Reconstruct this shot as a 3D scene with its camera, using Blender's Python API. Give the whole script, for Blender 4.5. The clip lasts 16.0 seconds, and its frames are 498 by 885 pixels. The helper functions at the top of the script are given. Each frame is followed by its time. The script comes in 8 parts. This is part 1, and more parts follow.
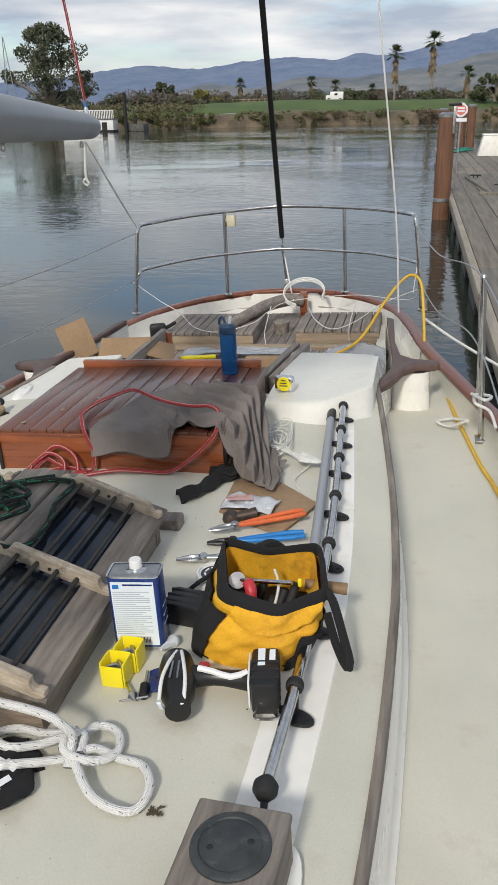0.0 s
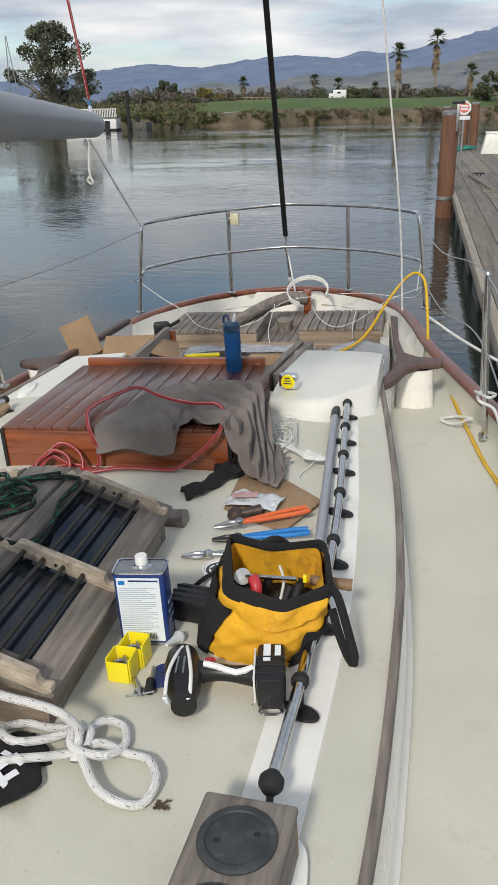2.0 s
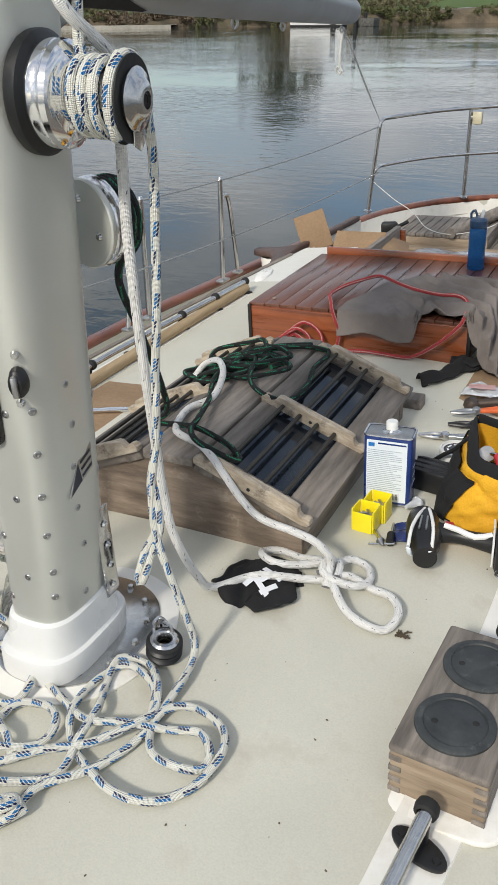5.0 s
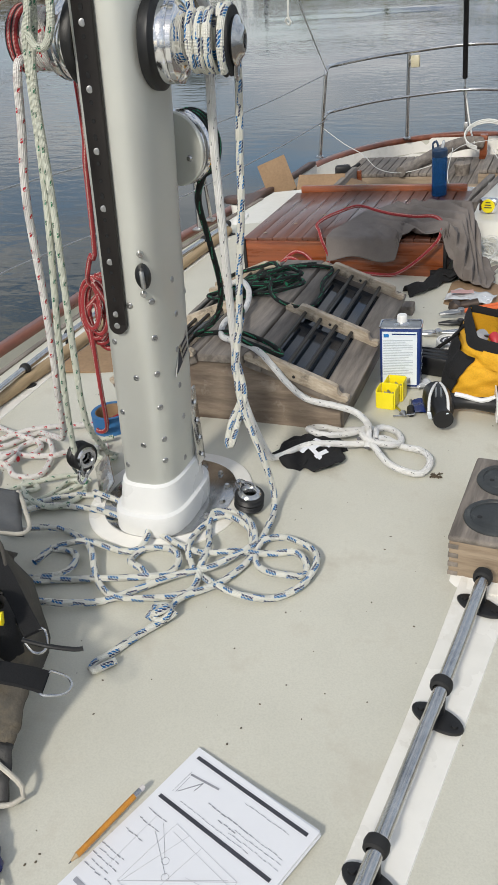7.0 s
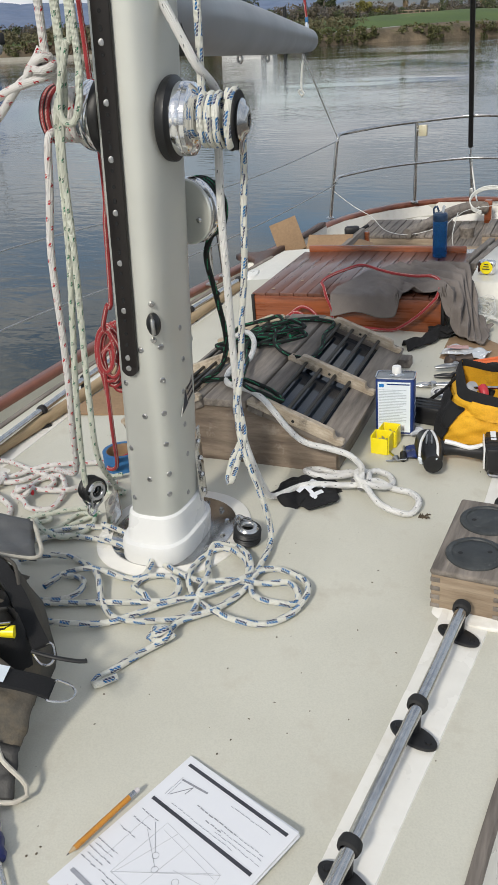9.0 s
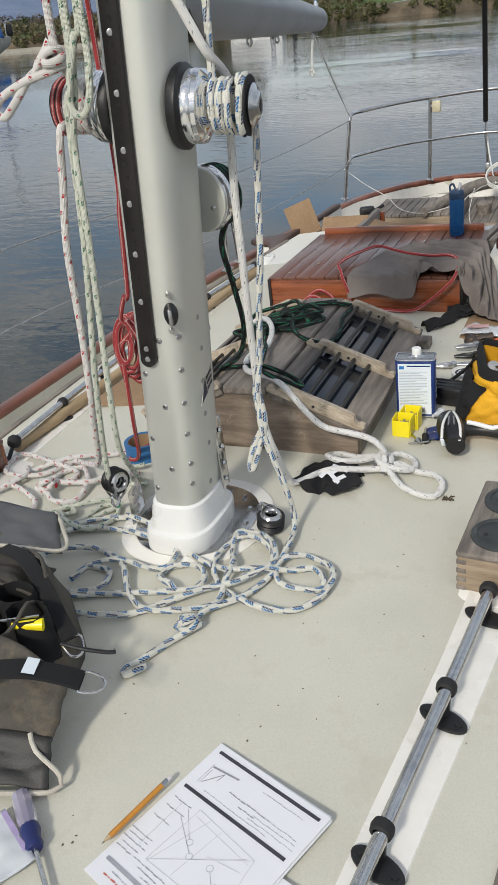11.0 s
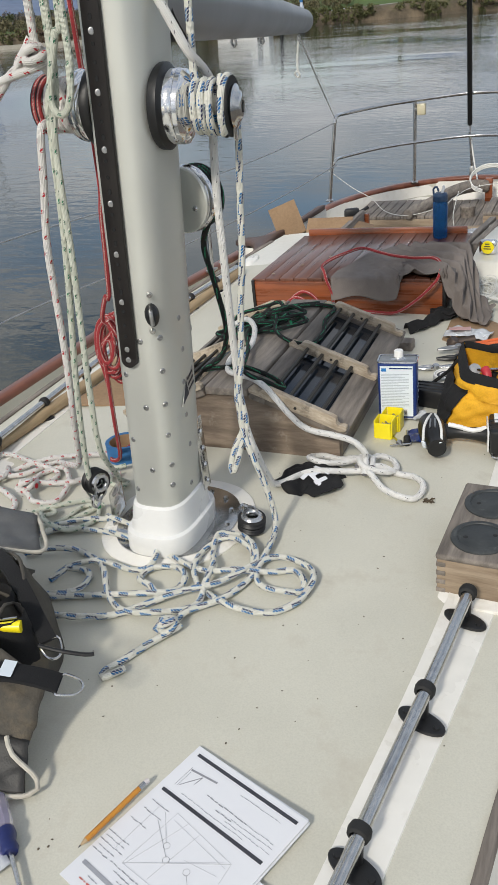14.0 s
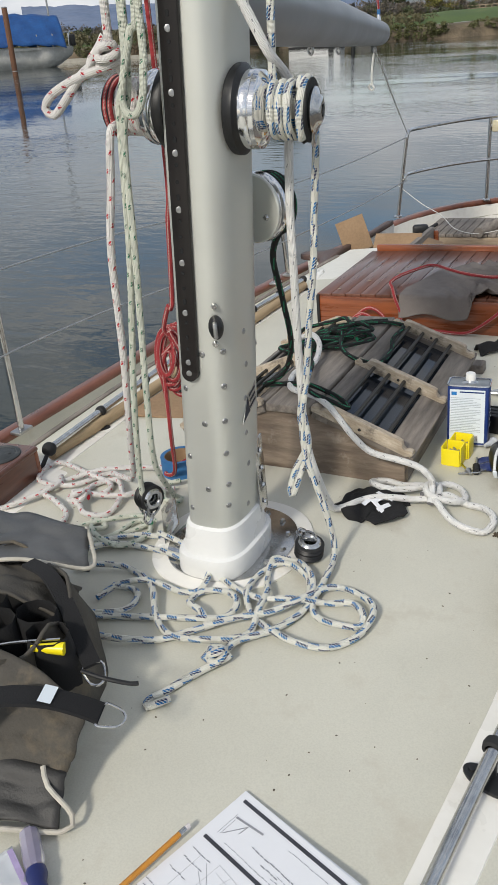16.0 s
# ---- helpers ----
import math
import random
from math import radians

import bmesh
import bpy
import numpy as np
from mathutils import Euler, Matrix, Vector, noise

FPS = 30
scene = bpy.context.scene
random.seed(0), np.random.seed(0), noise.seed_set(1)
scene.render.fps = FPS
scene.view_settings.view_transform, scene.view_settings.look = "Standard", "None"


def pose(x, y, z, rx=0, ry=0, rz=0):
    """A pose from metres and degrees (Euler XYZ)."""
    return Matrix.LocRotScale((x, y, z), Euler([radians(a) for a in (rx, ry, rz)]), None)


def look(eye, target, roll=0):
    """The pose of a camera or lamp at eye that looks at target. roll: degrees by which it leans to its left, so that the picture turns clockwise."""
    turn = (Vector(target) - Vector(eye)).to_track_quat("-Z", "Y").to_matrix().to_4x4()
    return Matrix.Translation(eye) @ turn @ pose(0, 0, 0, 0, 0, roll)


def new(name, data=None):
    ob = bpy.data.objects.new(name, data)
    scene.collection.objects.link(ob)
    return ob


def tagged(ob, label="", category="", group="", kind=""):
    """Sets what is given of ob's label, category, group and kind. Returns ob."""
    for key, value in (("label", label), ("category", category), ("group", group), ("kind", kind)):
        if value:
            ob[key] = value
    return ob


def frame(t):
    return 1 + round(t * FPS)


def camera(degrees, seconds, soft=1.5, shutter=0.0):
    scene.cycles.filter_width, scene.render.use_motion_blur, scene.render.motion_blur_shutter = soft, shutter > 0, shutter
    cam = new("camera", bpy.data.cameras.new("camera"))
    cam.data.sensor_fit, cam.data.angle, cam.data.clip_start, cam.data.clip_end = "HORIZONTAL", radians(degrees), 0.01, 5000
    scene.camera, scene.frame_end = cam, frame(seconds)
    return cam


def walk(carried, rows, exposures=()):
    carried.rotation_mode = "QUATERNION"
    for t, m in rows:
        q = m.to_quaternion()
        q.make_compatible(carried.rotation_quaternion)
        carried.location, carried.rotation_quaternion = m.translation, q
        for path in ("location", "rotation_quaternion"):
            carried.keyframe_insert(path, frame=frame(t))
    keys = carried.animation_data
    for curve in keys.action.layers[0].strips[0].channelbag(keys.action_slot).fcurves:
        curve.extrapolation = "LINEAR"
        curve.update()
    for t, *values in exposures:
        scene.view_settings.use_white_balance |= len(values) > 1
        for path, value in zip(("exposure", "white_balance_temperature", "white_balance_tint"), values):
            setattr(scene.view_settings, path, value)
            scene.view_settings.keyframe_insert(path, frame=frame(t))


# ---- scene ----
cam = camera(34.7, 16.0)
PATH = [
    (0, (0.871, -0.611, 1.005), (0.494, 1.198, 0.24), -1.0),
    (0.5, (0.869, -0.613, 1.004), (0.482, 1.197, 0.248), -1.3),
    (1, (0.875, -0.616, 1.006), (0.494, 1.197, 0.252), -1.6),
    (1.5, (0.87, -0.621, 1.007), (0.487, 1.191, 0.251), -1.3),
    (2, (0.868, -0.619, 1.004), (0.484, 1.187, 0.236), -1.1),
    (2.5, (0.874, -0.615, 1.003), (0.497, 1.192, 0.232), -1.2),
    (3, (0.881, -0.611, 1.001), (0.449, 1.181, 0.226), -1.5),
    (3.5, (0.884, -0.608, 0.995), (0.274, 1.122, 0.197), -1.5),
    (4, (0.87, -0.621, 0.973), (0.075, 1.011, 0.134), -1.3),
    (4.5, (0.813, -0.688, 0.96), (-0.009, 0.907, 0.077), -0.6),
    (4.7, (0.788, -0.735, 0.963), (-0.021, 0.85, 0.05), -0.6),
    (6.8, (0.726, -1.149, 0.965), (0.062, 0.423, -0.078), -3.9),
    (7, (0.701, -1.202, 0.975), (0.052, 0.384, -0.057), -3.7),
    (7.5, (0.694, -1.246, 0.982), (-0.031, 0.344, 0.009), -3.7),
    (8, (0.726, -1.265, 0.995), (-0.038, 0.35, 0.094), -3.8),
    (8.5, (0.759, -1.286, 1.0), (0.049, 0.352, 0.098), -3.3),
    (9, (0.768, -1.304, 1.006), (0.075, 0.334, 0.092), -2.7),
    (9.2, (0.773, -1.307, 1.01), (0.088, 0.33, 0.086), -2.7),
    (11.3, (0.765, -1.3, 1.01), (0.026, 0.301, 0.067), -5.5),
    (11.5, (0.767, -1.3, 1.013), (0.028, 0.304, 0.075), -5.6),
    (12, (0.76, -1.298, 1.015), (0.011, 0.308, 0.087), -5.7),
    (12.5, (0.753, -1.3, 1.016), (0.012, 0.315, 0.099), -5.1),
    (13, (0.754, -1.298, 1.015), (0.02, 0.326, 0.108), -4.9),
    (13.5, (0.759, -1.298, 1.016), (0.044, 0.327, 0.096), -4.5),
    (14, (0.771, -1.294, 1.01), (0.07, 0.323, 0.063), -4.3),
    (14.5, (0.78, -1.302, 1.004), (0.028, 0.275, 0.03), -4.8),
    (15, (0.803, -1.303, 0.984), (-0.003, 0.24, -0.001), -5.8),
    (15.5, (0.768, -1.267, 1.003), (-0.038, 0.322, 0.094), -4.7),
    (16, (0.724, -1.229, 0.987), (-0.102, 0.348, 0.077), -3.6),
]
walk(cam, [(t, look(eye, target, roll)) for t, eye, target, roll in PATH], [(0.0, 0.13), (3.5, 0.15), (4.0, 0.20), (4.5, 0.25), (7.0, 0.16), (16.0, 0.13)])

# ---- world, sun ----
world = bpy.data.worlds.new("sky")
scene.world = world
world.use_nodes = True
wn, wl = world.node_tree.nodes, world.node_tree.links
wn.clear()
w_out = wn.new("ShaderNodeOutputWorld")
w_bg = wn.new("ShaderNodeBackground")
w_sky = wn.new("ShaderNodeTexSky")
w_sky.sky_type, w_sky.sun_disc = "NISHITA", False
w_sky.sun_elevation, w_sky.sun_rotation = radians(37), radians(186)
w_sky.air_density, w_sky.dust_density, w_sky.ozone_density = 1.0, 1.5, 1.5
w_gain = wn.new("ShaderNodeVectorMath")
w_gain.operation = "SCALE"
w_gain.inputs["Scale"].default_value = 0.13
wl.new(w_sky.outputs[0], w_gain.inputs[0])
w_co = wn.new("ShaderNodeTexCoord")
w_map = wn.new("ShaderNodeMapping")
w_map.inputs["Scale"].default_value = (1.6, 1.6, 9.0)
w_map.inputs["Rotation"].default_value = (0.0, radians(4), 0.0)
wl.new(w_co.outputs["Generated"], w_map.inputs[0])
w_n1 = wn.new("ShaderNodeTexNoise")
w_n1.inputs["Scale"].default_value, w_n1.inputs["Detail"].default_value = 2.2, 7.0
w_n1.inputs["Roughness"].default_value = 0.55
wl.new(w_map.outputs[0], w_n1.inputs["Vector"])
w_r1 = wn.new("ShaderNodeValToRGB")          # cover of the clouds
w_r1.color_ramp.elements[0].position, w_r1.color_ramp.elements[1].position = 0.36, 0.52
wl.new(w_n1.outputs["Fac"], w_r1.inputs[0])
w_n2 = wn.new("ShaderNodeTexNoise")
w_n2.inputs["Scale"].default_value, w_n2.inputs["Detail"].default_value = 3.4, 8.0
wl.new(w_map.outputs[0], w_n2.inputs["Vector"])
w_r2 = wn.new("ShaderNodeValToRGB")          # the clouds' grey undersides and bright edges
w_r2.color_ramp.elements[0].position, w_r2.color_ramp.elements[1].position = 0.38, 0.76
w_r2.color_ramp.elements[0].color = (0.385, 0.445, 0.535, 1)
w_r2.color_ramp.elements[1].color = (0.90, 0.885, 0.86, 1)
wl.new(w_n2.outputs["Fac"], w_r2.inputs[0])
w_mix = wn.new("ShaderNodeMix")
w_mix.data_type = "RGBA"
wl.new(w_r1.outputs[0], w_mix.inputs["Factor"])
wl.new(w_gain.outputs[0], w_mix.inputs["A"])
wl.new(w_r2.outputs[0], w_mix.inputs["B"])
wl.new(w_mix.outputs["Result"], w_bg.inputs["Color"])
w_bg.inputs["Strength"].default_value = 1.05
wl.new(w_bg.outputs[0], w_out.inputs[0])

sun_data = bpy.data.lights.new("sun", "SUN")
sun_data.energy, sun_data.angle, sun_data.color = 2.4, radians(7), (1.0, 0.945, 0.845)
sun = new("sun", sun_data)
sun.matrix_world = look((-1.8, -16, 12.2), (0, 0, 0))

# ---- helpers of this scene ----
BOAT = pose(0, 0, 0, 0, -2.5, 0)      # the hull lies a little over to port
WATER = -1.15


def mesh_of(bm, name="mesh"):
    me = bpy.data.meshes.new(name)
    bm.normal_update()
    bm.to_mesh(me)
    bm.free()
    return me


def smooth(me, angle=40):
    me.shade_smooth()
    me.set_sharp_from_angle(angle=radians(angle))


def thing(name, label, category, group="", kind="", at=None, boat=True):
    ob = new(name)
    ob.empty_display_size = 0.05
    ob.matrix_basis = (BOAT if boat else Matrix()) @ (at or Matrix())
    return tagged(ob, label, category, group, kind)


def part(name, bm, material, parent, label="", angle=40, at=None):
    me = bm if isinstance(bm, bpy.types.Mesh) else mesh_of(bm, name)
    if angle:
        smooth(me, angle)
    if material is not None and not me.materials:
        me.materials.append(material)
    ob = new(name, me)
    ob.parent = parent
    if at is not None:
        ob.matrix_basis = at
    return tagged(ob, label)


def solo(name, bm, material, label, category, group="", kind="", at=None, boat=True, angle=40):
    me = bm if isinstance(bm, bpy.types.Mesh) else mesh_of(bm, name)
    if angle:
        smooth(me, angle)
    if material is not None and not me.materials:
        me.materials.append(material)
    ob = new(name, me)
    ob.matrix_basis = (BOAT if boat else Matrix()) @ (at or Matrix())
    return tagged(ob, label, category, group, kind)


def merge(bm, other, m=None):
    """Adds the bmesh other, moved by m, to bm."""
    me = bpy.data.meshes.new("tmp")
    other.to_mesh(me)
    other.free()
    if m is not None:
        me.transform(m)
    bm.from_mesh(me)
    bpy.data.meshes.remove(me)
    return bm


def box(sx, sy, sz, bevel=0.0, at=(0, 0, 0), turn=None, seg=2):
    """A box that stands on at, with rounded edges."""
    bm = bmesh.new()
    bmesh.ops.create_cube(bm, size=1)
    bmesh.ops.scale(bm, vec=(sx, sy, sz), verts=bm.verts)
    if bevel:
        bmesh.ops.bevel(bm, geom=list(bm.edges), offset=bevel, segments=seg, affect="EDGES", profile=0.5)
    m = Matrix.Translation(at) @ (turn or Matrix()) @ Matrix.Translation((0, 0, sz / 2))
    bmesh.ops.transform(bm, matrix=m, verts=bm.verts)
    return bm


def rod(p0, p1, r0, r1=None, seg=16, caps=True):
    r1 = r0 if r1 is None else r1
    p0, p1 = Vector(p0), Vector(p1)
    bm = bmesh.new()
    bmesh.ops.create_cone(bm, cap_ends=caps, segments=seg, radius1=r0, radius2=r1, depth=(p1 - p0).length)
    m = Matrix.Translation((p0 + p1) / 2) @ (p1 - p0).to_track_quat("Z", "Y").to_matrix().to_4x4()
    bmesh.ops.transform(bm, matrix=m, verts=bm.verts)
    return bm


def lathe(profile, seg=32, m=None):
    """A turned body from (radius, height) pairs."""
    bm = bmesh.new()
    rings = []
    for r, z in profile:
        if r < 1e-6:
            rings.append([bm.verts.new((0, 0, z))])
        else:
            rings.append([bm.verts.new((r * math.cos(2 * math.pi * k / seg), r * math.sin(2 * math.pi * k / seg), z)) for k in range(seg)])
    for a, b in zip(rings, rings[1:]):
        for k in range(seg):
            q = (k + 1) % seg
            if len(a) == 1 and len(b) == 1:
                continue
            if len(a) == 1:
                bm.faces.new((a[0], b[q], b[k])) if False else bm.faces.new((a[0], b[k], b[q]))
            elif len(b) == 1:
                bm.faces.new((a[k], a[q], b[0]))
            else:
                bm.faces.new((a[k], a[q], b[q], b[k]))
    bmesh.ops.recalc_face_normals(bm, faces=bm.faces)
    if m is not None:
        bmesh.ops.transform(bm, matrix=m, verts=bm.verts)
    return bm


def prism(outline, z0, z1, bevel=0.0, m=None):
    """A plate with the outline (x, y), from z0 to z1."""
    bm = bmesh.new()
    low = [bm.verts.new((x, y, z0)) for x, y in outline]
    top = [bm.verts.new((x, y, z1)) for x, y in outline]
    n = len(outline)
    bm.faces.new(top)
    bm.faces.new(low[::-1])
    for k in range(n):
        bm.faces.new((low[k], low[(k + 1) % n], top[(k + 1) % n], top[k]))
    bmesh.ops.recalc_face_normals(bm, faces=bm.faces)
    if bevel:
        edges = [e for e in bm.edges if abs(e.verts[0].co.z - e.verts[1].co.z) < 1e-6]
        bmesh.ops.bevel(bm, geom=edges, offset=bevel, segments=2, affect="EDGES", profile=0.5)
    if m is not None:
        bmesh.ops.transform(bm, matrix=m, verts=bm.verts)
    return bm


def glide(points, step=0.012, closed=False):
    """A smooth line through the points (Catmull-Rom), in even steps."""
    p = [Vector(q) for q in points]
    if len(p) == 2:
        n = max(2, int((p[1] - p[0]).length / step))
        return [p[0].lerp(p[1], k / n) for k in range(n + 1)]
    ends = [p[-1]] + p + [p[0], p[1]] if closed else [2 * p[0] - p[1]] + p + [2 * p[-1] - p[-2]]
    out = []
    for a, b, c, d in zip(ends, ends[1:], ends[2:], ends[3:]):
        n = max(2, int((c - b).length / step))
        for k in range(n):
            t = k / n
            out.append(0.5 * ((2 * b) + (c - a) * t + (2 * a - 5 * b + 4 * c - d) * t * t + (3 * b - a - 3 * c + d) * t ** 3))
    if not closed:
        out.append(p[-1])
    return out


def tube(points, r, seg=10, step=0.012, closed=False, radii=None):
    """A round line through the points: a mesh with u round it and v along it in metres."""
    line = glide(points, step, closed)
    n = len(line)
    vs, fs, uv = [], [], []
    up = Vector((0.3, 0.2, 1)).normalized()
    run, lengths = 0.0, []
    for k, q in enumerate(line):
        a = line[k - 1] if k or closed else q
        b = line[(k + 1) % n] if k < n - 1 or closed else q
        d = (b - a).normalized()
        side = d.cross(up)
        side = side.normalized() if side.length > 1e-4 else d.orthogonal().normalized()
        up = side.cross(d).normalized()
        rr = radii(k / max(1, n - 1)) * r if radii else r
        if k:
            run += (q - line[k - 1]).length
        lengths.append(run)
        vs += [q + rr * (math.cos(2 * math.pi * j / seg) * side + math.sin(2 * math.pi * j / seg) * up) for j in range(seg)]
    for k in range(n if closed else n - 1):
        for j in range(seg):
            i, m2 = (j + 1) % seg, (k + 1) % n
            fs.append((k * seg + j, k * seg + i, m2 * seg + i, m2 * seg + j))
            v0, v1 = lengths[k], lengths[k + 1] if k + 1 < n else lengths[k] + step
            uv += [(j / seg, v0), ((j + 1) / seg, v0), ((j + 1) / seg, v1), (j / seg, v1)]
    if not closed:
        fs.append(tuple(range(seg))[::-1])
        fs.append(tuple((n - 1) * seg + j for j in range(seg)))
        uv += [(0, 0)] * (2 * seg)
    me = bpy.data.meshes.new("tube")
    me.from_pydata([tuple(v) for v in vs], [], fs)
    layer = me.uv_layers.new(name="UVMap")
    layer.data.foreach_set("uv", [c for p in uv for c in p])
    me.update()
    return me


def join_meshes(meshes):
    """One bmesh out of several meshes."""
    bm = bmesh.new()
    for me in meshes:
        bm.from_mesh(me)
        bpy.data.meshes.remove(me)
    return bm


def curve_y(table, y):
    """Reads a smooth curve from (y, value) pairs."""
    ys, vs = [a for a, _ in table], [b for _, b in table]
    if y <= ys[0]:
        return vs[0]
    for k in range(len(ys) - 1):
        if y <= ys[k + 1]:
            t = (y - ys[k]) / (ys[k + 1] - ys[k])
            m0 = (vs[k + 1] - vs[k - 1]) / (ys[k + 1] - ys[k - 1]) if k else (vs[1] - vs[0]) / (ys[1] - ys[0])
            m1 = (vs[k + 2] - vs[k]) / (ys[k + 2] - ys[k]) if k + 2 < len(ys) else (vs[k + 1] - vs[k]) / (ys[k + 1] - ys[k])
            h = ys[k + 1] - ys[k]
            return (2 * t ** 3 - 3 * t * t + 1) * vs[k] + (t ** 3 - 2 * t * t + t) * h * m0 + (3 * t * t - 2 * t ** 3) * vs[k + 1] + (t ** 3 - t * t) * h * m1
    return vs[-1]


def loft(rows, close=False):
    """A sheet through rows of points."""
    bm = bmesh.new()
    vr = [[bm.verts.new(p) for p in row] for row in rows]
    for a, b in zip(vr, vr[1:]):
        n = len(a)
        for k in range(n if close else n - 1):
            q = (k + 1) % n
            bm.faces.new((a[k], a[q], b[q], b[k]))
    bmesh.ops.recalc_face_normals(bm, faces=bm.faces)
    return bm


# ---- materials ----
def nodes_of(name):
    m = bpy.data.materials.new(name)
    m.use_nodes = True
    return m, m.node_tree.nodes, m.node_tree.links, m.node_tree.nodes["Principled BSDF"]


def tone(n, l, source, stops):
    r = n.new("ShaderNodeValToRGB")
    r.color_ramp.elements[0].position, r.color_ramp.elements[0].color = stops[0][0], (*stops[0][1], 1)
    r.color_ramp.elements[1].position, r.color_ramp.elements[1].color = stops[-1][0], (*stops[-1][1], 1)
    for pos, col in stops[1:-1]:
        r.color_ramp.elements.new(pos).color = (*col, 1)
    l.new(source, r.inputs[0])
    return r.outputs[0]


def noise_of(n, l, scale, detail=4.0, stretch=(1, 1, 1), coords="Object", rough=0.55, warp=0.0):
    c, m, t = n.new("ShaderNodeTexCoord"), n.new("ShaderNodeMapping"), n.new("ShaderNodeTexNoise")
    m.inputs["Scale"].default_value = stretch
    t.inputs["Scale"].default_value, t.inputs["Detail"].default_value = scale, detail
    t.inputs["Roughness"].default_value, t.inputs["Distortion"].default_value = rough, warp
    l.new(c.outputs[coords], m.inputs[0])
    l.new(m.outputs[0], t.inputs["Vector"])
    return t.outputs["Fac"]


def blend(n, l, fac, a, b, mode="MIX"):
    x = n.new("ShaderNodeMix")
    x.data_type, x.blend_type = "RGBA", mode
    for socket, v in (("Factor", fac), ("A", a), ("B", b)):
        if isinstance(v, bpy.types.NodeSocket):
            l.new(v, x.inputs[socket])
        elif isinstance(v, (int, float)):
            x.inputs[socket].default_value = v
        else:
            x.inputs[socket].default_value = (*v, 1)
    return x.outputs["Result"]


def bump_of(n, l, b, height, strength, distance=0.002):
    u = n.new("ShaderNodeBump")
    u.inputs["Strength"].default_value, u.inputs["Distance"].default_value = strength, distance
    l.new(height, u.inputs["Height"])
    l.new(u.outputs[0], b.inputs["Normal"])


def surface(name, dark, light, scale=20, rough=0.5, metal=0.0, bump=0.15, fine=90, stretch=(1, 1, 1), stain=None, vary=0.0, coat=0.0, deep=0.002, speck=0.3):
    """A surface with broad tones, fine grain and, if given, stains."""
    m, n, l, b = nodes_of(name)
    broad = noise_of(n, l, scale, 5, stretch)
    col = tone(n, l, broad, [(0.3, dark), (0.7, light)])
    grain = noise_of(n, l, fine, 3, stretch)
    col = blend(n, l, speck, col, tone(n, l, grain, [(0.3, (0.55, 0.55, 0.55)), (0.62, (1, 1, 1))]), "MULTIPLY")
    if stain:
        s = tone(n, l, noise_of(n, l, stain[1], 6, rough=0.7), [(0.56, (0, 0, 0)), (0.72, (1, 1, 1))])
        col = blend(n, l, s, col, stain[0])
    if vary:
        i = n.new("ShaderNodeObjectInfo")
        v = tone(n, l, i.outputs["Random"], [(0, (1 - vary,) * 3), (1, (1, 1, 1))])
        col = blend(n, l, 1.0, col, v, "MULTIPLY")
    l.new(col, b.inputs["Base Color"])
    b.inputs["Metallic"].default_value = metal
    l.new(tone(n, l, broad, [(0.3, (max(0.02, rough - 0.08),) * 3), (0.7, (min(1, rough + 0.08),) * 3)]), b.inputs["Roughness"])
    b.inputs["Coat Weight"].default_value = coat
    b.inputs["Coat Roughness"].default_value = 0.12
    if bump:
        bump_of(n, l, b, grain, bump, deep)
    return m


def rope_material(name, base, fleck, pitch=0.04, share=0.22, strands=3, second=None, wide=0.25):
    """Braided line: pale yarns with coloured flecks that wind round it."""
    m, n, l, b = nodes_of(name)
    uv = n.new("ShaderNodeUVMap")
    sep = n.new("ShaderNodeSeparateXYZ")
    l.new(uv.outputs[0], sep.inputs[0])

    def calc(op, a, c):
        x = n.new("ShaderNodeMath")
        x.operation = op
        for k, v in enumerate((a, c)):
            if isinstance(v, bpy.types.NodeSocket):
                l.new(v, x.inputs[k])
            else:
                x.inputs[k].default_value = v
        return x.outputs[0]
    u, v = sep.outputs[0], sep.outputs[1]
    spun = calc("ADD", calc("MULTIPLY", u, strands), calc("MULTIPLY", v, 0.42 / pitch))
    lane = calc("FRACT", spun, 0)
    wind = calc("FRACT", calc("ADD", calc("MULTIPLY", v, 1 / pitch), calc("MULTIPLY", calc("FLOOR", spun, 0), 0.5)), 0)
    dash = calc("MULTIPLY", calc("LESS_THAN", wind, share * 2), calc("GREATER_THAN", calc("SINE", calc("ADD", calc("MULTIPLY", v, 2 * math.pi / 0.0055), calc("MULTIPLY", u, 12 * math.pi)), 0), -0.72))
    on = calc("MULTIPLY", dash, calc("LESS_THAN", lane, wide))
    braid = calc("MULTIPLY", calc("SINE", calc("ADD", calc("MULTIPLY", v, 1900), calc("MULTIPLY", u, 50.265)), 0),
                 calc("SINE", calc("SUBTRACT", calc("MULTIPLY", v, 1900), calc("MULTIPLY", u, 50.265)), 0))
    dirt = noise_of(n, l, 25, 4)
    col = tone(n, l, dirt, [(0.3, tuple(0.88 * c for c in base)), (0.7, base)])
    col = blend(n, l, on, col, fleck)
    if second:
        lane2 = calc("MULTIPLY", dash, calc("MULTIPLY", calc("GREATER_THAN", lane, wide + 0.04), calc("LESS_THAN", lane, wide * 1.9)))
        col = blend(n, l, lane2, col, second)
    # shade in the braid's hollows, multiplied into the yarn colour
    shade = tone(n, l, calc("ADD", calc("MULTIPLY", braid, 0.5), 0.5), [(0.0, (0.74, 0.74, 0.73)), (0.42, (1, 1, 1))])
    col = blend(n, l, 0.5, col, shade, "MULTIPLY")
    l.new(col, b.inputs["Base Color"])
    b.inputs["Roughness"].default_value = 0.8
    bump_of(n, l, b, braid, 0.8, 0.0012)
    return m


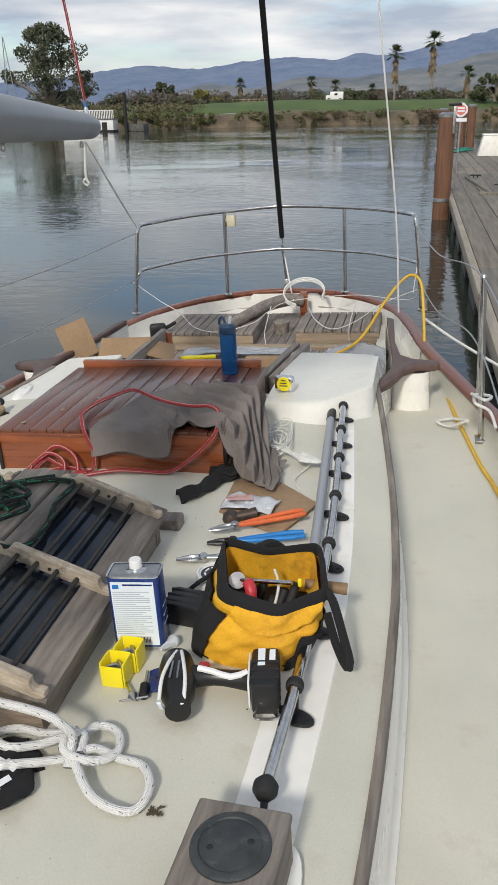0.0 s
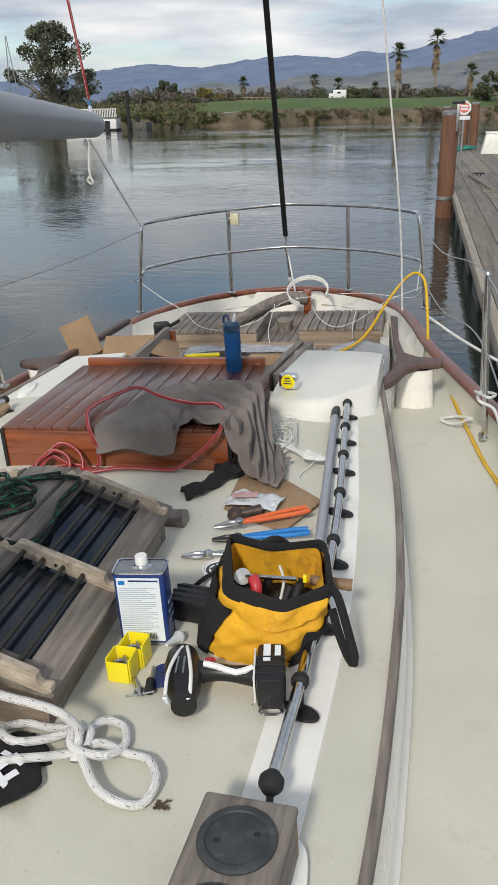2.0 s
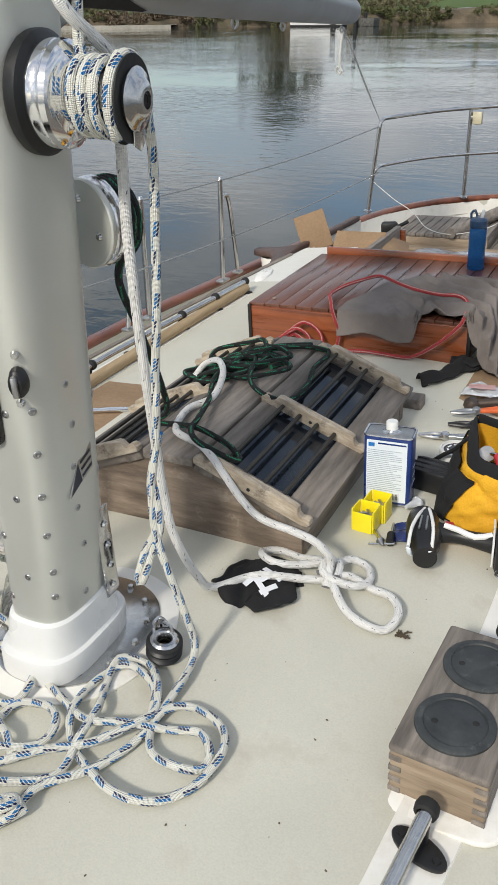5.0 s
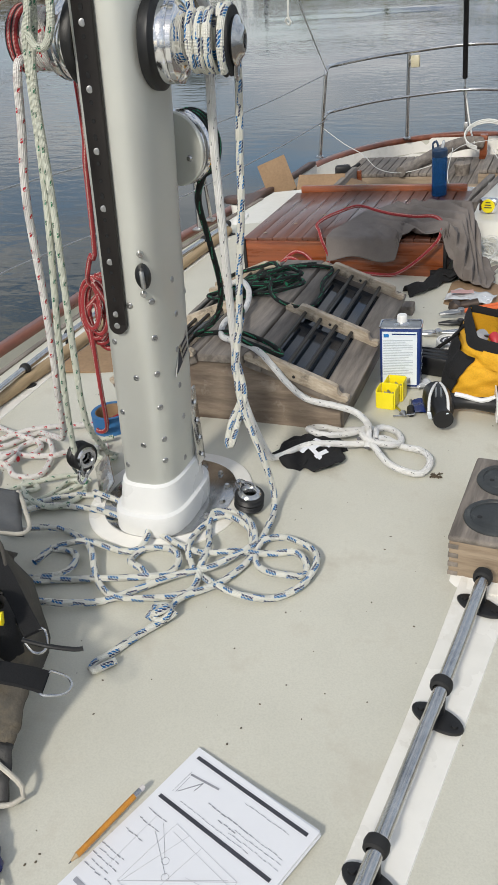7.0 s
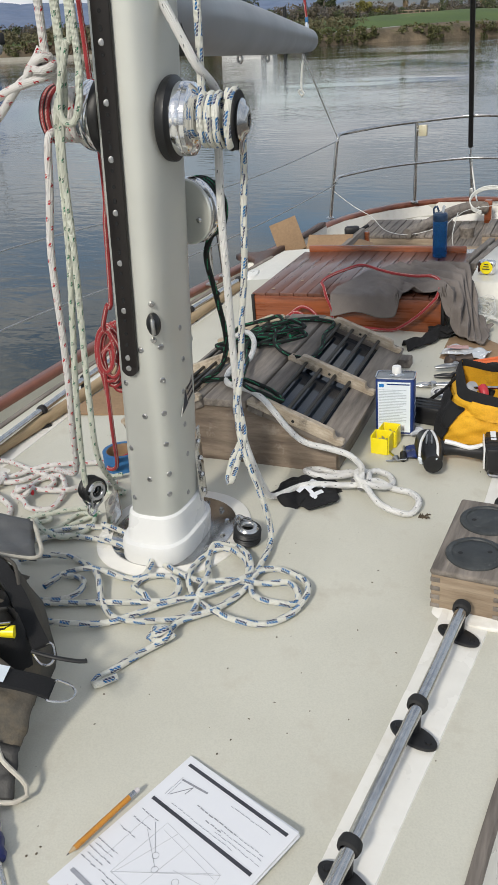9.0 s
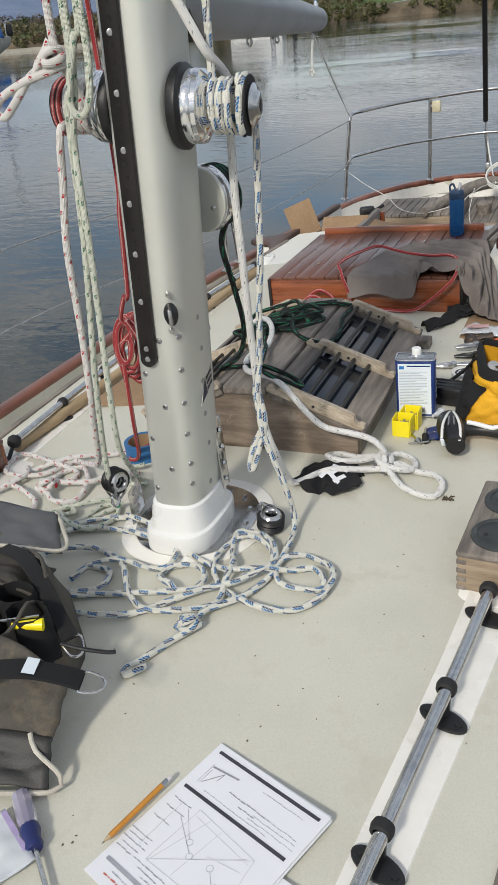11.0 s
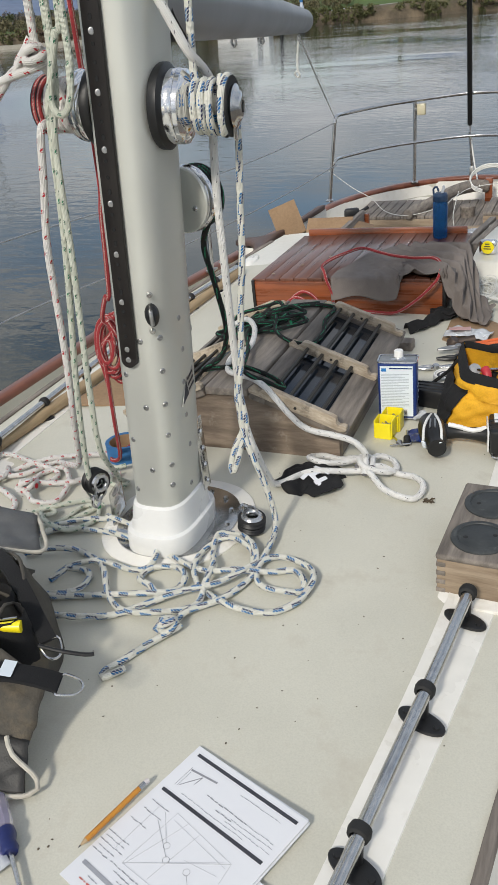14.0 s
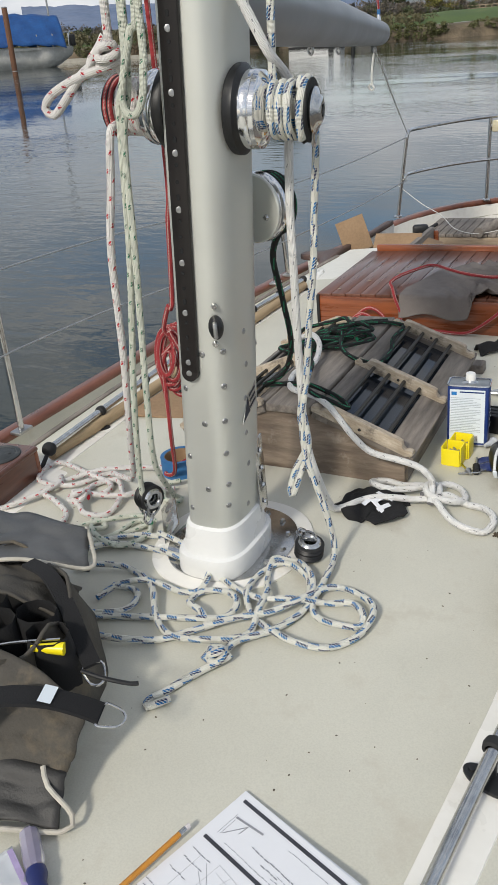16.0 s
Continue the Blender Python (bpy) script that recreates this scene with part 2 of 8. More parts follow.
GELCOAT = surface("gelcoat_white", (0.76, 0.74, 0.68), (0.84, 0.82, 0.77), 5, 0.3, bump=0.03, fine=30, stain=((0.70, 0.67, 0.60), 9), speck=0.08)
GELCOAT_DECK = surface("gelcoat_deck", (0.66, 0.645, 0.58), (0.75, 0.735, 0.67), 4, 0.38, bump=0.04, fine=40, stain=((0.60, 0.575, 0.50), 8), speck=0.1)
NONSKID = surface("nonskid_cream", (0.535, 0.52, 0.44), (0.61, 0.593, 0.505), 3.5, 0.6, bump=0.18, fine=330, stain=((0.50, 0.47, 0.39), 7), deep=0.0012, speck=0.2)
WHITE_PLASTIC = surface("white_plastic", (0.711, 0.711, 0.693), (0.747, 0.747, 0.729), 6, 0.3, bump=0.0, speck=0.03)
TEAK_GREY = surface("teak_weathered", (0.138, 0.118, 0.10), (0.345, 0.30, 0.257), 9, 0.75, bump=0.5, fine=60, stretch=(6, 0.6, 6), vary=0.25)
TEAK_GREY_X = surface("teak_weathered_across", (0.11, 0.09, 0.075), (0.29, 0.25, 0.21), 9, 0.75, bump=0.5, fine=60, stretch=(0.6, 6, 6), vary=0.25)
TEAK_PALE = surface("teak_pale", (0.24, 0.17, 0.11), (0.43, 0.34, 0.24), 9, 0.7, bump=0.4, fine=60, stretch=(0.7, 6, 6), vary=0.15)
TEAK_BROWN = surface("teak_brown_board", (0.115, 0.082, 0.058), (0.30, 0.235, 0.175), 10, 0.75, bump=0.5, fine=70, stretch=(0.8, 5, 5), stain=((0.36, 0.31, 0.25), 11))
TEAK_WORN = surface("teak_worn", (0.30, 0.235, 0.165), (0.60, 0.52, 0.41), 16, 0.75, bump=0.5, fine=120, stretch=(1.5, 6, 6), stain=((0.10, 0.08, 0.06), 22))
MAHOGANY = surface("mahogany_varnished", (0.145, 0.036, 0.012), (0.31, 0.086, 0.027), 7, 0.3, bump=0.12, fine=50, stretch=(0.5, 7, 7), coat=0.5)
MAHOGANY_Y = surface("mahogany_planks", (0.10, 0.036, 0.021), (0.185, 0.072, 0.042), 7, 0.32, bump=0.15, fine=50, stretch=(7, 0.5, 7), coat=0.25, vary=0.3)
CAP_WOOD = surface("rail_wood", (0.115, 0.036, 0.020), (0.23, 0.078, 0.042), 7, 0.34, bump=0.2, fine=60, stretch=(3, 0.8, 3), coat=0.2)
CAP_DARK = surface("coaming_wood", (0.075, 0.045, 0.038), (0.14, 0.09, 0.075), 9, 0.55, bump=0.3, fine=70, stretch=(3, 1, 3))
STEEL = surface("stainless", (0.50, 0.50, 0.50), (0.64, 0.64, 0.63), 12, 0.18, metal=1.0, bump=0.02)
STEEL_DULL = surface("stainless_dull", (0.34, 0.34, 0.34), (0.52, 0.52, 0.51), 25, 0.38, metal=1.0, bump=0.1)
CHROME = surface("chrome", (0.70, 0.70, 0.71), (0.76, 0.76, 0.76), 5, 0.10, metal=1.0, bump=0.0, speck=0.05)
ALLOY = surface("mast_alloy", (0.58, 0.585, 0.54), (0.63, 0.635, 0.585), 3, 0.38, metal=0.45, bump=0.0, fine=6, speck=0.05)
BOOM_PAINT = surface("boom_paint", (0.22, 0.23, 0.24), (0.26, 0.27, 0.28), 4, 0.4, bump=0.02, speck=0.06)
BLACK = surface("black_plastic", (0.0054, 0.0054, 0.006), (0.012, 0.012, 0.0126), 20, 0.45, bump=0.15)
RUBBER = surface("black_rubber", (0.007, 0.007, 0.0075), (0.017, 0.017, 0.017), 20, 0.7, bump=0.3)
PLATE_BLACK = surface("deck_plate_black", (0.022, 0.025, 0.026), (0.050, 0.055, 0.056), 30, 0.55, bump=0.2, fine=140, stain=((0.10, 0.105, 0.10), 26))
HULL_WHITE = surface("hull_paint", (0.62, 0.61, 0.57), (0.74, 0.73, 0.69), 3, 0.25, bump=0.02)
ROPE_BLUE = rope_material("line_blue_fleck", (0.87, 0.86, 0.77), (0.008, 0.16, 0.44), 0.038, 0.27, 3, (0.008, 0.022, 0.09), 0.32)
ROPE_RED = rope_material("line_red_fleck", (0.86, 0.83, 0.79), (0.50, 0.018, 0.03), 0.030, 0.13, 3, (0.56, 0.50, 0.50), 0.30)
ROPE_GREEN = rope_material("line_green_fleck", (0.74, 0.76, 0.64), (0.03, 0.20, 0.10), 0.034, 0.12, 4, (0.12, 0.16, 0.13))
ROPE_WHITE = rope_material("line_white", (0.94, 0.93, 0.90), (0.17, 0.17, 0.18), 0.026, 0.12, 3, None, 0.10)
ROPE_DARK = rope_material("line_dark_green", (0.010, 0.014, 0.012), (0.02, 0.27, 0.13), 0.05, 0.33, 3)
ROPE_STRIPE = rope_material("line_red_white", (0.45, 0.045, 0.05), (0.62, 0.42, 0.38), 0.3, 0.5, 3)
TRACK = surface("track_brown_black", (0.009, 0.007, 0.007), (0.015, 0.012, 0.011), 15, 0.42, bump=0.05)
MESH_DARK = surface("dark_mesh_cloth", (0.016, 0.0155, 0.0145), (0.042, 0.040, 0.037), 6, 0.55, bump=0.4, fine=300)
CORD = surface("cord_white", (0.58, 0.58, 0.55), (0.74, 0.74, 0.70), 30, 0.8, bump=0.2)
CARD = surface("cardboard", (0.26, 0.165, 0.09), (0.35, 0.235, 0.14), 6, 0.85, bump=0.1, fine=80)
TOWEL = surface("grey_cloth", (0.135, 0.116, 0.104), (0.215, 0.188, 0.172), 8, 0.95, bump=0.6, fine=350, deep=0.001)
CLOTH_BLACK = surface("black_cloth", (0.0048, 0.0048, 0.0054), (0.0132, 0.0132, 0.0144), 12, 0.95, bump=0.5, fine=300)
BAG_YELLOW = surface("bag_canvas", (0.64, 0.31, 0.012), (0.85, 0.465, 0.02), 7, 0.8, bump=0.4, fine=260, stain=((0.42, 0.21, 0.02), 12))
YELLOW = surface("yellow_plastic", (0.86, 0.70, 0.012), (0.90, 0.76, 0.02), 8, 0.35, bump=0.0, speck=0.05)
BLUE_CAN = surface("can_blue", (0.012, 0.035, 0.16), (0.02, 0.05, 0.21), 10, 0.3, bump=0.03)
LABEL = surface("label_pale", (0.72, 0.78, 0.83), (0.77, 0.83, 0.87), 10, 0.45, bump=0.0, speck=0.03)
PAPER = surface("paper", (0.688, 0.6966, 0.7224), (0.7138, 0.7224, 0.7482), 6, 0.8, bump=0.0, speck=0.02)
INK = surface("ink", (0.03, 0.032, 0.04), (0.05, 0.052, 0.065), 20, 0.7, bump=0.0)
INK_PALE = surface("ink_pale", (0.30, 0.31, 0.34), (0.36, 0.37, 0.40), 20, 0.7, bump=0.0)
LABEL_TEXT = surface("label_print", (0.40, 0.45, 0.50), (0.45, 0.50, 0.55), 20, 0.6, bump=0.0)
INK_FAINT = surface("ink_faint", (0.52, 0.525, 0.55), (0.58, 0.585, 0.61), 20, 0.7, bump=0.0)
PENCIL = surface("handwriting", (0.22, 0.225, 0.25), (0.30, 0.305, 0.33), 20, 0.7, bump=0.0)
INK_RED = surface("ink_red", (0.5, 0.12, 0.1), (0.55, 0.15, 0.12), 20, 0.7, bump=0.0)
CANVAS = surface("worn_canvas", (0.040, 0.036, 0.030), (0.092, 0.082, 0.066), 7, 0.8, bump=0.45, fine=240, stain=((0.15, 0.12, 0.078), 6))
CANVAS_GREY = surface("grey_mesh_cloth", (0.050, 0.052, 0.053), (0.110, 0.112, 0.113), 6, 0.5, bump=0.3, fine=300)
BLUE_TAPE = surface("blue_tape", (0.02, 0.11, 0.28), (0.03, 0.15, 0.35), 12, 0.6, bump=0.1)
ORANGE = surface("orange_grip", (0.62, 0.11, 0.03), (0.70, 0.15, 0.04), 12, 0.45, bump=0.1)
BLUE_GRIP = surface("blue_grip", (0.01, 0.16, 0.48), (0.015, 0.20, 0.55), 12, 0.45, bump=0.1)
RED_PLASTIC = surface("red_plastic", (0.40, 0.02, 0.03), (0.48, 0.03, 0.04), 12, 0.4, bump=0.1)
HOSE = surface("yellow_hose", (0.62, 0.36, 0.01), (0.72, 0.43, 0.02), 9, 0.45, bump=0.05)
POLE_WOOD = surface("pole_wood", (0.34, 0.24, 0.13), (0.50, 0.37, 0.22), 8, 0.65, bump=0.2, fine=60, stretch=(6, 0.5, 6))
GREY_PIPE = surface("grey_pipe", (0.26, 0.28, 0.31), (0.32, 0.34, 0.37), 9, 0.4, bump=0.0, speck=0.08)
DARK_GLASS = surface("dark_glass", (0.012, 0.016, 0.022), (0.02, 0.026, 0.035), 3, 0.06, bump=0.0)
BRONZE_BAR = surface("bronze_bar", (0.035, 0.0336, 0.028), (0.077, 0.07, 0.0595), 20, 0.5, metal=0.6, bump=0.2)


def clear(name, colour, rough=0.05, alpha=0.3):
    m, n, l, b = nodes_of(name)
    b.inputs["Base Color"].default_value = (*colour, 1)
    b.inputs["Roughness"].default_value = rough
    b.inputs["Transmission Weight"].default_value = 1.0 - alpha
    b.inputs["IOR"].default_value = 1.2
    return m


BOTTLE_BLUE = clear("bottle_blue", (0.025, 0.13, 0.36), 0.08, 0.35)
FILM = clear("plastic_film", (0.80, 0.83, 0.86), 0.25, 0.55)
SHEETING = clear("plastic_sheeting", (0.66, 0.69, 0.73), 0.16, 0.34)
CLEAR_HANDLE = clear("clear_lilac", (0.50, 0.47, 0.60), 0.12, 0.35)

# ---- water, land, distance ----
def water_material():
    m, n, l, b = nodes_of("harbour_water")
    b.inputs["Base Color"].default_value = (0.026, 0.033, 0.028, 1)
    b.inputs["Roughness"].default_value = 0.04
    b.inputs["IOR"].default_value = 1.33
    small = noise_of(n, l, 2.6, 3, (1.0, 1.7, 1), "Object", 0.5, 0.4)
    broad = noise_of(n, l, 0.35, 3, (1, 1.4, 1), "Object", 0.5)
    patch = tone(n, l, noise_of(n, l, 0.06, 3), [(0.40, (0.05, 0.05, 0.05)), (0.66, (1, 1, 1))])
    mixed = blend(n, l, 0.55, tone(n, l, small, [(0, (0, 0, 0)), (1, (1, 1, 1))]), tone(n, l, broad, [(0, (0, 0, 0)), (1, (1, 1, 1))]))
    mixed = blend(n, l, 1.0, mixed, patch, "MULTIPLY")
    bump_of(n, l, b, mixed, 0.5, 0.11)
    return m


bm = bmesh.new()
for a, b in ((-1600, -300), (-300, 110), (110, 400)):
    bm.faces.new([bm.verts.new(p) for p in ((-1800, a, 0), (1800, a, 0), (1800, b, 0), (-1800, b, 0))])
bmesh.ops.remove_doubles(bm, verts=bm.verts, dist=0.01)
solo("water", bm, water_material(), "calm grey-green harbour water with small ripples", "water", kind="structure", at=pose(0, 0, WATER), boat=False, angle=0)

FIELD = surface("field_grass", (0.045, 0.080, 0.016), (0.085, 0.130, 0.030), 0.12, 0.9, bump=0.3, fine=2.0, stain=((0.13, 0.15, 0.05), 0.05), deep=0.05)
BANK = surface("bank_earth", (0.045, 0.038, 0.024), (0.19, 0.145, 0.095), 0.35, 0.95, bump=0.6, fine=3.0, stain=((0.06, 0.075, 0.025), 0.25), deep=0.15)


def shore(x):
    """How far off the bank's foot is, by x."""
    return curve_y([(-260, 75), (-120, 92), (-70, 100), (-45, 118), (-25, 136), (0, 155), (20, 172), (60, 190), (160, 205)], x)


rows = []
for k in range(241):
    x = -400 + k * 4
    y = shore(x) + 0.8 * math.sin(x * 0.7) + 0.5 * math.sin(x * 1.9 + 1)
    top = 1.5 + 0.5 * noise.noise((x * 0.07, 3, 0)) + (0.5 if x > -40 else 0)
    rows.append([(x, y - 1, WATER - 0.5), (x, y, WATER - 0.05), (x, y + 0.5, WATER + 0.5 * top), (x, y + 1.6 + noise.noise((x * 0.3, 0, 0)), WATER + top * 0.9),
                 (x, y + 5, WATER + top), (x, y + 12, WATER + top + 0.15)])
solo("bank", loft(rows), BANK, "eroded brown earth bank with dry grass above the water", "river bank", kind="structure", boat=False, angle=60)
rows = []
for k in range(241):
    x = -400 + k * 4
    y = shore(x) + 0.8 * math.sin(x * 0.7) + 0.5 * math.sin(x * 1.9 + 1)
    top = 1.5 + 0.5 * noise.noise((x * 0.07, 3, 0)) + (0.5 if x > -40 else 0)
    far = 1.0 if x > -40 else (0.45 + 0.55 * max(0.0, (x + 70) / 30))
    rows.append([(x * (1 + (d / 350)), y + d, WATER + top + h * far) for d, h in ((11.9, 0.14), (17, 0.9), (26, 1.9), (45, 2.3), (160, 2.3), (600, 2), (1800, 2))])
solo("ground", loft(rows), FIELD, "flat green meadow behind the river bank", "field", kind="structure", boat=False, angle=60)


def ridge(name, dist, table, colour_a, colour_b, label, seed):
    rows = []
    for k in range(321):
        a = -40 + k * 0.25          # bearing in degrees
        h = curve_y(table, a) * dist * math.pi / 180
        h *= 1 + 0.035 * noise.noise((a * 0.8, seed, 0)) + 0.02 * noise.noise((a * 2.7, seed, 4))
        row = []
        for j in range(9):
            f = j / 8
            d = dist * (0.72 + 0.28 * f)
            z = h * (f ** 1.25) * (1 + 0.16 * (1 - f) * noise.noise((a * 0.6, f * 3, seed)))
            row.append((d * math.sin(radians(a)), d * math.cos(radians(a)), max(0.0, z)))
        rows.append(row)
    # the haze of distance is put into these slope colours
    mat = surface(name + "_hazed_slopes", colour_a, colour_b, 0.009, 1.0, bump=0.0, fine=0.035, stretch=(1, 1, 3))
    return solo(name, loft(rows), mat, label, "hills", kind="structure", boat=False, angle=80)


# blue-grey tones carry painted haze, stronger on the far ridge
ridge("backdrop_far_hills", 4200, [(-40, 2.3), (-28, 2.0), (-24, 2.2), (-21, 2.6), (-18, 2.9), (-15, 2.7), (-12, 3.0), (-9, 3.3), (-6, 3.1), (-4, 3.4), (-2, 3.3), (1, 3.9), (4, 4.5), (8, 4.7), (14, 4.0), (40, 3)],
      (0.10, 0.145, 0.24), (0.16, 0.20, 0.29), "distant mountain ridge under the clouds, haze painted in as blue-grey", 3)
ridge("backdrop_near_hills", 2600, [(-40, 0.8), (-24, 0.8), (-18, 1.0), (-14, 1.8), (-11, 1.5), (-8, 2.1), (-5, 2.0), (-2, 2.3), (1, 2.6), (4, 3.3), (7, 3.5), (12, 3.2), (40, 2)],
      (0.075, 0.10, 0.13), (0.20, 0.205, 0.20), "hillside with pale fields and dark woods, haze painted into its colour", 8)

# ---- hull and deck ----
BEAM = [(-4.0, 1.12), (-1.0, 1.24), (0.0, 1.23), (0.8, 1.2), (1.9, 1.16), (2.4, 1.1), (3.15, 1.0), (3.9, 0.88), (4.3, 0.77), (4.6, 0.6), (4.8, 0.4), (4.93, 0.12)]
EDGE = [(-4.0, 0.62), (-1.5, 0.68), (-0.6, 0.755), (0.2, 0.85), (0.87, 0.876), (1.25, 0.866), (1.6, 0.842), (2.25, 0.778), (2.6, 0.735), (2.85, 0.70)]
BEAM_S = [(-4.0, 1.20), (-1.0, 1.32), (0.0, 1.34), (0.8, 1.335), (1.6, 1.31), (2.3, 1.245), (2.65, 1.16), (2.96, 1.08), (3.44, 0.955), (3.9, 0.875), (4.3, 0.77), (4.6, 0.6), (4.8, 0.4), (4.93, 0.12)]
SIDE_Z, RAIL_Z = -0.27, -0.17


def beam(sign, y):
    """Half the boat's width, to starboard (1) or to port (-1)."""
    return curve_y(BEAM_S if sign > 0 else BEAM, y)


def crown(x):
    """The cabin top's camber."""
    return -0.065 * x * x


YS = [-4 + 0.1 * k for k in range(69)]
WELL_Y, WELL_P, WELL_S = 2.20, -0.44, 0.372          # aft edge and sides of the foredeck well
rows = []
for y in [v for v in YS if v < WELL_Y - 0.01] + [WELL_Y]:
    e = curve_y(EDGE, y)
    rows.append([(e * s, y, crown(e * s)) for s in [-1 + 0.1 * k for k in range(21)]])
solo("cabin_top", loft(rows), NONSKID, "cream non-skid painted cabin top with dirt specks", "deck", kind="structure", angle=35)
for inner, sign, name in ((WELL_S, 1, "cabin_arm_starboard"), (WELL_P, -1, "cabin_arm_port")):
    rows = []
    for y in [WELL_Y] + [v for v in YS if v > WELL_Y + 0.01]:
        e = sign * curve_y(EDGE, y)
        rows.append([(inner, y, -0.31), (inner, y, crown(inner) - 0.004), (inner + sign * 0.006, y, crown(inner))] + [(inner + (e - inner) * f, y, crown(inner + (e - inner) * f)) for f in (0.1, 0.4, 0.7, 1.0)])
    solo(name, loft(rows), GELCOAT_DECK, "white painted arm of the cabin top beside the well", "deck", kind="structure", angle=35)

for sign, name in ((1, "cabin_side_starboard"), (-1, "cabin_side_port")):
    rows = []
    for y in YS:
        e = curve_y(EDGE, y)
        rows.append([(sign * (e + o), y, z) for o, z in ((-0.022, crown(e) + 0.0015), (0.008, crown(e) - 0.004), (0.012, crown(e) - 0.02), (0.016, SIDE_Z + 0.03), (0.032, SIDE_Z + 0.014))])
    solo(name, loft(rows), GELCOAT, "smooth white side of the cabin trunk", "wall", kind="structure", angle=60)

YD = [-4 + 0.1 * k for k in range(90)]
for sign, name in ((1, "side_deck_starboard"), (-1, "side_deck_port")):
    rows = []
    for y in YD:
        b = beam(sign, y)
        e = curve_y(EDGE, y) - 0.02 if y < 2.85 else min(0.68, b - 0.05)
        rows.append([(sign * (e + (b - 0.03 - e) * f), y, SIDE_Z + dz) for f, dz in ((0, 0.015), (0.3, 0.004), (0.7, 0), (0.93, 0.004), (0.985, 0.03), (1, RAIL_Z - SIDE_Z))])
    solo(name, loft(rows), NONSKID, "cream painted side deck along the cabin", "deck", kind="structure", angle=50)

rows = []
for y in [-4 + 0.08 * k for k in range(112)] + [4.93]:
    b, bs = beam(-1, y), beam(1, y)
    prof = [(1.0, RAIL_Z), (1.0, RAIL_Z - 0.12), (0.97, -0.6), (0.9, -0.9), (0.78, -1.3)]
    rows.append([(-(b + 0.012) * f, y - (1 - f) * 0.4, z) for f, z in prof] + [((bs + 0.012) * f, y - (1 - f) * 0.4, z) for f, z in prof[::-1]])
solo("hull", loft(rows), HULL_WHITE, "white painted sailing boat hull", "boat hull", kind="structure", angle=50)

sec = [(1.13, RAIL_Z), (1.13, RAIL_Z - 0.12), (1.098, -0.6), (1.02, -0.9), (0.88, -1.3)]
solo("transom", prism([(-x, z) for x, z in sec] + sec[::-1], 3.90, 3.95, 0.0, Matrix.Rotation(radians(90), 4, "X")), HULL_WHITE, "plain white stern of the boat", "boat hull", kind="structure")

# mahogany cap rail in two runs that meet at the stem
for sign, name in ((1, "cap_rail_starboard"), (-1, "cap_rail_port")):
    way = [(beam(sign, -4 + 0.06 * k), -4 + 0.06 * k) for k in range(147)] + [(0.40, 4.805), (0.30, 4.865), (0.20, 4.91), (0.10, 4.94), (0.0, 4.95)]
    rows = []
    for k, (x, y) in enumerate(way):
        p, q = way[max(0, k - 1)], way[min(len(way) - 1, k + 1)]
        d = math.hypot(q[0] - p[0], q[1] - p[1])
        nx, ny = ((q[1] - p[1]) / d, -(q[0] - p[0]) / d) if x else (0, 1)
        rows.append([(sign * (x + nx * o), y + ny * o, RAIL_Z + z) for o, z in
                     ((-0.034, 0.0), (-0.034, 0.014), (-0.026, 0.023), (0.014, 0.026), (0.024, 0.018), (0.026, -0.02), (0.02, -0.03), (-0.01, -0.03))])
    solo(name, loft(rows, close=True), CAP_WOOD, "reddish-brown wooden cap rail along the hull's edge", "cap rail", kind="structure", angle=45)

# weathered strip along the cabin's edge
for sign, name in ((1, "trim_starboard"), (-1, "trim_port")):
    rows = []
    for y in [-3.9 + 0.08 * k for k in range(83)]:
        e = curve_y(EDGE, y)
        rows.append([(sign * (e + o), y, crown(e) + z) for o, z in ((-0.010, -0.003), (-0.010, 0.006), (-0.006, 0.009), (0.006, 0.009), (0.010, 0.005), (0.010, -0.006))])
    solo(name, loft(rows, close=True), TEAK_GREY, "grey weathered wooden strip along the cabin edge", "trim", kind="structure", angle=45)

# ---- mast, boom, rig ----
LEAN_M = Matrix(((1, 0, 0.081, 0.010), (0, 1, 0, 0), (0, 0, 1, 0), (0, 0, 0, 1)))   # the mast stands a little off plumb


def mast_x(z):
    return 0.010 + 0.081 * z


mast = thing("mast", "satin grey aluminium mast with rivets, stepped on deck", "mast")


def oval(rx, ry, n=48, power=3.2):
    out = []
    for k in range(n):
        a = 2 * math.pi * k / n
        c, s = math.cos(a), math.sin(a)
        out.append((rx * math.copysign(abs(c) ** (2 / power), c), ry * math.copysign(abs(s) ** (2 / power), s)))
    return out


def leaned(bm):
    bmesh.ops.transform(bm, matrix=LEAN_M, verts=bm.verts)
    return bm


MRX, MRY = 0.058, 0.080
part("tube", leaned(loft([[(x, y, z) for x, y in oval(MRX, MRY)] for z in (0.07, 0.6, 1.2, 2.5, 3.4)], close=True)), ALLOY, mast)
# sail track on the aft face, with holes and screws
TY = -MRY - 0.004
track = part("sail_track", leaned(merge(box(0.034, 0.010, 2.9, 0.003, at=(-0.012, TY, 0.449)),
             lathe([(0, -0.0042), (0.0167, -0.0042), (0.0167, 0.0042), (0, 0.0042)], 24, pose(-0.012, TY, 0.449, 90, 0, 0)))), TRACK, mast, "black slotted track")
screw_me = mesh_of(merge(merge(lathe([(0, 0.0012), (0.0042, 0.0012), (0.0052, 0.0008), (0.0056, 0)], 18), box(0.007, 0.0012, 0.0004, 0.0, at=(0, 0, 0.0012))), box(0.0012, 0.007, 0.0005, 0.0, at=(0, 0, 0.0012))), "screw")
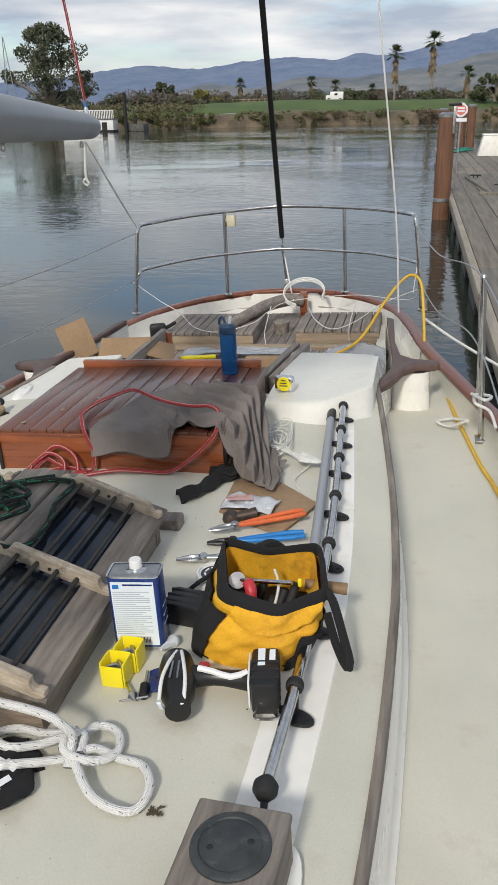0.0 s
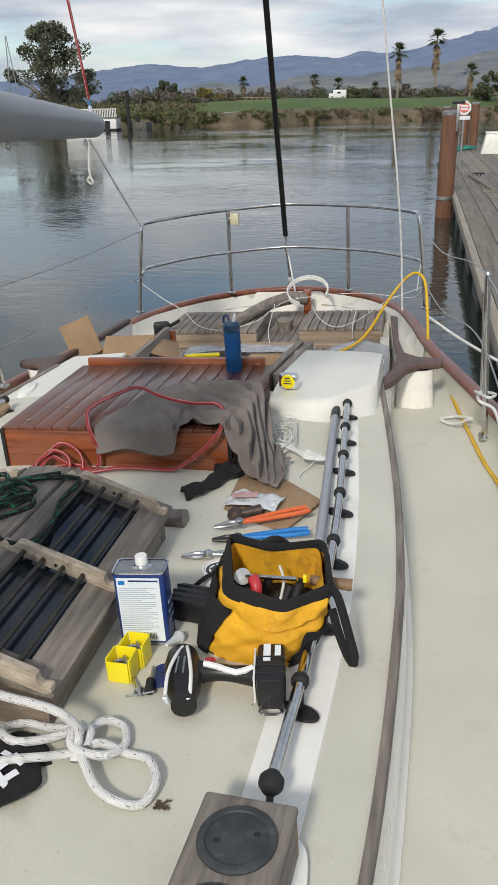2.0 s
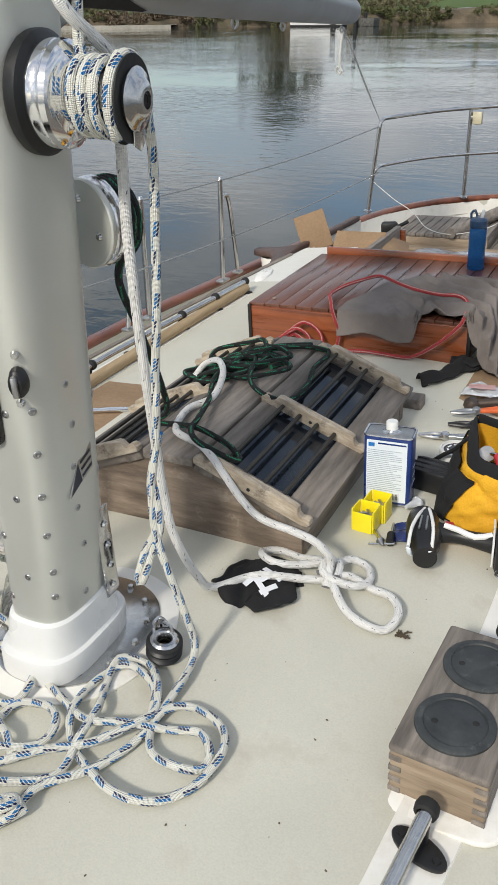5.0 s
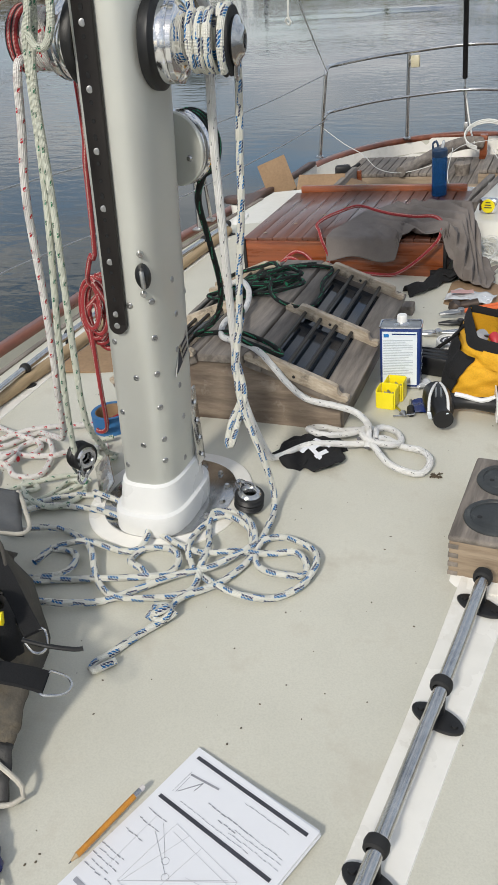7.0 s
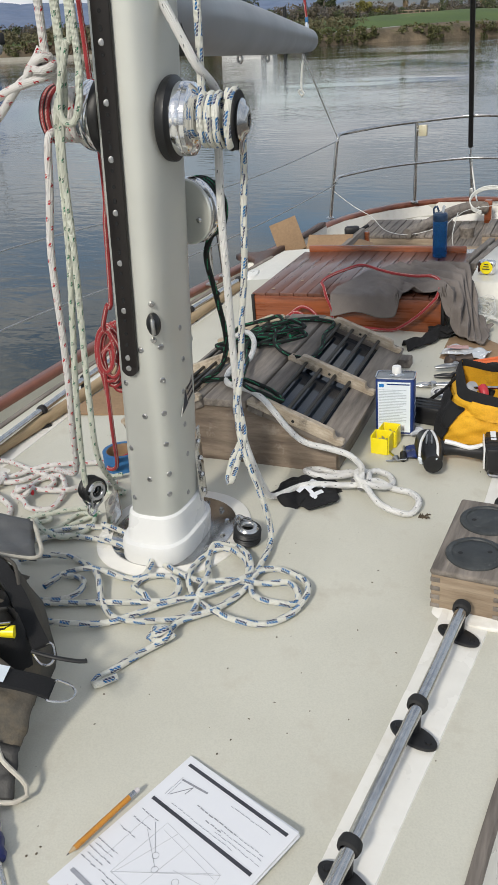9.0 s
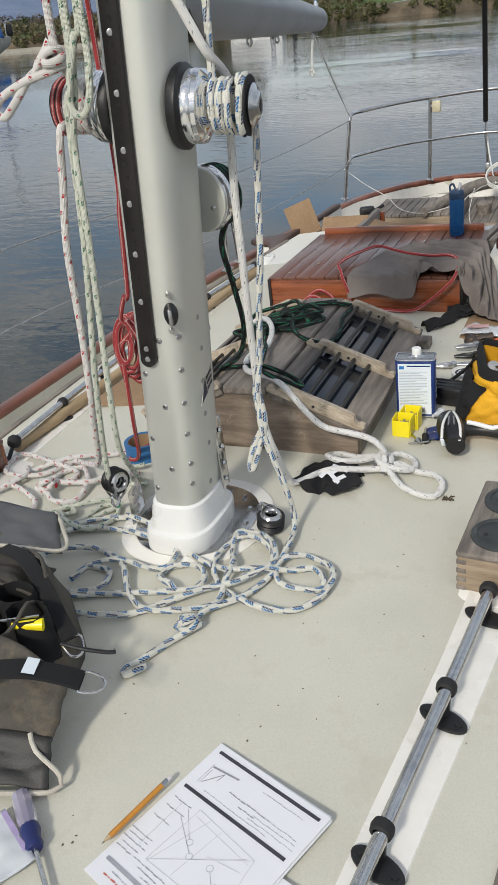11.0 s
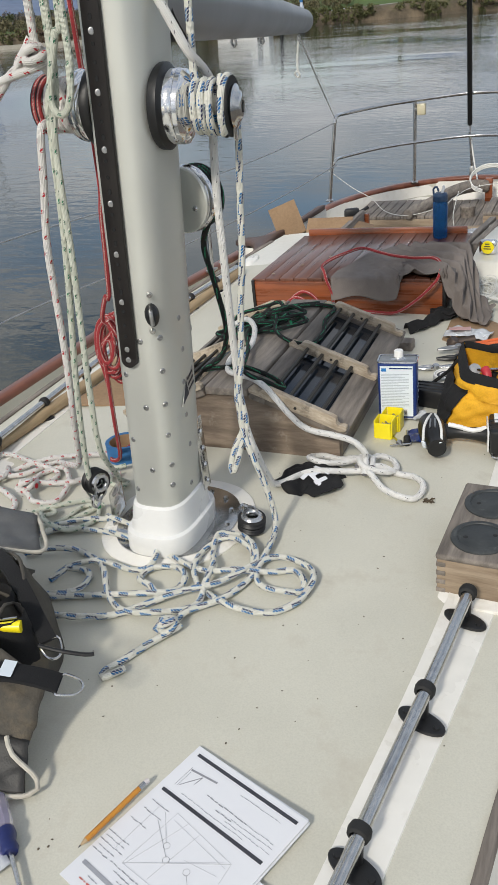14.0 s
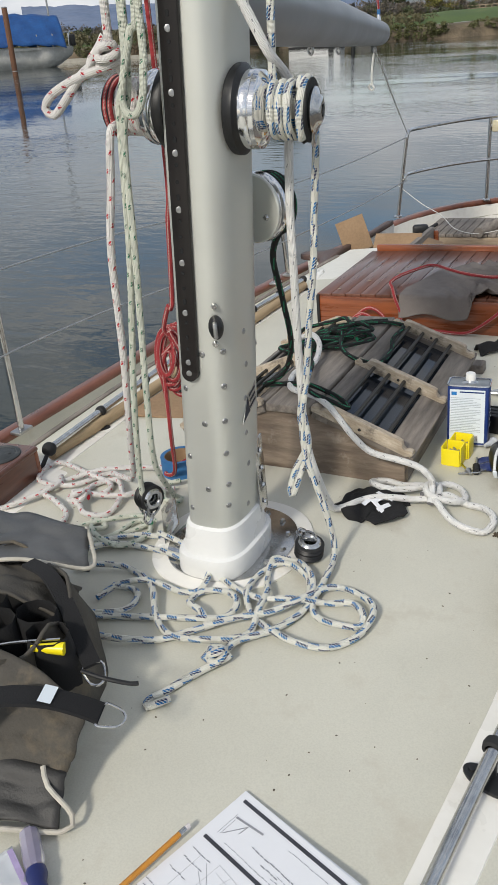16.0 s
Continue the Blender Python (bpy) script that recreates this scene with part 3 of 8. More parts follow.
hole_me = mesh_of(lathe([(0, 0.0006), (0.0034, 0.0006), (0.0034, 0)], 12), "hole")
for z in [0.449, 0.470] + [0.562 + 0.0875 * k for k in range(14)]:
    part("screw", screw_me, STEEL_DULL, track, at=pose(mast_x(z) - 0.012, TY - 0.0052, z, 90, 0, 25))
    if z > 0.5:
        for d in (-0.066, -0.044, -0.018, 0.018):
            part("hole", hole_me, CLOTH_BLACK, track, at=pose(mast_x(z + d) - 0.012, TY - 0.0051, z + d, 90, 0, 0))
rivet_me = mesh_of(lathe([(0, 0.0003), (0.0022, 0.0003), (0.0026, 0.0016), (0.0046, 0.0016), (0.0056, 0.0008), (0.0060, 0)], 16), "rivet")
# rows of rivets: height, and bearing round the mast
for z, a in ((0.413, -109), (0.345, -87), (0.27, -110), (0.203, -87), (0.152, -113), (0.483, -86), (0.486, -46), (0.419, -47), (0.349, -48), (0.281, -48), (0.212, -45), (0.165, -47),
             (0.505, -1), (0.439, 0), (0.372, -1), (0.299, -1), (0.228, 0), (0.138, -1), (0.46, 42), (0.33, 42), (0.25, 44), (0.17, 42)):
    x, y = MRX * math.copysign(abs(math.cos(radians(a))) ** 0.625, math.cos(radians(a))), MRY * math.copysign(abs(math.sin(radians(a))) ** 0.625, math.sin(radians(a)))
    nx, ny = math.copysign(abs(x / MRX) ** 2.2, x) / MRX, math.copysign(abs(y / MRY) ** 2.2, y) / MRY
    q = Vector((nx, ny, 0)).to_track_quat("Z", "Y").to_matrix().to_4x4()
    part("rivet", rivet_me, STEEL_DULL, mast, at=Matrix.Translation((x + mast_x(z), y, z)) @ q)
PLX = mast_x(0.36) + MRX
plate = part("maker_plate", prism([(-0.030, 0.0), (0.030, 0.026), (0.034, 0.066), (0.0, 0.052)], -0.0006, 0.0012, 0.0, pose(PLX, 0.005, 0.325, 90, 0, 90)), STEEL_DULL, mast, "small dark maker's plate")
part("emblem", prism([(-0.026, 0.003), (0.002, 0.016), (-0.002, 0.046)], 0.0012, 0.0018, 0.0, pose(PLX, 0.005, 0.325, 90, 0, 90)), INK, plate, "dark three-cornered emblem")
for k in range(3):
    part("text_bar", prism([(0.004, 0.0), (0.029, 0.010), (0.029, 0.0145), (0.004, 0.0045)], 0.0012, 0.0018, 0.0, pose(PLX, 0.005, 0.345 + 0.0115 * k, 90, 0, 90)), INK, plate)
cleat = part("cleat", lathe([(0, 0.020), (0.008, 0.020), (0.014, 0.014), (0.016, 0.0)], 18, pose(mast_x(0.535) + 0.040, -0.076, 0.535, 90, 0, 30) @ Matrix.Diagonal((0.85, 1.35, 1, 1))), BLACK, mast, "black cam cleat")
part("clamp", box(0.008, 0.022, 0.03, 0.003, at=(mast_x(0.535) + 0.046, -0.090, 0.52), turn=pose(0, 0, 0, 0, 0, 30)), STEEL_DULL, cleat)
for z in (0.503, 0.572):
    part("screw", lathe([(0, 0.007), (0.004, 0.007), (0.0062, 0.0)], 14, pose(mast_x(z) + 0.038, -0.076, z, 90, 0, 30)), STEEL, cleat)
# side plate with bolts, near the foot on the fore side
strap = part("tang", box(0.004, 0.035, 0.17, 0.002, at=(mast_x(0.2) + MRX - 0.002, 0.055, 0.09)), STEEL, mast)
for k in range(4):
    part("bolt", lathe([(0, 0.004), (0.004, 0.004), (0.006, 0.0)], 8, pose(mast_x(0.2) + MRX + 0.002, 0.055, 0.11 + 0.04 * k, 0, 90, 0)), STEEL, strap)
part("boot", leaned(loft([[(x * f, y * f + 0.0, z) for x, y in oval(MRX, MRY)] for f, z in ((1.34, 0.003), (1.37, 0.008), (1.37, 0.044), (1.34, 0.050), (1.22, 0.053), (1.19, 0.060), (1.13, 0.098), (1.09, 0.110), (1.0, 0.114))], close=True)), WHITE_PLASTIC, mast, "white plastic mast boot", angle=35)
# steel collar with bolts on deck
collar_o = oval(0.138, 0.148, 56, 2.2)
collar = part("deck_ring", prism(collar_o, 0.0, 0.006, 0.002, pose(0.005, 0.04, 0.0)), STEEL, mast, "steel deck ring with bolts")
part("seal", prism(oval(0.170, 0.182, 56, 2.2), -0.004, 0.0025, 0.002, pose(0.005, 0.04, 0.0)), GELCOAT, collar)
for k in range(14):
    a = 2 * math.pi * k / 14
    part("bolt", lathe([(0, 0.007), (0.005, 0.007), (0.0075, 0.0)], 6, pose(0.005 + 0.120 * math.cos(a), 0.04 + 0.129 * math.sin(a), 0.005)), STEEL, collar)
# upright plate with lightening holes on the port side
pl_at = pose(-0.178, 0.045, 0.002, 50, 0, -55)
pl = part("halyard_plate", prism([(-0.075, 0), (0.075, 0), (0.068, 0.055), (-0.068, 0.055)], -0.002, 0.002, 0.001, pl_at), STEEL, mast, "perforated steel plate")
for k in (-1, 0, 1):
    part("hole", lathe([(0, 0.0028), (0.013, 0.0028), (0.013, -0.0028), (0, -0.0028)], 18, pl_at @ pose(0.042 * k, 0.028, 0)), STEEL_DULL, pl)


def winch(name, at, label, arm):
    w = thing(name, label, "winch", "mast winches", at=at)
    part("pad", lathe([(0, 0), (0.064, 0), (0.067, 0.004), (0.067, 0.016), (0.062, 0.02), (0, 0.02)], 40), BLACK, w)
    part("base", lathe([(0.0, 0.02), (0.057, 0.02), (0.058, 0.024), (0.058, 0.036), (0.0565, 0.038), (0.058, 0.040), (0.057, 0.047), (0.046, 0.054), (0.0, 0.054)], 48), CHROME, w)
    part("drum", lathe([(0.046, 0.054), (0.034, 0.060), (0.031, 0.066), (0.031, 0.098), (0.036, 0.108), (0.044, 0.112), (0.0, 0.113)], 40), CHROME, w)
    part("jaw", lathe([(0.0, 0.112), (0.046, 0.112), (0.048, 0.115), (0.036, 0.118), (0.046, 0.122), (0.046, 0.126), (0, 0.126)], 40), RUBBER, w)
    cap = part("cap", lathe([(0.0, 0.127), (0.033, 0.127), (0.034, 0.131), (0.031, 0.134), (0.024, 0.136), (0.021, 0.140), (0.014, 0.143), (0.0095, 0.143), (0.009, 0.136), (0, 0.136)], 36), STEEL, w)
    part("feeder_arm", prism([(-0.012, 0.0), (0.012, 0.0), (0.015, 0.046), (0.0, 0.056), (-0.015, 0.046)], 0.1265, 0.1295, 0.001, pose(0, 0, 0, 0, 0, arm)), STEEL, w)
    part("socket", lathe([(0, 0.1385), (0.0085, 0.1385)], 8), RUBBER, cap)
    return w


WZ = 0.88
STARBOARD_WINCH = pose(mast_x(WZ) + MRX - 0.009, 0.004, WZ - 0.004, 0, 94.6, 7)
PORT_WINCH = pose(mast_x(WZ) - MRX + 0.009, 0.0, WZ + 0.005, 0, -85.4, 0)
LONG = Matrix.Diagonal((1.03, 1.03, 1.01, 1))
winch("mast_winch", STARBOARD_WINCH @ LONG, "polished chrome winch on a black pad, blue-flecked line wound on", -80)
winch("mast_winch", PORT_WINCH @ LONG, "polished chrome winch on a black pad, red-flecked line wound on", 80)


def turns(base, radius, start, pitch, first, last):
    """Turns of line round a winch drum, counted in twentieths."""
    return [tuple(base @ Vector((radius * math.cos(math.pi * k / 10), radius * math.sin(math.pi * k / 10), start + pitch * k / 20))) for k in range(first, last)]


# reel winch on the fore side, with dark green line
reel = thing("reel_winch", "halyard reel with dark green line on the mast", "winch", at=pose(0.094, 0.105, 0.70, -90, 0, -15))
part("plate", lathe([(0, -0.002), (0.060, -0.002), (0.062, 0.0), (0.062, 0.004), (0.058, 0.010), (0.0, 0.010)], 40), ALLOY, reel, "grey face plate")
part("cone", lathe([(0.040, 0.010), (0.058, 0.010), (0.063, 0.016), (0.063, 0.024), (0.04, 0.026)], 40), CHROME, reel)
part("drum", lathe([(0, 0.024), (0.045, 0.024), (0.052, 0.028), (0.052, 0.056), (0.045, 0.060), (0, 0.060)], 32), RUBBER, reel)
for k in range(3):
    part("line_turn", tube([(0.055 * math.cos(a * 0.3), 0.055 * math.sin(a * 0.3), 0.032 + 0.010 * k) for a in range(21)], 0.006, 8, closed=True), ROPE_DARK, reel)
for a in (0.4, 2.5, 4.6):
    part("bolt", lathe([(0, -0.006), (0.004, -0.006), (0.006, -0.002)], 10, pose(0.035 * math.cos(a), 0.035 * math.sin(a), 0)), STEEL, reel)

# boom
boom = thing("boom", "grey painted spar with a rounded end, slung before the mast", "boom")
B0, B1 = Vector((-0.008, 0.215, 1.051)), Vector((-0.758, 3.55, 0.984))
bdir = (B1 - B0).normalized()
brot = bdir.to_track_quat("Z", "Y").to_matrix().to_4x4()
bl = (B1 - B0).length
part("spar", lathe([(0.056, 0.05), (0.062, 0.002), (0.068, 0.0), (0.075, 0.02), (0.077, 0.6), (0.074, 1.6), (0.067, 2.5), (0.060, bl - 0.06), (0.056, bl - 0.015), (0.048, bl), (0, bl)], 40, Matrix.Translation(B0) @ brot), BOOM_PAINT, boom)
side = bdir.cross(Vector((0, 0, 1))).normalized()
rows = []
for k in range(13):                       # black skin painting the shade of a slanting mouth, inboard end's lower side
    d = 0.004 + 0.36 * k / 12
    low, r_ = 18 + 58 * (k / 12) ** 0.8, 0.0775
    rows.append([tuple(B0 + bdir * d + side * r_ * math.cos(radians(low + (84 - low) * j / 6)) - Vector((0, 0, r_ * math.sin(radians(low + (84 - low) * j / 6))))) for j in range(7)])
part("mouth", loft(rows), CLOTH_BLACK, boom, "shade of the slanting mouth at the inboard end, painted black")
# black cone stands for the shaded hollow of the open end
part("end_socket", lathe([(0, 0.0), (0.057, 0.05), (0.057, 0.02)], 28, Matrix.Translation(B0) @ brot), BLACK, boom, "open inboard end, its shaded hollow painted black")
for k in (-1, 1):
    part("sheave", lathe([(0, -0.006), (0.034, -0.006), (0.030, 0.0), (0.034, 0.006), (0, 0.006)], 24, Matrix.Translation(B0 - bdir * 0.028 + side * 0.022 * k) @ side.to_track_quat("Z", "Y").to_matrix().to_4x4()), WHITE_PLASTIC, boom, "white sheave")
part("gooseneck", rod((mast_x(1.0), 0.09, 1.04), tuple(B0 + bdir * 0.06), 0.016), STEEL_DULL, boom)
for d in (1.06, 1.68, 3.09):
    q = B0 + bdir * d
    part("eye", tube([(q.x, q.y, q.z - 0.068), (q.x + 0.008, q.y, q.z - 0.085), (q.x, q.y, q.z - 0.097), (q.x - 0.008, q.y, q.z - 0.085), (q.x, q.y, q.z - 0.068)], 0.004, 8, 0.004), STEEL_DULL, boom)
lift = part("end_fitting", lathe([(0, 0), (0.012, 0), (0.012, 0.02), (0.006, 0.05), (0, 0.05)], 14, Matrix.Translation(B1 + Vector((0.02, -0.08, 0.05)))), CHROME, boom)
part("strap", box(0.018, 0.014, 0.03, 0.004, at=(B1.x + 0.02, B1.y - 0.08, B1.z + 0.09)), BLUE_TAPE, lift)
solo("topping_lift", tube([(B1.x + 0.02, B1.y - 0.08, B1.z + 0.115), (B1.x + 0.0, B1.y - 0.2, 1.75), (B1.x - 0.06, 3.1, 3.0)], 0.007, 8, 0.05), ROPE_STRIPE, "faded red line rising from the boom end", "rope")
solo("boom_pennant", tube([(-0.775, 3.5, 0.915), (-0.79, 3.5, 0.83), (-0.797, 3.5, 0.74), (-0.785, 3.5, 0.715), (-0.80, 3.51, 0.70), (-0.815, 3.5, 0.72), (-0.80, 3.49, 0.735)], 0.006, 8), CORD, "short white line with a knot under the boom end", "rope")
solo("boom_guy", join_meshes([tube([(-0.775, 3.5, 0.915), (-0.80, 4.2, 0.40)], 0.0028, 6, 0.05), tube([(-0.775, 3.5, 0.915), (-0.79, 3.86, 0.64), (-0.79, 4.2, 0.38)], 0.0024, 6, 0.05)]), CORD, "thin grey line from boom end to pulpit", "rope")

# forestay
stay = thing("forestay", "forestay in a black sleeve with a steel turnbuckle", "rigging")
part("sleeve", tube([(-0.018, 4.93, 0.21), (0.05, 4.2, 1.57), (0.12, 3.45, 2.97)], 0.017, 12, 0.1), BLACK, stay)
part("wire", rod((0.0, 4.95, -0.10), (-0.018, 4.93, 0.22), 0.005), STEEL_DULL, stay)
tb = part("turnbuckle", rod((0.0, 4.95, -0.08), (-0.012, 4.94, 0.10), 0.011), STEEL, stay)
part("jaw", rod((-0.012, 4.94, 0.10), (-0.016, 4.935, 0.16), 0.016, 0.010), STEEL, tb)
part("chainplate", box(0.03, 0.05, 0.10, 0.004, at=(0.0, 4.95, -0.18)), STEEL_DULL, stay)
solo("jib_halyard", tube([(0.81, 3.62, -0.02), (0.79, 3.62, 0.5), (0.70, 3.6, 1.5), (0.63, 3.58, 2.6)], 0.0048, 8, 0.06), ROPE_WHITE, "thin white line rising from the rail", "rope")

# ---- pulpit, stanchions, lifelines ----
pulpit = thing("pulpit", "polished stainless steel bow pulpit with two rails", "pulpit")


def pulpit_line(z, f, dy=0.0):
    pts = [(-0.79, 4.22), (-0.765, 4.36), (-0.6, 4.6), (-0.38, 4.74), (0.02, 4.84), (0.43, 4.74), (0.66, 4.6), (0.845, 4.36), (0.88, 4.22)]
    return [(x * f, y + dy, z + 0.03 * (1 - abs(x))) for x, y in pts]


part("top_rail", tube([(-0.80, 4.2, 0.36)] + pulpit_line(0.395, 1.0) + [(0.892, 4.2, 0.345)], 0.0125, 12), STEEL, pulpit)
part("middle_rail", tube([(-0.84, 4.2, 0.07)] + pulpit_line(0.115, 1.03) + [(0.91, 4.2, 0.07)], 0.0105, 12), STEEL, pulpit)
for x0, y0, x1, y1, zt in ((-0.80, 4.2, -0.866, 4.2, 0.365), (-0.37, 4.745, -0.385, 4.76, 0.41), (0.43, 4.745, 0.425, 4.76, 0.41), (0.892, 4.2, 0.932, 4.2, 0.35)):
    leg = part("leg", rod((x1, y1, RAIL_Z + 0.02), (x0, y0, zt), 0.0125), STEEL, pulpit)
    part("foot", lathe([(0, 0.015), (0.018, 0.014), (0.028, 0.006), (0.028, 0.0)], 20, pose(x1, y1, RAIL_Z + 0.024)), STEEL, leg)
light = part("bow_light", box(0.06, 0.035, 0.075, 0.008, at=(-0.325, 4.74, 0.315)), surface("lamp_lens", (0.50, 0.45, 0.30), (0.62, 0.57, 0.42), 20, 0.3), pulpit, "small cream navigation light")
part("bracket", box(0.03, 0.02, 0.02, 0.003, at=(-0.36, 4.745, 0.345)), STEEL_DULL, light)


def stanchion(x, y, top, side, brace=1, foot=RAIL_Z):
    s = thing("stanchion", "stainless steel stanchion with a bracing loop", "stanchion", "stanchions along the rail")
    part("post", rod((x, y, foot + 0.02), (x - side * 0.02, y, top), 0.0115), STEEL, s)
    part("cap", lathe([(0, 0.012), (0.008, 0.01), (0.0125, 0.0)], 12, pose(x - side * 0.02, y, top)), STEEL, s)
    part("base", box(0.045, 0.07, 0.012, 0.003, at=(x, y, foot + 0.022)), STEEL_DULL, s)
    if brace:
        b = part("brace", tube([(x - side * 0.018, y, top - 0.09), (x - side * 0.02, y + brace * 0.03, top - 0.075), (x - side * 0.02, y + brace * 0.07, top - 0.11), (x - side * 0.01, y + brace * 0.12, top - 0.3), (x, y + brace * 0.16, foot + 0.03)], 0.0095, 10), STEEL, s)
        part("base", box(0.04, 0.05, 0.012, 0.003, at=(x, y + brace * 0.16, foot + 0.022)), STEEL_DULL, b)


stanchion(1.165, 2.43, 0.385, 1, 1.3, SIDE_Z - 0.014)
stanchion(-1.03, 2.52, 0.33, -1)
stanchion(-1.075, 1.93, 0.35, -1, -1)
stanchion(-1.145, 0.63, 0.42, -1, 0)


def lifeline(pts, label):
    solo("lifeline", tube(pts, 0.0032, 6, 0.08), STEEL_DULL, label, "lifeline", "lifelines")


for z in (0.0, -0.27):
    lifeline([(0.885, 4.2, 0.35 + z), (1.0, 3.3, 0.33 + z), (1.145, 2.43, 0.38 + z), (1.16, 0.2, 0.38 + z), (1.15, -2.5, 0.4 + z)], "thin wire lifeline along the starboard side")
    lifeline([(-0.80, 4.2, 0.365 + z), (-0.93, 3.4, 0.32 + z), (-1.01, 2.52, 0.325 + z), (-1.055, 1.93, 0.345 + z), (-1.125, 0.63, 0.41 + z), (-1.15, -2.0, 0.42 + z)], "thin wire lifeline along the port side")

# ---- teak hatch ----
hatch = thing("sliding_hatch", "varnished mahogany hatch with a planked top", "hatch")
HX, HY0, HY1, HZ = 0.36, 1.49, 2.17, 0.118
part("front_panel", box(2 * HX, 0.02, HZ + 0.01, 0.003, at=(0, HY0 + 0.01, -0.015)), MAHOGANY, hatch)
for s in (-1, 1):
    part("side_panel", box(0.02, HY1 - HY0 - 0.024, HZ + 0.005, 0.003, at=(s * (HX - 0.01), (HY0 + HY1) / 2 + 0.01, -0.02)), MAHOGANY_Y, hatch)
    part("corner_strip", box(0.012, 0.014, HZ + 0.012, 0.002, at=(s * (HX + 0.004), HY0 + 0.002, -0.012)), BLACK, hatch)
n_pl = 13
w_pl = (2 * HX + 0.02) / n_pl
plank_me = mesh_of(box(w_pl - 0.0022, HY1 - HY0 - 0.02, 0.014, 0.0015), "plank")
for k in range(n_pl):
    part("plank", plank_me, MAHOGANY_Y, hatch, at=pose(-HX - 0.01 + w_pl * (k + 0.5), (HY0 + HY1) / 2 - 0.004, HZ - 0.006 + crown((k - 6) * w_pl) * 0.6))
part("caulking", box(2 * HX - 0.03, HY1 - HY0 - 0.05, 0.012, 0.0, at=(0, (HY0 + HY1) / 2, HZ - 0.018)), RUBBER, hatch)
part("back_rail", box(2 * HX - 0.02, 0.022, 0.05, 0.006, at=(0.0, HY1, HZ - 0.02)), MAHOGANY, hatch)
bung_me = mesh_of(lathe([(0, 0.0008), (0.007, 0.0008), (0.007, 0)], 12), "bung")
for k in range(9):
    part("bung", bung_me, TEAK_PALE, hatch, at=pose(-0.3 + 0.07 * k + 0.01 * (k % 3), HY0 + 0.06 + 0.12 * (k * 5 % 4), HZ + 0.008))

# ---- skylight ----
skylight = thing("skylight", "weathered grey teak skylight with barred glass lids", "skylight")
SX, SY0, SY1 = 0.288, 0.388, 1.075
ZE, ZR, RX = 0.072, 0.165, 0.055
out = [(-SX, -0.03), (SX, -0.03), (SX, ZE - 0.004), (RX, ZR - 0.004), (-RX, ZR - 0.004), (-SX, ZE - 0.004)]
AX = Matrix.Rotation(radians(90), 4, "X")
part("end_board", prism(out, -SY0 - 0.03, -SY0, 0.002, AX), TEAK_BROWN, skylight, "brown lower end board")
part("end_board", prism(out, -SY1, -SY1 + 0.03, 0.002, AX), TEAK_GREY_X, skylight)
for s in (-1, 1):
    part("side_board", box(0.028, SY1 - SY0 - 0.062, ZE + 0.02, 0.002, at=(s * (SX - 0.015), (SY0 + SY1) / 2, -0.03)), TEAK_GREY, skylight)
part("ridge_board", box(0.118, SY1 - SY0 + 0.02, 0.022, 0.004, at=(0, (SY0 + SY1) / 2, ZR - 0.006)), TEAK_GREY, skylight)
slope = math.atan2(ZR - ZE, SX - RX)
for s in (-1, 1):
    ang = math.degrees(slope)
    base = pose(s * RX, 0, ZR + 0.005, 0, s * ang, 0)
    L_s = math.hypot(ZR - ZE, SX - RX) + 0.022

    def on(x, y, z):
        return base @ pose(s * x, y, z)
    part("lid_frame", box(0.07, SY1 - SY0 + 0.02, 0.024, 0.004), TEAK_GREY, skylight, at=on(L_s - 0.035, (SY0 + SY1) / 2, -0.012))
    part("lid_rail", box(0.045, SY1 - SY0 + 0.02, 0.024, 0.004), TEAK_GREY, skylight, at=on(0.032, (SY0 + SY1) / 2, -0.012))
    part("pane", box(L_s - 0.10, SY1 - SY0 - 0.05, 0.006, 0.0), DARK_GLASS, skylight, "dark dusty glass", at=on(0.05 + (L_s - 0.12) / 2, (SY0 + SY1) / 2, -0.008))
    for y in (SY0 + 0.018, SY1 - 0.03):
        part("end_rail", box(L_s - 0.11, 0.05, 0.024, 0.004), TEAK_GREY_X, skylight, at=on(0.05 + (L_s - 0.12) / 2, y, -0.0115))
    for y in (SY0 - 0.008, 0.695, 1.035):
        h = L_s - 0.032           # scalloped holder with a curl at each end
        prof = [(-0.004, 0.0), (h, 0.0), (h + 0.012, 0.003), (h + 0.017, 0.011), (h + 0.013, 0.019), (h + 0.004, 0.019), (h - 0.004, 0.014), (h - 0.012, 0.018), (h - 0.018, 0.030), (h - 0.030, 0.032),
                (0.040, 0.032), (0.030, 0.029), (0.024, 0.017), (0.016, 0.013), (0.009, 0.019), (0.0, 0.019), (-0.008, 0.010)]
        holder = part("bar_holder", prism(prof, -0.010, 0.010, 0.002, AX), TEAK_WORN, skylight, "pale worn scalloped bar holder", at=base @ pose(s * 0.012, y, 0.009, 0, 0, 0 if s > 0 else 180))
        part("bung", lathe([(0, 0.0105), (0.004, 0.0105), (0.004, 0.0)], 10, pose(h * 0.5, 0, 0.012, 90, 0, 0)), RUBBER, holder)
    for k in range(4):
        x = 0.060 + (L_s - 0.140) * k / 3
        part("bar", rod((0, -0.335, 0), (0, 0.335, 0), 0.0050, seg=10), BRONZE_BAR, skylight, at=on(x, 0.710, 0.024))
part("hinge_block", box(0.11, 0.052, 0.035, 0.005, at=(0.265, 1.158, -0.012)), TEAK_GREY, skylight)
part("support", box(0.40, 0.05, 0.028, 0.004, at=(0.0, 1.115, -0.012)), TEAK_GREY_X, skylight)

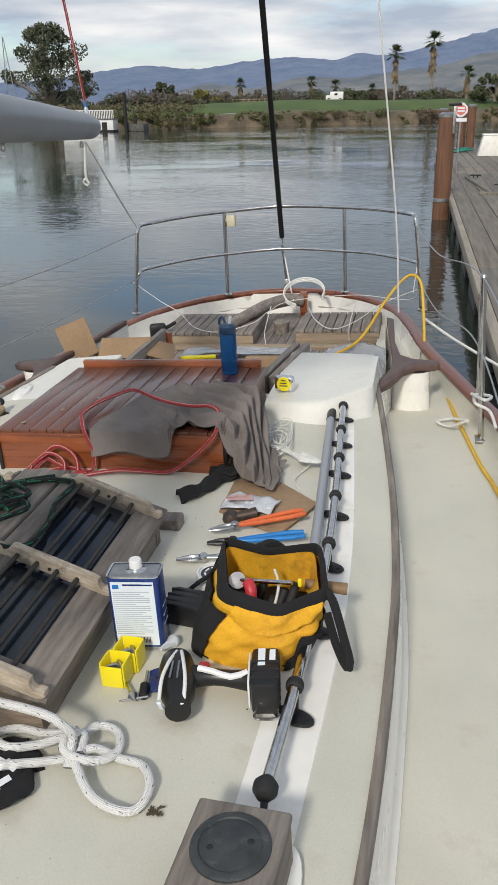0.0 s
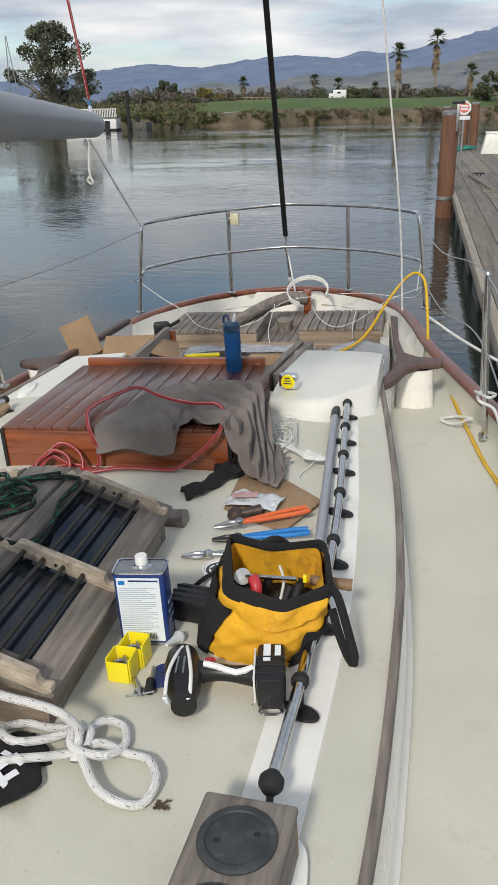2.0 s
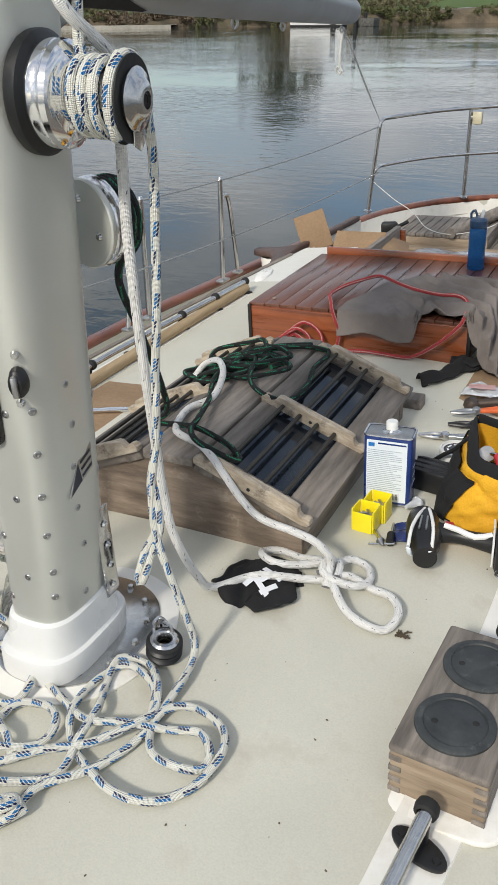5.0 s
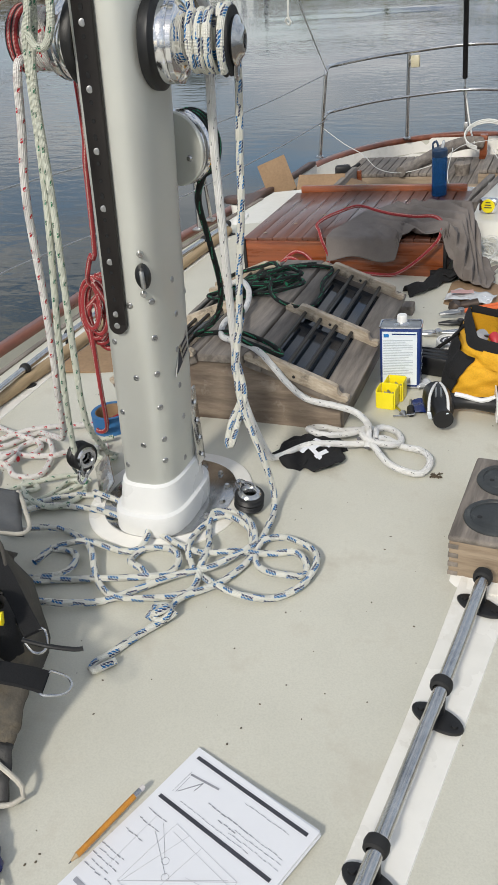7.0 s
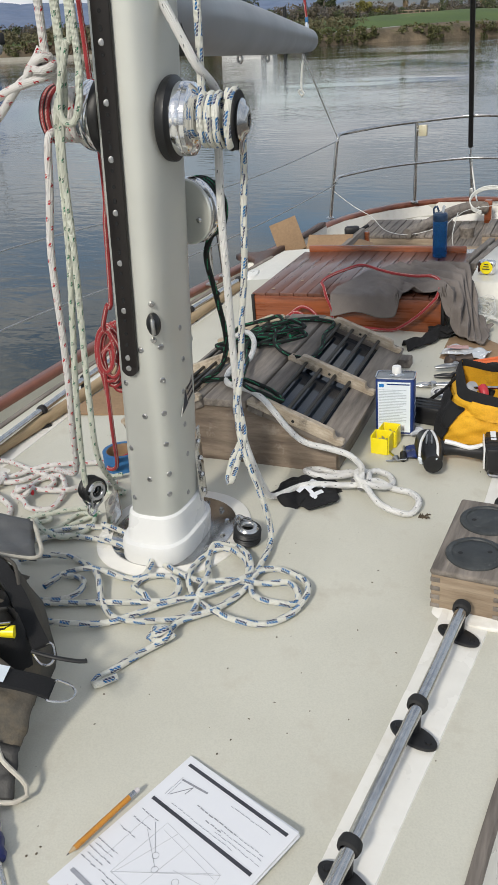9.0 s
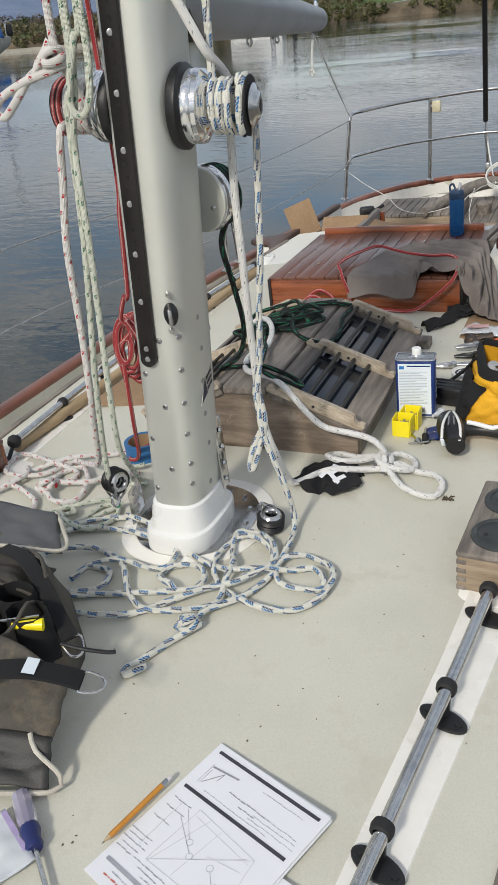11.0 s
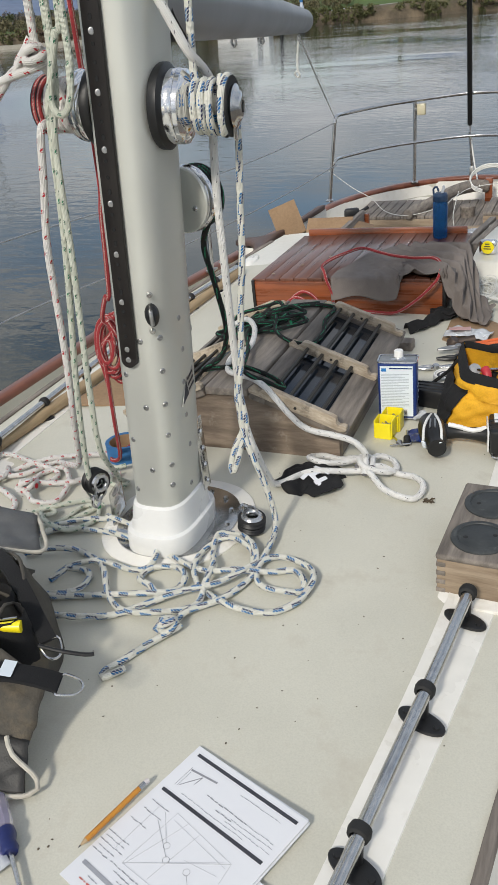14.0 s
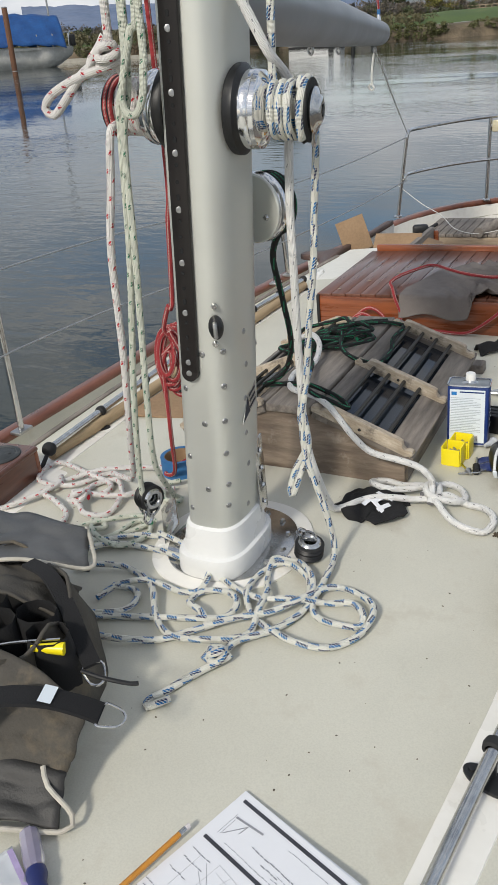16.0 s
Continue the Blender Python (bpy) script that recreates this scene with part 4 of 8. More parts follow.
# ---- moulded step on the cabin top, forward ----
rows = []
for k in range(15):
    u = k / 14
    x = 0.384 + 0.372 * u
    edge = 2.035 - 0.035 * math.sin(math.pi * min(1, 1.35 * u)) + 0.15 * max(0.0, u - 0.55) ** 1.5 / 0.45 ** 1.5
    top = 0.036 + 0.010 * u
    run = 0.012 + 0.05 * u ** 2
    row = [(x, edge - 0.022 - run * 1.6, crown(x) - 0.003), (x, edge - 0.012 - run, crown(x) + 0.006), (x, edge - 0.004, top - 0.012), (x, edge + 0.004, top - 0.003), (x, edge + 0.016, top)]
    row += [(x, edge + 0.05, top), (x, 2.35, top - 0.002), (x, 2.58 + 0.10 * (1 - u) ** 0.5, top - 0.006), (x, 2.60 + 0.10 * (1 - u) ** 0.5, top - 0.018), (x, 2.61 + 0.10 * (1 - u) ** 0.5, -0.10)]
    rows.append(row)
for row, shift in ((rows[0], -0.004), (rows[-1], 0.006)):
    skirt = [(x + shift, y, min(z, -0.05)) for x, y, z in row]
    rows = [skirt] + rows if row is rows[0] else rows + [skirt]
solo("cabin_step", loft(rows), GELCOAT_DECK, "raised white moulded step on the cabin top", "deck step", kind="structure", angle=50)
# smooth white strips that carry the handrails
CENTRE = [(-1.2, 0.53), (-0.65, 0.597), (-0.15, 0.66), (0.32, 0.70), (1.04, 0.715), (2.05, 0.66)]
for s, name in ((1, "deck_strip_starboard"), (-1, "deck_strip_port")):
    rows = []
    for k in range(84):
        y = -1.3 + 0.04 * k
        c = curve_y(CENTRE, y)
        w = 0.046 + 0.008 * math.sin(y * 2.0)
        rows.append([(s * (c + o), y, crown(c + o) + h) for o, h in ((-w - 0.002, -0.002), (-w, 0.0025), (w, 0.0025), (w + 0.002, -0.002))])
    solo(name, loft(rows), GELCOAT, "smooth white gelcoat strip under the handrail", "deck strip", kind="structure", angle=50)

# ---- foredeck: wings, well, slatted seats ----
WING = [(0.745, 3.70), (0.785, 3.66), (0.805, 3.2), (0.838, 2.97), (0.90, 2.90), (0.985, 2.88), (1.008, 2.862), (1.008, 2.825), (0.985, 2.805), (0.91, 2.795), (0.855, 2.725), (0.805, 2.56), (0.735, 2.44), (0.715, 2.47),
        (0.768, 2.60), (0.802, 2.78), (0.800, 2.97), (0.772, 3.3)]
for s, name in ((1, "starboard"), (-1, "port")):
    w = thing("cockpit_wing", "white moulded wing with a dark wooden coaming cap", "coaming", "foredeck wings")
    o = [(s * x, y) for x, y in WING]
    part("cap", prism(o if s > 0 else o[::-1], -0.095, -0.062, 0.008), CAP_DARK, w, angle=60)
    rows = []
    for z, f in ((-0.29, 1.06), (-0.25, 1.0), (-0.16, 0.95), (-0.096, 1.0)):
        rows.append([(s * (0.885 + 0.085 * f * math.cos(a * math.pi / 8)), 2.835 + 0.055 * f * math.sin(a * math.pi / 8), z) for a in range(16)])
    part("pillar", loft(rows, close=True), GELCOAT, w, angle=60)
    rows = [[(s * x, y, z) for z in (-0.31, -0.09)] for x, y in ((0.72, 2.44), (0.77, 2.58), (0.80, 2.8), (0.795, 3.0), (0.775, 3.3), (0.76, 3.7), (0.74, 3.70), (0.755, 3.3), (0.77, 3.0), (0.775, 2.8), (0.745, 2.58), (0.70, 2.46))]
    part("inner_wall", loft(rows), GELCOAT, w, angle=60)
fd = thing("foredeck", "weathered teak planked foredeck", "deck", kind="structure")
for k in range(27):
    x = -0.74 + 0.0565 * k
    ymax = 4.78 - 0.75 * abs(x / 0.8) ** 2.2
    y0 = 2.24 if WELL_P + 0.03 < x < WELL_S - 0.03 else 2.87
    me = mesh_of(box(0.0535, ymax - y0, 0.02, 0.002, at=(0, (ymax + y0) / 2, 0)), "plank")
    part("plank", me, TEAK_GREY, fd, at=pose(x, 0, -0.305))
part("under_deck", box(1.6, 2.6, 0.02, 0.0, at=(0, 3.52, -0.327)), RUBBER, fd)
solo("cabin_front", box(WELL_S - WELL_P - 0.004, 0.03, 0.30, 0.008, at=((WELL_S + WELL_P) / 2, WELL_Y + 0.016, -0.302)), GELCOAT, "white front wall of the cabin trunk", "wall", kind="structure")
solo("bow_bulwark", loft([[(s * (beam(s, y) - 0.036 - o), y, z) for o, z in ((0.05, -0.31), (0.02, -0.29), (0.008, -0.23), (0.0, -0.165))] for s, y in
     [(-1, 3.4 + 0.05 * k) for k in range(30)] + [(-1, 4.86), (1, 4.86)] + [(1, 4.85 - 0.05 * k) for k in range(30)]]), GELCOAT, "white inner face of the bow bulwark", "bulwark", kind="structure", angle=60)


def slatted_seat(x0, x1, y0, y1, z):
    t = thing("slatted_seat", "weathered grey teak slatted locker seat on the foredeck", "locker seat", "foredeck seats")
    n = int((x1 - x0) / 0.052)
    w = (x1 - x0) / n
    me = mesh_of(box(w - 0.005, y1 - y0, 0.02, 0.002), "slat")
    for k in range(n):
        part("slat", me, TEAK_GREY, t, at=pose(x0 + w * (k + 0.5), (y0 + y1) / 2, z - 0.02))
    part("riser", box(x1 - x0, 0.025, 0.085, 0.003, at=((x0 + x1) / 2, y0 + 0.015, z - 0.106)), TEAK_PALE, t, "paler front riser")
    for x in (x0 + 0.012, x1 - 0.012):
        part("side", box(0.022, y1 - y0 - 0.03, 0.085, 0.003, at=(x, (y0 + y1) / 2 + 0.015, z - 0.106)), TEAK_GREY, t)


slatted_seat(-0.63, -0.05, 3.92, 4.42, -0.20)
slatted_seat(0.20, 0.69, 3.97, 4.42, -0.20)
solo("curved_timber", tube([(-0.26, 3.90, -0.185), (-0.17, 4.12, -0.17), (-0.06, 4.42, -0.155), (0.05, 4.62, -0.16), (0.13, 4.70, -0.18)], 0.036, 12, radii=lambda f: 0.9 + 0.3 * f), TEAK_GREY, "curved weathered timber lying across the foredeck seat", "timber")
solo("mooring_bitt", lathe([(0, 0.075), (0.05, 0.075), (0.055, 0.068), (0.05, 0.05), (0.044, 0.0)], 24, pose(0.07, 4.25, -0.286)), TEAK_GREY, "short round wooden mooring bitt", "bitt")
solo("samson_post", box(0.05, 0.05, 0.16, 0.006, at=(0.15, 4.72, -0.287)), MAHOGANY, "small red-brown post behind the bow", "post")
coam = thing("well_coaming", "grey wooden side boards round the foredeck well", "coaming")
part("side_board", box(0.028, 1.16, 0.25, 0.004, at=(WELL_P + 0.016, 2.82, -0.29)), TEAK_GREY, coam)
part("side_board", box(0.030, 0.52, 0.09, 0.004, at=(0.350, 2.55, -0.05), turn=pose(0, 0, 0, 0, 0, -8)), TEAK_GREY, coam)
part("side_board", box(0.030, 0.50, 0.09, 0.004, at=(0.395, 2.56, -0.052), turn=pose(0, 0, 0, 0, 0, -8)), TEAK_GREY, coam)
part("corner_post", box(0.03, 0.03, 0.13, 0.004, at=(-0.40, 3.40, -0.19)), MAHOGANY, coam)
part("cross_board", box(1.3, 0.06, 0.024, 0.004, at=(0.02, 3.86, -0.284)), TEAK_PALE, coam)

# ---- handrails on the cabin top ----
def foot_pad():
    bm = prism(oval(0.020, 0.042, 24, 2.0), 0, 0.007, 0.002)
    merge(bm, lathe([(0, 0.010), (0.005, 0.010), (0.006, 0.006)], 10, pose(0, 0.028, 0)))
    merge(bm, lathe([(0, 0.010), (0.005, 0.010), (0.006, 0.006)], 10, pose(0, -0.028, 0)))
    return bm


FOOT = mesh_of(foot_pad(), "foot")
RING = mesh_of(lathe([(0.0105, -0.010), (0.0155, -0.008), (0.017, 0.0), (0.0155, 0.008), (0.0105, 0.010)], 24), "ring")


def handrail(side, y0, y1, feet, label, ball=True):
    r = thing("handrail", label, "handrail", "cabin-top handrails")
    pts = [(side * curve_y(CENTRE, y0 + (y1 - y0) * k / 8), y0 + (y1 - y0) * k / 8, 0.048 + crown(0.7)) for k in range(9)]
    part("tube", tube(pts, 0.0105, 14, 0.06), STEEL, r)
    for y in feet:
        x = side * curve_y(CENTRE, y)
        d = curve_y(CENTRE, y + 0.05) - curve_y(CENTRE, y - 0.05)
        f = part("foot", FOOT, BLACK, r, at=pose(x, y - 0.02, crown(x) + 0.003, 0, 0, 68 * side))
        part("stem", rod((x, y - 0.01, crown(x) + 0.006), (x, y, 0.048 + crown(0.7)), 0.009), BLACK, r)
        part("ring", RING, RUBBER, r, at=pose(x, y + 0.012, 0.048 + crown(0.7), -90, 0, -side * math.degrees(math.atan2(d, 0.1))))
    if ball:
        part("end_ball", lathe([(0, -0.02), (0.012, -0.017), (0.02, -0.005), (0.02, 0.006), (0.012, 0.018), (0, 0.02)], 20, pose(*pts[0], 90, 0, 0)), RUBBER, r)
        part("end_pin", rod((pts[0][0], pts[0][1] - 0.06, pts[0][2] - 0.05), pts[0], 0.006), BLACK, r)


handrail(1, 0.30, 2.04, (0.53, 0.79, 1.05, 1.31, 1.57, 1.80, 2.03), "chromed tube handrail on black feet along the cabin top")
handrail(1, -1.25, -0.09, (-0.10, -0.36, -0.635, -0.9, -1.15), "chromed tube handrail on black feet beside the vent box", ball=False)
handrail(-1, 0.28, 2.04, (0.53, 0.79, 1.05, 1.31, 1.57, 1.80, 2.03), "chromed tube handrail on black feet by the port rail")

pipe = thing("extension_pole", "dull grey tube with a black end cap", "pole", at=pose(0, 0, 0))
part("tube", tube([(0.69, 0.80, 0.0), (0.677, 1.11, 0.0), (0.624, 1.985, 0.0)], 0.0135, 14, 0.1), GREY_PIPE, pipe)
part("end_cap", rod((0.6265, 1.945, 0.0), (0.622, 2.03, 0.0), 0.0155), BLACK, pipe)
solo("boathook_pole", tube([(-0.715, 0.30, -0.012), (-0.685, 0.8, -0.012), (-0.675, 1.35, -0.01), (-0.655, 2.03, -0.008)], 0.0195, 14, 0.08), POLE_WOOD, "weathered round wooden pole lying along the cabin edge", "pole")


# ---- vent boxes ----
def vent_box(at, wood, face, label):
    v = thing("vent_box", label, "vent box", at=at)
    w, h = 0.134, 0.084
    part("front", box(w, 0.016, h, 0.003, at=(0, -0.127, 0)), face, v)
    part("back", box(w, 0.016, h, 0.003, at=(0, 0.127, 0)), face, v)
    for s in (-1, 1):
        part("side", box(0.016, 0.240, h, 0.003, at=(s * (w / 2 - 0.008), 0, 0)), wood, v)
    part("top", box(w + 0.005, 0.276, 0.014, 0.006, at=(0, 0, h - 0.004), seg=3), wood, v)
    for y in (-0.063, 0.063):
        p = part("vent_plate", lathe([(0, 0.0045), (0.040, 0.0045), (0.0415, 0.0035), (0.043, 0.0035), (0.0445, 0.0058), (0.052, 0.0052), (0.0555, 0.003), (0.056, 0.0)], 44, pose(0, y, h + 0.010)), PLATE_BLACK, v, "round worn black deck plate")
        for q in range(2):
            part("socket", lathe([(0, 0.0052), (0.004, 0.0052), (0.005, 0.0045)], 10, pose(0.026 * (1 - 2 * q), y + 0.010 * (1 - 2 * q), h + 0.010)), RUBBER, p)
    for k in range(4):
        for s in (-1, 1):
            part("finger_joint", box(0.018, 0.006, 0.010, 0.001, at=(s * (w / 2 - 0.008), -0.1335, 0.005 + 0.02 * k)), TEAK_GREY, v)
    return v


vent_box(pose(0.677, 0.085, -0.030, 0, 0, -4), TEAK_GREY, TEAK_PALE, "weathered teak vent box with two round black plates")
vent_box(pose(-0.735, 0.075, -0.034, 0, 0, 4), MAHOGANY_Y, MAHOGANY, "red-brown vent box with a round plate by the port rail")
for s in (1, -1):
    solo("vent_base", prism([(s * x + s * 0.68, y + 0.083) for x, y in oval(0.092, 0.165, 32, 5)], -0.034, -0.024, 0.003), GELCOAT, "white moulded base under a vent box", "deck", kind="structure")

# ---- tool bag ----
bag = thing("tool_bag", "open yellow canvas tool bag with black trim", "tool bag", at=pose(0, 0, crown(0.62)))


BAG_BASE = [(0.475, 0.855), (0.59, 0.865), (0.71, 0.85), (0.702, 0.632), (0.595, 0.622), (0.478, 0.648)]
BAG_RIM = [(0.522, 0.822, 0.182), (0.622, 0.800, 0.172), (0.726, 0.805, 0.187), (0.754, 0.690, 0.156), (0.668, 0.632, 0.146), (0.560, 0.668, 0.154)]


def rounded(corners, n, passes):
    """A closed outline through the corners, eased."""
    pts = []
    for k in range(n):
        s = k * len(corners) / n
        a, b = Vector(corners[int(s)]), Vector(corners[(int(s) + 1) % len(corners)])
        pts.append(a.lerp(b, s - int(s)))
    for _ in range(passes):
        pts = [(pts[k - 1] + pts[k] * 2 + pts[(k + 1) % n]) / 4 for k in range(n)]
    return pts


BAG_LOW = rounded([(x, y, 0.0) for x, y in BAG_BASE], 96, 26)
BAG_TOP = rounded(BAG_RIM, 96, 5)


def bag_ring(f, out=0.0):
    """Outline of the slumped bag, from the base (0) to the rim (1)."""
    pts = []
    for k in range(96):
        q = BAG_LOW[k].lerp(BAG_TOP[k], f)
        d = Vector((q.x - 0.61, q.y - 0.735, 0)).normalized()
        c, s = math.cos(k * math.pi / 48), math.sin(k * math.pi / 48)
        bulge = 0.014 * math.sin(math.pi * f) + (0.016 * noise.noise((2.4 * c, 2.4 * s, 5 * f)) + 0.008 * noise.noise((6 * c + 3 * f, 6 * s, 9 * f))) * math.sin(math.pi * min(1, f + 0.05))
        crease = -0.012 * math.exp(-((f - 0.62 - 0.08 * math.sin(3 * c)) / 0.05) ** 2)
        q = q + d * (bulge + crease + out)
        pts.append((q.x, q.y, q.z))
    return pts


FS = [0.0, 0.03] + [0.08 + 0.05 * k for k in range(19)]
part("body", loft([bag_ring(f) for f in FS], close=True), BAG_YELLOW, bag, angle=80)
part("base", prism([(x, y) for x, y, _ in bag_ring(0.0)][::3], 0.0, 0.012, 0.0), CLOTH_BLACK, bag)
part("rim", loft([bag_ring(f, 0.004) for f in (0.86, 0.93, 0.99)] + [bag_ring(1.02, 0.0), bag_ring(0.99, -0.006), bag_ring(0.86, -0.008)], close=False), CLOTH_BLACK, bag, "padded black rim", angle=80)
part("lining", loft([bag_ring(f, -0.012 - 0.02 * (1 - f)) for f in (0.91, 0.8, 0.6, 0.4, 0.2)], close=True), BAG_YELLOW, bag, angle=80)
part("floor_insert", prism([(x, y) for x, y, _ in bag_ring(0.3, -0.018)][::3], 0.058, 0.062, 0.0), CLOTH_BLACK, bag)


def patch(k0, k1, f0, f1, out=0.004, n=10):
    rows = []
    for j in range(n + 1):
        ring = bag_ring(f0 + (f1 - f0) * j / n, out)
        rows.append([ring[k % 96] for k in range(k0, k1 + 1)])
    return loft(rows)


part("side_pocket", patch(76, 99, 0.02, 0.74, 0.007), CLOTH_BLACK, bag, "black side pocket")
part("end_panel", patch(40, 53, 0.02, 0.50, 0.005), CLOTH_BLACK, bag, "black end panel")
part("flap", patch(50, 75, 0.62, 0.88, 0.005), BAG_YELLOW, bag, "loose front flap")
part("strap", tube([(0.745, 0.70, 0.15), (0.765, 0.68, 0.135), (0.785, 0.65, 0.085), (0.802, 0.61, 0.05), (0.795, 0.62, 0.03), (0.772, 0.66, 0.05), (0.752, 0.69, 0.10)], 0.0085, 8), CLOTH_BLACK, bag)
part("strap", tube([(0.52, 0.76, 0.15), (0.49, 0.80, 0.10), (0.45, 0.85, 0.05), (0.42, 0.83, 0.03), (0.40, 0.80, 0.02)], 0.005, 8), CLOTH_BLACK, bag)
part("flap_back", tube([(0.60, 0.805, 0.17), (0.62, 0.86, 0.15), (0.655, 0.89, 0.10)], 0.010, 8), CLOTH_BLACK, bag)
hm = thing("hammer", "hammer with a wooden handle sticking out of the bag", "hammer", at=pose(0, 0, crown(0.7)))
part("handle", rod((0.70, 0.76, 0.125), (0.785, 0.765, 0.115), 0.0105, 0.0125), surface("tool_wood", (0.16, 0.10, 0.05), (0.26, 0.17, 0.09), 12, 0.6, bump=0.2), hm)
rs = thing("ratchet", "long steel ratchet lying in the open bag", "ratchet", at=pose(0, 0, crown(0.6)))
part("shaft", rod((0.56, 0.74, 0.13), (0.685, 0.70, 0.155), 0.0045), STEEL, rs)
part("head", lathe([(0, -0.01), (0.016, -0.01), (0.017, 0.01), (0, 0.01)], 18, pose(0.565, 0.738, 0.13, 60, 0, 20)), STEEL_DULL, rs)
solo("red_grip_tool", tube([(0.60, 0.68, 0.10), (0.606, 0.685, 0.14), (0.597, 0.70, 0.15)], 0.012, 10), RED_PLASTIC, "red-handled tool in the open bag", "tool", at=pose(0, 0, crown(0.6)))
solo("cord", tube([(0.64, 0.755, 0.15), (0.65, 0.74, 0.12), (0.64, 0.69, 0.08), (0.62, 0.67, 0.07)], 0.003, 6), CORD, "white cord hanging inside the bag", "cord", at=pose(0, 0, crown(0.6)))
solo("yellow_terminal", box(0.008, 0.008, 0.016, 0.002, at=(0.70, 0.70, 0.125)), YELLOW, "small yellow tool tip in the bag", "tool")
for k in range(6):
    solo("dark_tool", rod((0.56 + 0.02 * k, 0.76 - 0.015 * k, 0.06), (0.575 + 0.022 * k, 0.73 + 0.01 * (k % 3), 0.10 + 0.012 * (k % 3)), 0.009), RUBBER, "dark tool handle inside the bag", "tool", "tools in the bag", at=pose(0, 0, crown(0.6)))

# ---- cordless drill ----
drill = thing("cordless_drill", "black and silver cordless drill lying on its side", "drill", at=pose(0.494, 0.522, crown(0.5), 0, 0, 9) @ Matrix.Scale(1.1, 4))
part("motor_housing", lathe([(0, -0.070), (0.016, -0.068), (0.026, -0.055), (0.031, -0.03), (0.031, 0.015), (0.027, 0.04), (0.021, 0.055), (0.021, 0.075), (0.0, 0.078)], 28, pose(0, 0, 0.034, 90, 0, 8)), BLACK, drill)
for s in (-1, 1):
    part("silver_panel", tube([(s * 0.020, -0.065, 0.048), (s * 0.019, -0.03, 0.0625), (s * 0.012, 0.01, 0.0655), (s * 0.004, 0.045, 0.060)], 0.0032, 8), WHITE_PLASTIC, drill, "pale grey side trim")
    part("vent_slots", tube([(s * 0.006, -0.03, 0.0650), (s * 0.005, 0.01, 0.0662)], 0.002, 6), STEEL_DULL, drill)
    part("end_trim", box(0.009, 0.004, 0.022, 0.0015, at=(s * 0.016, -0.064, 0.030), turn=pose(0, 0, 0, 25, 0, s * 22)), LABEL, drill)
part("handle", tube([(0.01, 0.012, 0.032), (0.05, 0.015, 0.030), (0.10, 0.008, 0.028), (0.14, 0.0, 0.030)], 0.020, 16, radii=lambda f: 1.15 - 0.45 * math.sin(math.pi * f)), BLACK, drill)
part("handle_trim", tube([(0.035, 0.012, 0.050), (0.06, 0.006, 0.047), (0.09, -0.004, 0.043), (0.118, 0.004, 0.046)], 0.0055, 8), WHITE_PLASTIC, drill)
part("trigger", box(0.02, 0.022, 0.018, 0.005, at=(0.042, 0.034, 0.022)), RED_PLASTIC, drill)
batt = part("battery", box(0.046, 0.098, 0.062, 0.007, at=(0.148, 0.0, 0.0)), BLACK, drill, "black battery pack")
part("battery_stripe", box(0.0035, 0.080, 0.05, 0.001, at=(0.1215, 0.0, 0.008)), WHITE_PLASTIC, batt)
for k in range(3):
    part("rib", box(0.0475, 0.004, 0.0635, 0.001, at=(0.148, -0.03 + 0.02 * k, 0.0)), RUBBER, batt)
part("label_bar", box(0.012, 0.045, 0.0006, 0.0, at=(0.142, 0.022, 0.0622)), LABEL, batt)
part("label_bar", box(0.010, 0.03, 0.0006, 0.0, at=(0.16, 0.026, 0.0622)), LABEL, batt)
part("belt_hook", tube([(0.132, -0.047, 0.010), (0.132, -0.062, 0.006), (0.167, -0.062, 0.006), (0.167, -0.047, 0.010)], 0.0025, 6, 0.004), STEEL, drill)

# ---- solvent can ----
can = thing("solvent_can", "blue rectangular metal can with a white label and cap", "can", at=pose(0.375, 0.674, crown(0.37), 0, 0, 5))
part("body", prism(oval(0.0515, 0.029, 44, 9), 0.0, 0.164, 0.002), BLUE_CAN, can)
part("top", prism(oval(0.0485, 0.026, 44, 9), 0.160, 0.1655, 0.001), STEEL_DULL, can)
part("top_rim", tube([(x, y, 0.1655) for x, y in oval(0.0515, 0.029, 44, 9)], 0.0022, 6, 0.02, closed=True), STEEL, can)
part("base_rim", tube([(x, y, 0.003) for x, y in oval(0.0515, 0.029, 44, 9)], 0.0022, 6, 0.02, closed=True), STEEL_DULL, can)
part("neck", lathe([(0.020, 0.1655), (0.015, 0.169), (0.014, 0.172), (0, 0.172)], 24, pose(0.002, 0.004, 0)), STEEL, can)
part("cap", lathe([(0.0125, 0.171), (0.0125, 0.187), (0.011, 0.189), (0, 0.189)], 24, pose(0.002, 0.004, 0)), WHITE_PLASTIC, can)
lab = part("label", box(0.0865, 0.0008, 0.146, 0.0, at=(-0.001, -0.0292, 0.010)), LABEL, can, "pale printed label")
part("blue_band", box(0.060, 0.0006, 0.0035, 0.0, at=(0.010, -0.0298, 0.148)), BLUE_CAN, lab)
part("logo_box", box(0.013, 0.0006, 0.009, 0.0, at=(-0.034, -0.0299, 0.141)), BLUE_GRIP, lab)
for k in range(22):
    w = 0.074 - 0.018 * ((k * 7) % 5 == 0) - 0.01 * ((k * 3) % 4 == 1)
    part("text_bar", box(w, 0.0004, 0.0014, 0.0, at=(-0.042 + w / 2, -0.0299, 0.036 + 0.0046 * k)), LABEL_TEXT, lab)
part("barcode_panel", box(0.032, 0.0006, 0.018, 0.0, at=(0.012, -0.0299, 0.014)), PAPER, lab)
